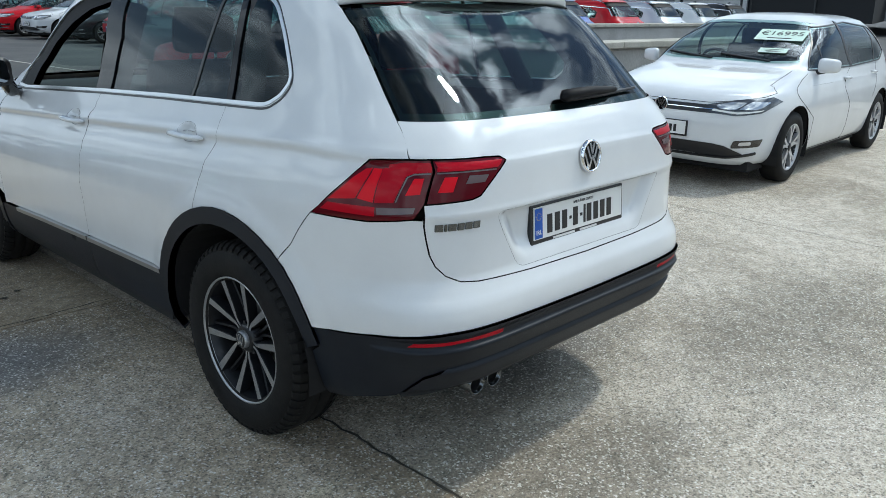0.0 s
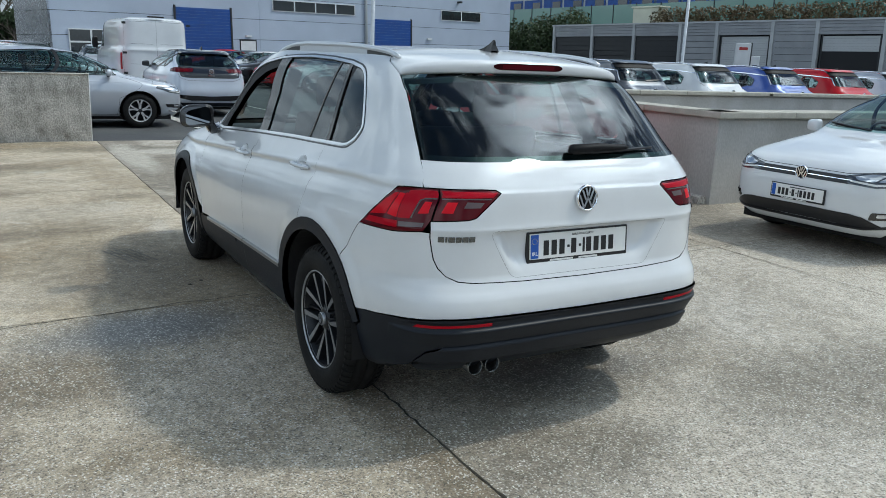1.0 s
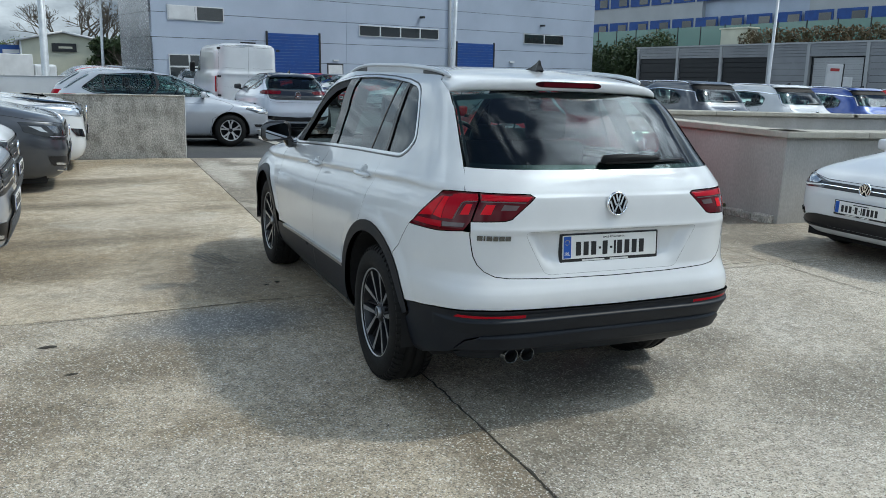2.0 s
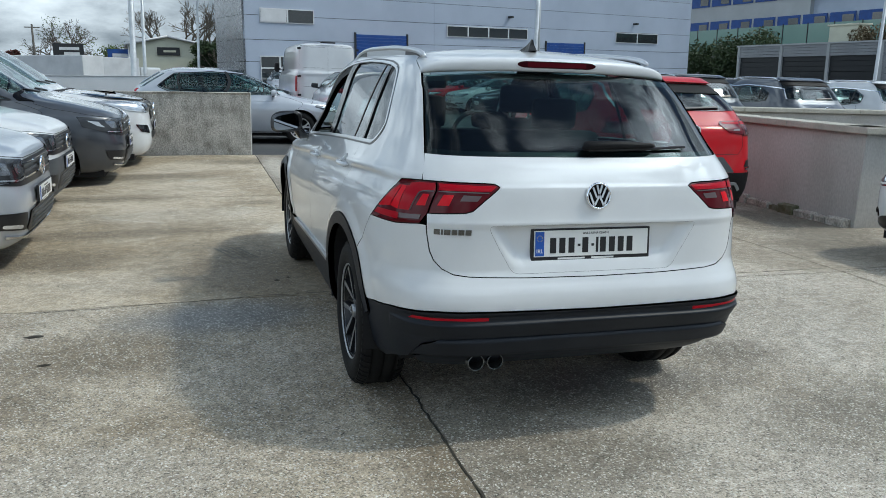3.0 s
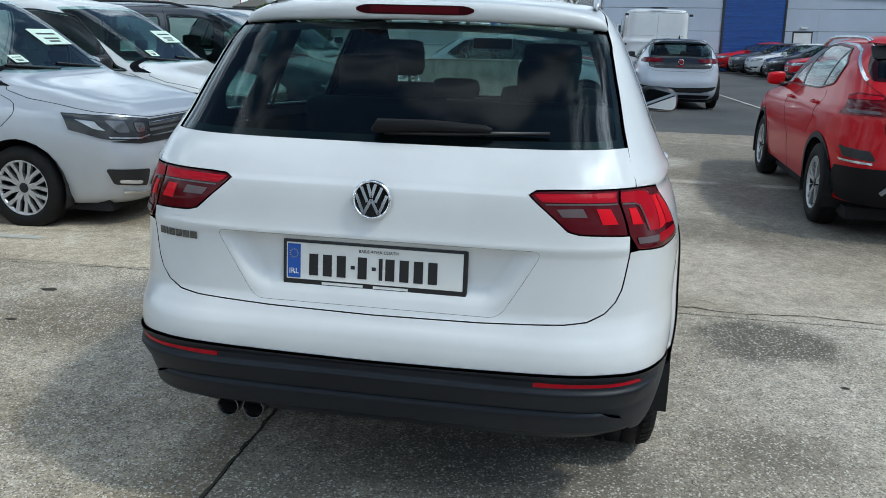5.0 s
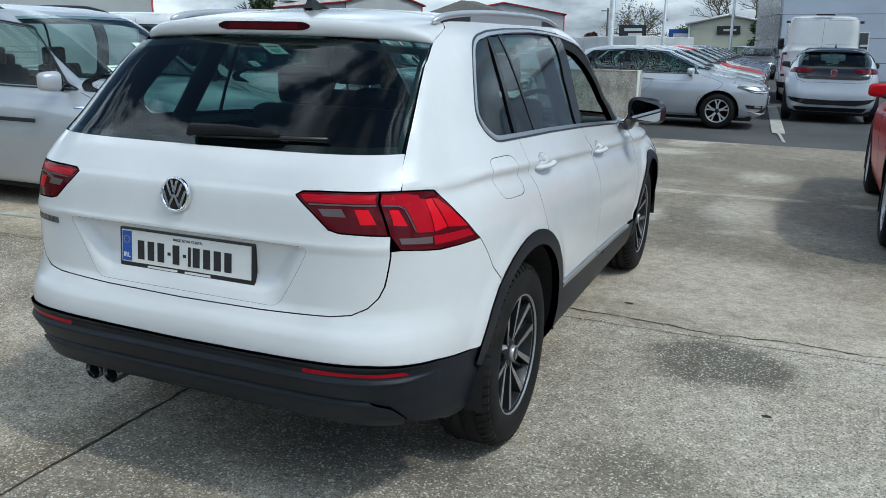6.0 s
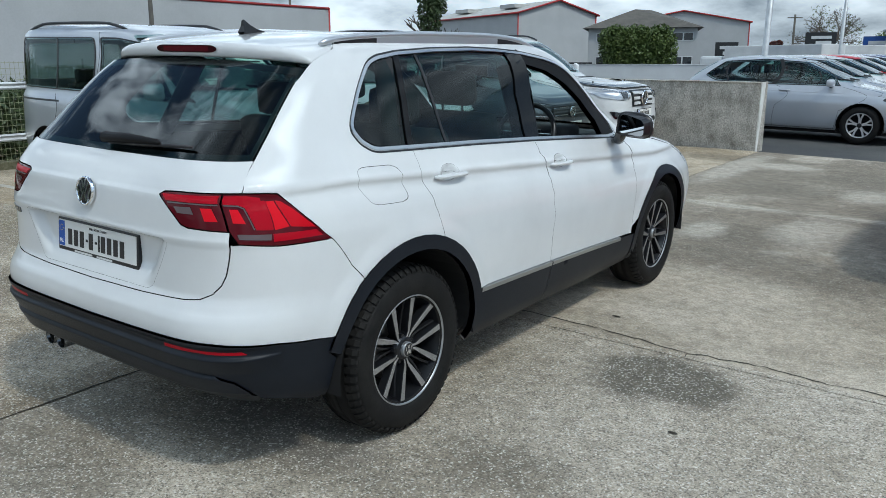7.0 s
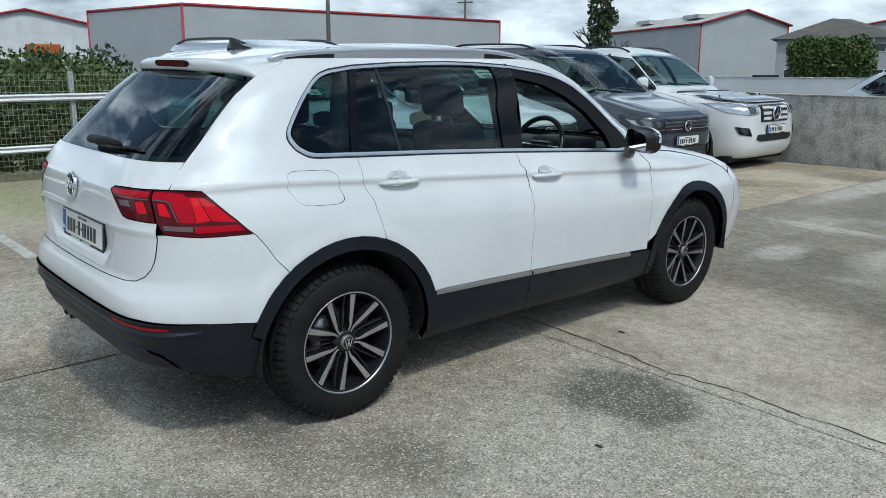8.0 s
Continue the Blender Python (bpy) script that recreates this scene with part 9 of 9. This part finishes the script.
def flat_shed(name, label, corners, h, mat, trim):
    """A big flat-topped shed from three plan corners."""
    (ax, ay), (bx, by), (cx, cy) = corners
    dx, dy = ax + cx - bx, ay + cy - by
    P = [(ax, ay, -1), (bx, by, -1), (cx, cy, -1), (dx, dy, -1), (ax, ay, h), (bx, by, h), (cx, cy, h), (dx, dy, h)]
    b = thing(name, label, "building", LEVEL)
    solid("wall", P, [(0, 1, 5, 4), (1, 2, 6, 5), (2, 3, 7, 6), (3, 0, 4, 7)], mat, b, smooth=False)
    solid("roof", [(x, y, z - 0.05) for x, y, z in P[4:]] + [(x, y, z + 0.02) for x, y, z in P[4:]], [(4, 5, 6, 7), (3, 2, 1, 0)], ROOF_PALE, b, smooth=False)
    tube("parapet_trim", [(ax, ay, h), (bx, by, h), (cx, cy, h)], 0.075, trim, b, sides=6)
    for x, y in ((ax, ay), (bx, by), (cx, cy)):
        tube("corner_trim", [(x, y, -1), (x, y, h)], 0.06, trim, b, sides=6)
    return b


def polar(eye, az, r):
    return (eye[0] + r * math.sin(radians(az)), eye[1] + r * math.cos(radians(az)))


HERE = (3.6, -1.9)
flat_shed("warehouse", "big pale grey warehouse with red roof trim", [polar(HERE, -71.9, 46.5), polar(HERE, -66.16, 40.0), polar(HERE, -44.8, 49.5)], 4.72, SHED_GREY, RED_TRIM)
ws = polar(HERE, -31.4, 84)
warehouse("warehouse", "pale grey gabled warehouse with red trim", LEVEL @ pose(ws[0], ws[1], -0.5, 0, 0, 65), 10.0, 19.0, 7.1, 8.4, SHED_GREY, RED_TRIM, 2)
ws = polar(HERE, -24.4, 110)
warehouse("warehouse", "distant pale grey warehouse with red trim", LEVEL @ pose(ws[0], ws[1], -0.5, 0, 0, 22), 16.0, 40.0, 7.2, 8.6, SHED_GREY, RED_TRIM, 2)
ws = polar(HERE, -79.0, 76)
warehouse("warehouse", "distant white warehouse with a shallow roof", LEVEL @ pose(ws[0], ws[1], -0.5, 0, 0, 75), 9.5, 40.0, 6.2, 7.2, WHITE_WALL, RED_TRIM, 0)


def hipped_house():
    h = polar((2.74, -2.41), -25.9, 74)
    b = thing("house", "grey two-storey house with a brown hipped roof", "house", LEVEL @ pose(h[0], h[1], 0.5, 0, 0, 22))
    boxed("footing", (0, 9.2, 0, 9.0, -1.2, 0.0), SHED_GREY, b)
    w, d, e, r = 9.2, 9.0, 4.2, 5.9
    boxed("wall", (0, w, 0, d, 0, e), SHED_GREY, b)
    o = 0.5
    P = [(-o, -o, e - 0.1), (w + o, -o, e - 0.1), (w + o, d + o, e - 0.1), (-o, d + o, e - 0.1), (w * 0.42, d * 0.4, r), (w * 0.58, d * 0.6, r)]
    solid("roof", P, [(0, 1, 5, 4), (1, 2, 5), (2, 3, 4, 5), (3, 0, 4), (3, 2, 1, 0)], SLATE, b, "brown-grey hipped slate roof", smooth=False)
    for z in (1.0, 3.0):
        for x in (0.7, 5.4, 7.2):
            window(b, x, x + 1.7, z, z + 0.7, 2, frame=0.06)
    for x in (0.6, 3.0, 5.2):
        boxed("fence_board", (x - 2, x, -3.0, -2.9, 0, 1.2), SIGN_DARK, b)
    return b


hipped_house()
shed = warehouse("shed", "cream low-pitched shed with a dark sign", LEVEL @ pose(-6.75, 68.6, -0.3, 0, 0, 4), 6.1, 12.0, 4.3, 4.9, CREAM, FRAME_WHITE)
boxed("sign", (2.2, 4.0, -0.12, -0.02, 3.45, 4.10), SIGN_DARK, shed, "dark sign board with a pale bar")
boxed("sign_bar", (2.7, 3.7, -0.14, -0.12, 3.70, 3.86), CREAM, shed)

# roadside signs, lorries and clutter far off
for az, r, w, z0, z1, mat in ((-12.2, 70, 2.2, 3.2, 4.3, SIGN_DARK), (-17.6, 80, 2.0, 2.5, 3.9, SIGN_DARK), (-8.9, 72, 1.8, 2.6, 4.0, ROLLER_BLUE)):
    p = polar((2.74, -2.41), az, r)
    s = thing("roadside_sign", "dark roadside sign board on posts", "sign", LEVEL @ pose(p[0], p[1], -0.4, 0, 0, -az))
    boxed("board", (0, w, -0.05, 0.05, z0, z1), mat, s)
    boxed("sign_bar", (w * 0.2, w * 0.85, -0.08, -0.05, z0 + (z1 - z0) * 0.55, z0 + (z1 - z0) * 0.75), WHITE_WALL, s)
    boxed("sign_bar", (w * 0.35, w * 0.85, -0.08, -0.05, z0 + (z1 - z0) * 0.2, z0 + (z1 - z0) * 0.4), WHITE_WALL, s)
    for x in (0.2, w - 0.2):
        boxed("post", (x - 0.05, x + 0.05, 0.05, 0.12, 0, z1), SIGN_DARK, s)


def box_lorry(x, y, rz, col, label):
    t = thing("lorry", label, "lorry", LEVEL @ pose(x, y, -0.4, 0, 0, rz), group="lorries far off")
    boxed("load_box", (-1.1, 1.1, -3.0, 2.0, 0.9, 3.2), col, t, bevel=0.06)
    boxed("cab", (-1.05, 1.05, 2.1, 3.8, 0.6, 2.5), WHITE, t, bevel=0.2)
    boxed("cab_window", (-0.95, 0.95, 3.5, 3.82, 1.5, 2.2), GLASS_FAR, t, bevel=0.05)
    boxed("chassis", (-0.9, 0.9, -3.0, 3.6, 0.45, 0.9), LINER, t)
    for yy in (-2.0, 2.9):
        for sx in (-1, 1):
            car_wheel(t, Matrix.Translation((sx * 0.95, yy, 0.45)) @ pose(0, 0, 0, 0, 0, 0 if sx > 0 else 180), 0.45)


for az, r, rz, col, lab in ((-12.6, 62, 60, WHITE_WALL, "white box lorry by the road"), (-9.3, 66, -60, WHITE_WALL, "white box lorry beside the signs"), (-15.0, 64, 90, WHITE_WALL, "small white lorry by the red tree"), (-10.2, 84, 90, RED_TRIM, "lorry with a red load box")):
    p = polar((2.74, -2.41), az, r)
    box_lorry(p[0], p[1], rz, col, lab)
p = polar(HERE, -74.6, 36)
# plain orange box on a stand, added in place of a small digger
dig = thing("digger_box", "plain orange box put for a small digger behind the hedge", "container", pose(p[0], p[1], 0, 0, 0, 10))
boxed("body", (-0.34, 0.34, -0.55, 0.55, 1.50, 1.85), varied("orange paint", (0.55, 0.13, 0.03), (0.45, 0.10, 0.03), rough=0.5, scale=4, fine=40, bump=0.05), dig, bevel=0.04)
boxed("stand", (-0.35, 0.35, -0.5, 0.5, -0.3, 1.50), SIGN_DARK, dig)

# telegraph poles
for az, r, h in ((-56.6, 38, 7.0), (-47.2, 60, 7.5), (-12.9, 78, 6.2), (-17.3, 120, 7.0), (-21.5, 90, 3.0)):
    p = polar(HERE if az < -30 else (2.74, -2.41), az, r)
    t = thing("telegraph_pole", "dark wooden telegraph pole", "pole", LEVEL @ pose(p[0], p[1], -0.5, 0, 0, 20), group="telegraph poles")
    tube("pole", [(0, 0, 0), (0, 0, h)], [0.12, 0.08], SLATE, t)
    boxed("crossarm", (-0.6, 0.6, -0.04, 0.04, h - 0.30, h - 0.22), SLATE, t)

# ---- trees and bushes ----
def leaf_material(name, a, b):
    m = varied(name, a, b, rough=0.6, scale=1.2, fine=9, bump=0)
    return m


LEAF = leaf_material("fresh green leaves", (0.055, 0.095, 0.022), (0.095, 0.135, 0.030))
LEAF_DARK = leaf_material("dark green leaves", (0.022, 0.045, 0.014), (0.045, 0.070, 0.020))
LEAF_RED = leaf_material("copper leaves", (0.085, 0.022, 0.018), (0.13, 0.04, 0.03))
LEAF_BROWN = leaf_material("brown hedge leaves", (0.130, 0.085, 0.045), (0.085, 0.075, 0.030))
BARK = varied("bark", (0.085, 0.070, 0.055), (0.13, 0.115, 0.095), rough=0.9, scale=5, fine=30, bump=0.5)


def leaves(name, parent, mat, blobs, count, size, seed, label="", spread=1.0):
    """Small leaves strewn over the outsides of a few uneven clumps."""
    r = np.random.default_rng(seed)
    w = np.array([b[3] * b[4] * b[5] for b in blobs]) ** (2 / 3)
    which = r.choice(len(blobs), count, p=w / w.sum())
    B = np.array(blobs, float)[which]
    d = r.normal(size=(count, 3))
    d /= np.linalg.norm(d, axis=1, keepdims=True)
    rad = (1 - 0.55 * r.random(count) ** 2.2) * (0.86 + 0.28 * r.random(count))
    c = B[:, :3] + d * B[:, 3:6] * rad[:, None] * spread
    a = r.normal(size=(count, 3))
    a /= np.linalg.norm(a, axis=1, keepdims=True)
    b = np.cross(a, r.normal(size=(count, 3)))
    b /= np.linalg.norm(b, axis=1, keepdims=True)
    s = size * (0.6 + 0.8 * r.random(count))[:, None]
    V = np.stack([c - a * s, c + b * s * 0.55, c + a * s, c - b * s * 0.55], 1).reshape(-1, 3)
    me = bpy.data.meshes.new(name)
    me.from_pydata(V.tolist(), [], np.arange(count * 4).reshape(-1, 4).tolist())
    me.materials.append(mat)
    ob = new(name, me)
    ob.parent = parent
    return tagged(ob, label, kind="stuff")


def bush(name, label, m, blobs, mat, count, size, seed, category="bush"):
    t = thing(name, label, category, m)
    leaves("foliage", t, mat, blobs, count, size, seed)
    for i, b in enumerate(blobs[:6]):
        tube("stem", [(b[0], b[1], -0.1), (b[0] + 0.1, b[1], b[2])], [0.05, 0.02], BARK, t, sides=5)
    return t


def branches(name, parent, base, h, seed, mat=BARK, depth=5, spread=0.55, r0=0.16):
    rnd = random.Random(seed)
    V, F = [], []
    tips = []
    def seg(a, b, ra, rb):
        d = (b - a).normalized()
        s = d.cross(Vector((0.3, 0.9, 0.2))).normalized()
        t = s.cross(d)
        k = len(V)
        for c, r in ((a, ra), (b, rb)):
            for i in range(4):
                w = math.pi / 2 * i
                V.append(c + s * (r * math.cos(w)) + t * (r * math.sin(w)))
        F.extend([(k + i, k + (i + 1) % 4, k + 4 + (i + 1) % 4, k + 4 + i) for i in range(4)])
    def grow(p, d, ln, r, k):
        q = p + d * ln
        seg(p, q, r, r * 0.7)
        if k == 0:
            tips.append(q)
            return
        for i in range(rnd.choice((2, 3, 3))):
            e = (d + Vector((rnd.gauss(0, spread), rnd.gauss(0, spread), rnd.gauss(0.12, spread * 0.6)))).normalized()
            grow(q, e, ln * rnd.uniform(0.62, 0.85), max(r * 0.64, 0.012), k - 1)
    grow(Vector(base), Vector((0, 0, 1)), h * 0.27, r0, depth)
    solid(name, V, F, mat, parent, smooth=False)
    return tips


def tree(label, m, h, seed, leaf=None, count=0, size=0.2, spread=0.55, ivy=False, depth=5):
    t = thing("tree", label, "tree", m, group="trees round the yard")
    tips = branches("trunk", t, (0, 0, -0.3), h, seed, spread=spread, depth=depth, r0=h * 0.030)
    if leaf:
        r = random.Random(seed)
        pick = [r.choice(tips) for _ in range(16)]
        leaves("crown", t, leaf, [(p.x, p.y, p.z, h * 0.13, h * 0.13, h * 0.10) for p in pick], count, size, seed)
    if ivy:
        leaves("ivy", t, LEAF_DARK, [(0, 0, h * k / 8, h * 0.11, h * 0.11, h * 0.10) for k in range(1, 9)] + [(h * 0.1, 0, h * 0.8, h * 0.12, h * 0.1, h * 0.1)], 5000, 0.10, seed + 1)
    return t


def far(eye, az, r, z=-0.5):
    p = polar(eye, az, r)
    return LEVEL @ pose(p[0], p[1], z, 0, 0, az * 7)


E7, E3 = (2.74, -2.41), (-1.68, -3.78)
tree("ivy-clad tree behind the vans", far(HERE, -38.0, 48, -0.3), 6.4, 3, ivy=True, depth=4, spread=0.4)
tree("bare scrubby tree by the warehouse", far(HERE, -41.5, 50, -0.3), 4.2, 5, depth=5)
tree("bare scrubby tree by the warehouse", far(HERE, -43.5, 52, -0.3), 3.6, 6, depth=5)
tree("bare scrubby tree by the warehouse", far(HERE, -35.6, 50, -0.3), 3.4, 7, LEAF_DARK, 600, 0.12)
tree("small tree coming into leaf", far(HERE, -75.8, 30, -0.3), 3.0, 8, LEAF, 500, 0.07)
tree("small tree coming into leaf", far(HERE, -71.2, 32, -0.3), 2.9, 9, LEAF, 500, 0.07)
tree("copper-leaved tree by the road", LEVEL @ pose(-18.0, 79.2, -0.3), 5.0, 11, LEAF_RED, 6000, 0.15, 0.7)
tree("wide bare tree by the road", LEVEL @ pose(-13.2, 82.0, -0.3), 7.6, 12, LEAF, 350, 0.10, 0.66, depth=7)
tree("wide bare tree coming into leaf", LEVEL @ pose(-9.2, 90.0, -0.3), 6.4, 13, LEAF, 700, 0.12, 0.62, depth=6)
tree("bare tree behind the cream shed", LEVEL @ pose(-3.4, 84.0, -0.3), 9.6, 14, depth=7, spread=0.45)
tree("bare tree behind the cream shed", LEVEL @ pose(-1.2, 82.0, -0.3), 9.8, 15, depth=7, spread=0.45)
tree("ivy-grown tree beside the workshop", far(E3, 2.1, 70), 5.4, 16, LEAF_DARK, 4500, 0.14)
tree("ivy-grown tree beside the workshop", far(E3, 1.3, 74), 5.0, 17, LEAF, 3500, 0.14)
tree("bare tree far off", far(E7, -5.5, 95), 6.0, 18, depth=5)
tree("bare tree far off", far(E7, -7.0, 100), 6.0, 19, LEAF, 600, 0.14)
for i, az in enumerate((-24.0, -23.3, -22.6, -21.8, -21.1)):
    p = far(E7, az, 68, 0.7)
    bush("bush", "dense rounded green bush by the house", p, [(0, 0, 1.9, 1.3, 1.1, 1.9 - 0.2 * (i % 2)), (0.5, 0, 2.8, 0.9, 0.8, 0.9)], LEAF, 3800, 0.13, 40 + i)
rnd = random.Random(5)
bl = [(-10.0 - 2.2 * rnd.random(), -6 + 0.85 * i, (0.62 if i < 12 else 0.25) + 0.2 * rnd.random(), 0.9, 0.8, (0.88 if i < 12 else 0.50) + 0.25 * rnd.random()) for i in range(17)]
bush("hedge", "rough green hedge behind the mesh fence", Matrix.Translation((0, 0, -0.2)), bl + [(-9.3, -6 + 0.8 * i, 0.35, 0.55, 0.6, 0.65) for i in range(18)], LEAF_DARK, 52000, 0.060, 60, "hedge")
bush("hedge", "sprays of fresh leaves over the hedge", Matrix.Translation((0, 0, -0.2)), [(-10.6, -6.5 + 0.85 * i, 1.10 + 0.30 * rnd.random(), 0.8, 0.7, 0.5) for i in range(12)], LEAF, 9000, 0.05, 61, "hedge")
bush("hedge", "low green bank along the far wall", LEVEL, [(-26 + 2.2 * i, 38 + 0.5 * i, 0.6, 1.6, 1.2, 0.75) for i in range(11)], LEAF_DARK, 6000, 0.10, 62, "hedge")
G = LEVEL @ pose(52.0, 5.87, -0.3, 0, 0, -80)
bush("hedge", "tall dark green hedge beside the garages", G, [(-63 + 1.25 * i, 3.0 + (i % 3), 2.2 + 0.16 * i, 1.5, 1.6, 2.5) for i in range(10)], LEAF_DARK, 15000, 0.15, 63, "hedge")
bush("hedge", "clipped brown hedge on the terrace", G, [(-46 + 1.6 * i, 8.2, 5.25, 1.1, 0.7, 0.95) for i in range(24)], LEAF_BROWN, 12000, 0.13, 64, "hedge")

# ---- cars where they stand ----
def turned(car, x, y, rz):
    """Stands a car on the yard's slope."""
    car.matrix_basis = Matrix.Translation((x, y, gz(x, y))) @ Matrix.Rotation(-math.atan(0.002), 4, "X") @ pose(0, 0, 0, 0, 0, rz)
    return car


turned(small_van("people_carrier", "silver people carrier with a price card, parked nose out", SILVER, rail=SATIN_BLACK, card=True), -4.93, 3.25, -90)
turned(small_van("small_van", "white small van with a dark bumper, parked nose out", WHITE, bumper=CLAD_GREY, wide_glass=False, card=True), -5.05, 5.45, -90)
turned(small_van("small_van", "grey small van with a dark roof bar, parked nose out", GREY, rail=SATIN_BLACK), -4.62, 7.80, -90)
turned(pickup(), -4.85, 9.85, -90)
place_car(hatchback("hatchback", "white hatchback with a price card on its windscreen", WHITE, price=True), 6.33, 1.33, 92.0)
place_car(crossover("crossover", "bright red crossover with a black band under its spoiler, seen from behind", RED), 3.36, 5.52, -1.5)
polo = turned(hatchback("hatchback", "silver hatchback parked at the head of a row", SILVER, L=4.05, W=0.875, H=1.45, wb=2.55, fo=0.83, r=0.318, head="chrome", group="cars in the far row", step=0.08), -0.74, 13.70, -90)
turned(electric_hatch(), 2.40, 17.4, 0)
turned(panel_van(), 2.24, 23.7, 0)


def repainted(car, x, y, rz, colour, old, label=""):
    """A copy of a car in another colour."""
    c = copy_thing(car, Matrix.Translation((x, y, gz(x, y))) @ pose(0, 0, 0, 0, 0, rz))
    for o in c.children_recursive:
        if o.type == "MESH" and o.data.materials and o.data.materials[0] == old and colour != old:
            for s in o.material_slots:
                s.link = "OBJECT"
                s.material = colour
    if label:
        tagged(c, label)
    return c


names = {SILVER: "silver", WHITE: "white", RED: "red", BLUE: "blue", PURPLE: "dark blue", BLACK: "black", GREY: "grey", DARK_RED: "dark red"}
for i, colour in enumerate((SILVER, WHITE, RED, WHITE, PURPLE, BLUE, PURPLE, GREY)):
    repainted(polo, -0.92 - 0.05 * i, 13.95 + 2.35 * (i + 1), -90, colour, SILVER, "%s hatchback parked in the far row" % names[colour])
for i, colour in enumerate((RED, BLACK, WHITE, RED, BLACK, WHITE, GREY, RED)):
    repainted(polo, 10.6 - 0.3 * i, 22.0 + 2.5 * i, 90, colour, SILVER, "%s hatchback facing out across the aisle" % names[colour])
for x, y, rz, colour in ((0.0, 38.5, 180, GREY), (2.6, 36.0, 180, SILVER), (-1.5, 43.0, 90, WHITE)):
    repainted(polo, x, y, rz, colour, SILVER, "%s hatchback parked before the workshop" % names[colour])
suv = place_car(crossover("crossover", "black crossover parked beyond the ramp wall", BLACK, True, 0.08, "crossovers beyond the ramp", L=4.4, H=1.67, drop=0.13), 8.75, 12.75, 0)
for i, (x, colour) in enumerate(((11.35, GREY), (13.95, WHITE), (16.55, BLUE), (19.2, RED), (21.8, SILVER), (24.4, WHITE), (27.0, BLACK), (6.20, GREY))):
    repainted(suv, x, 12.75, 0, colour, BLACK, "%s crossover parked beyond the ramp wall" % names[colour])
for i, (x, colour) in enumerate(((12.0, WHITE), (14.8, BLACK), (17.6, WHITE), (20.4, WHITE), (23.2, GREY), (26.0, WHITE))):
    repainted(suv, x, 18.4, 0, colour, BLACK, "%s crossover in the second row" % names[colour])
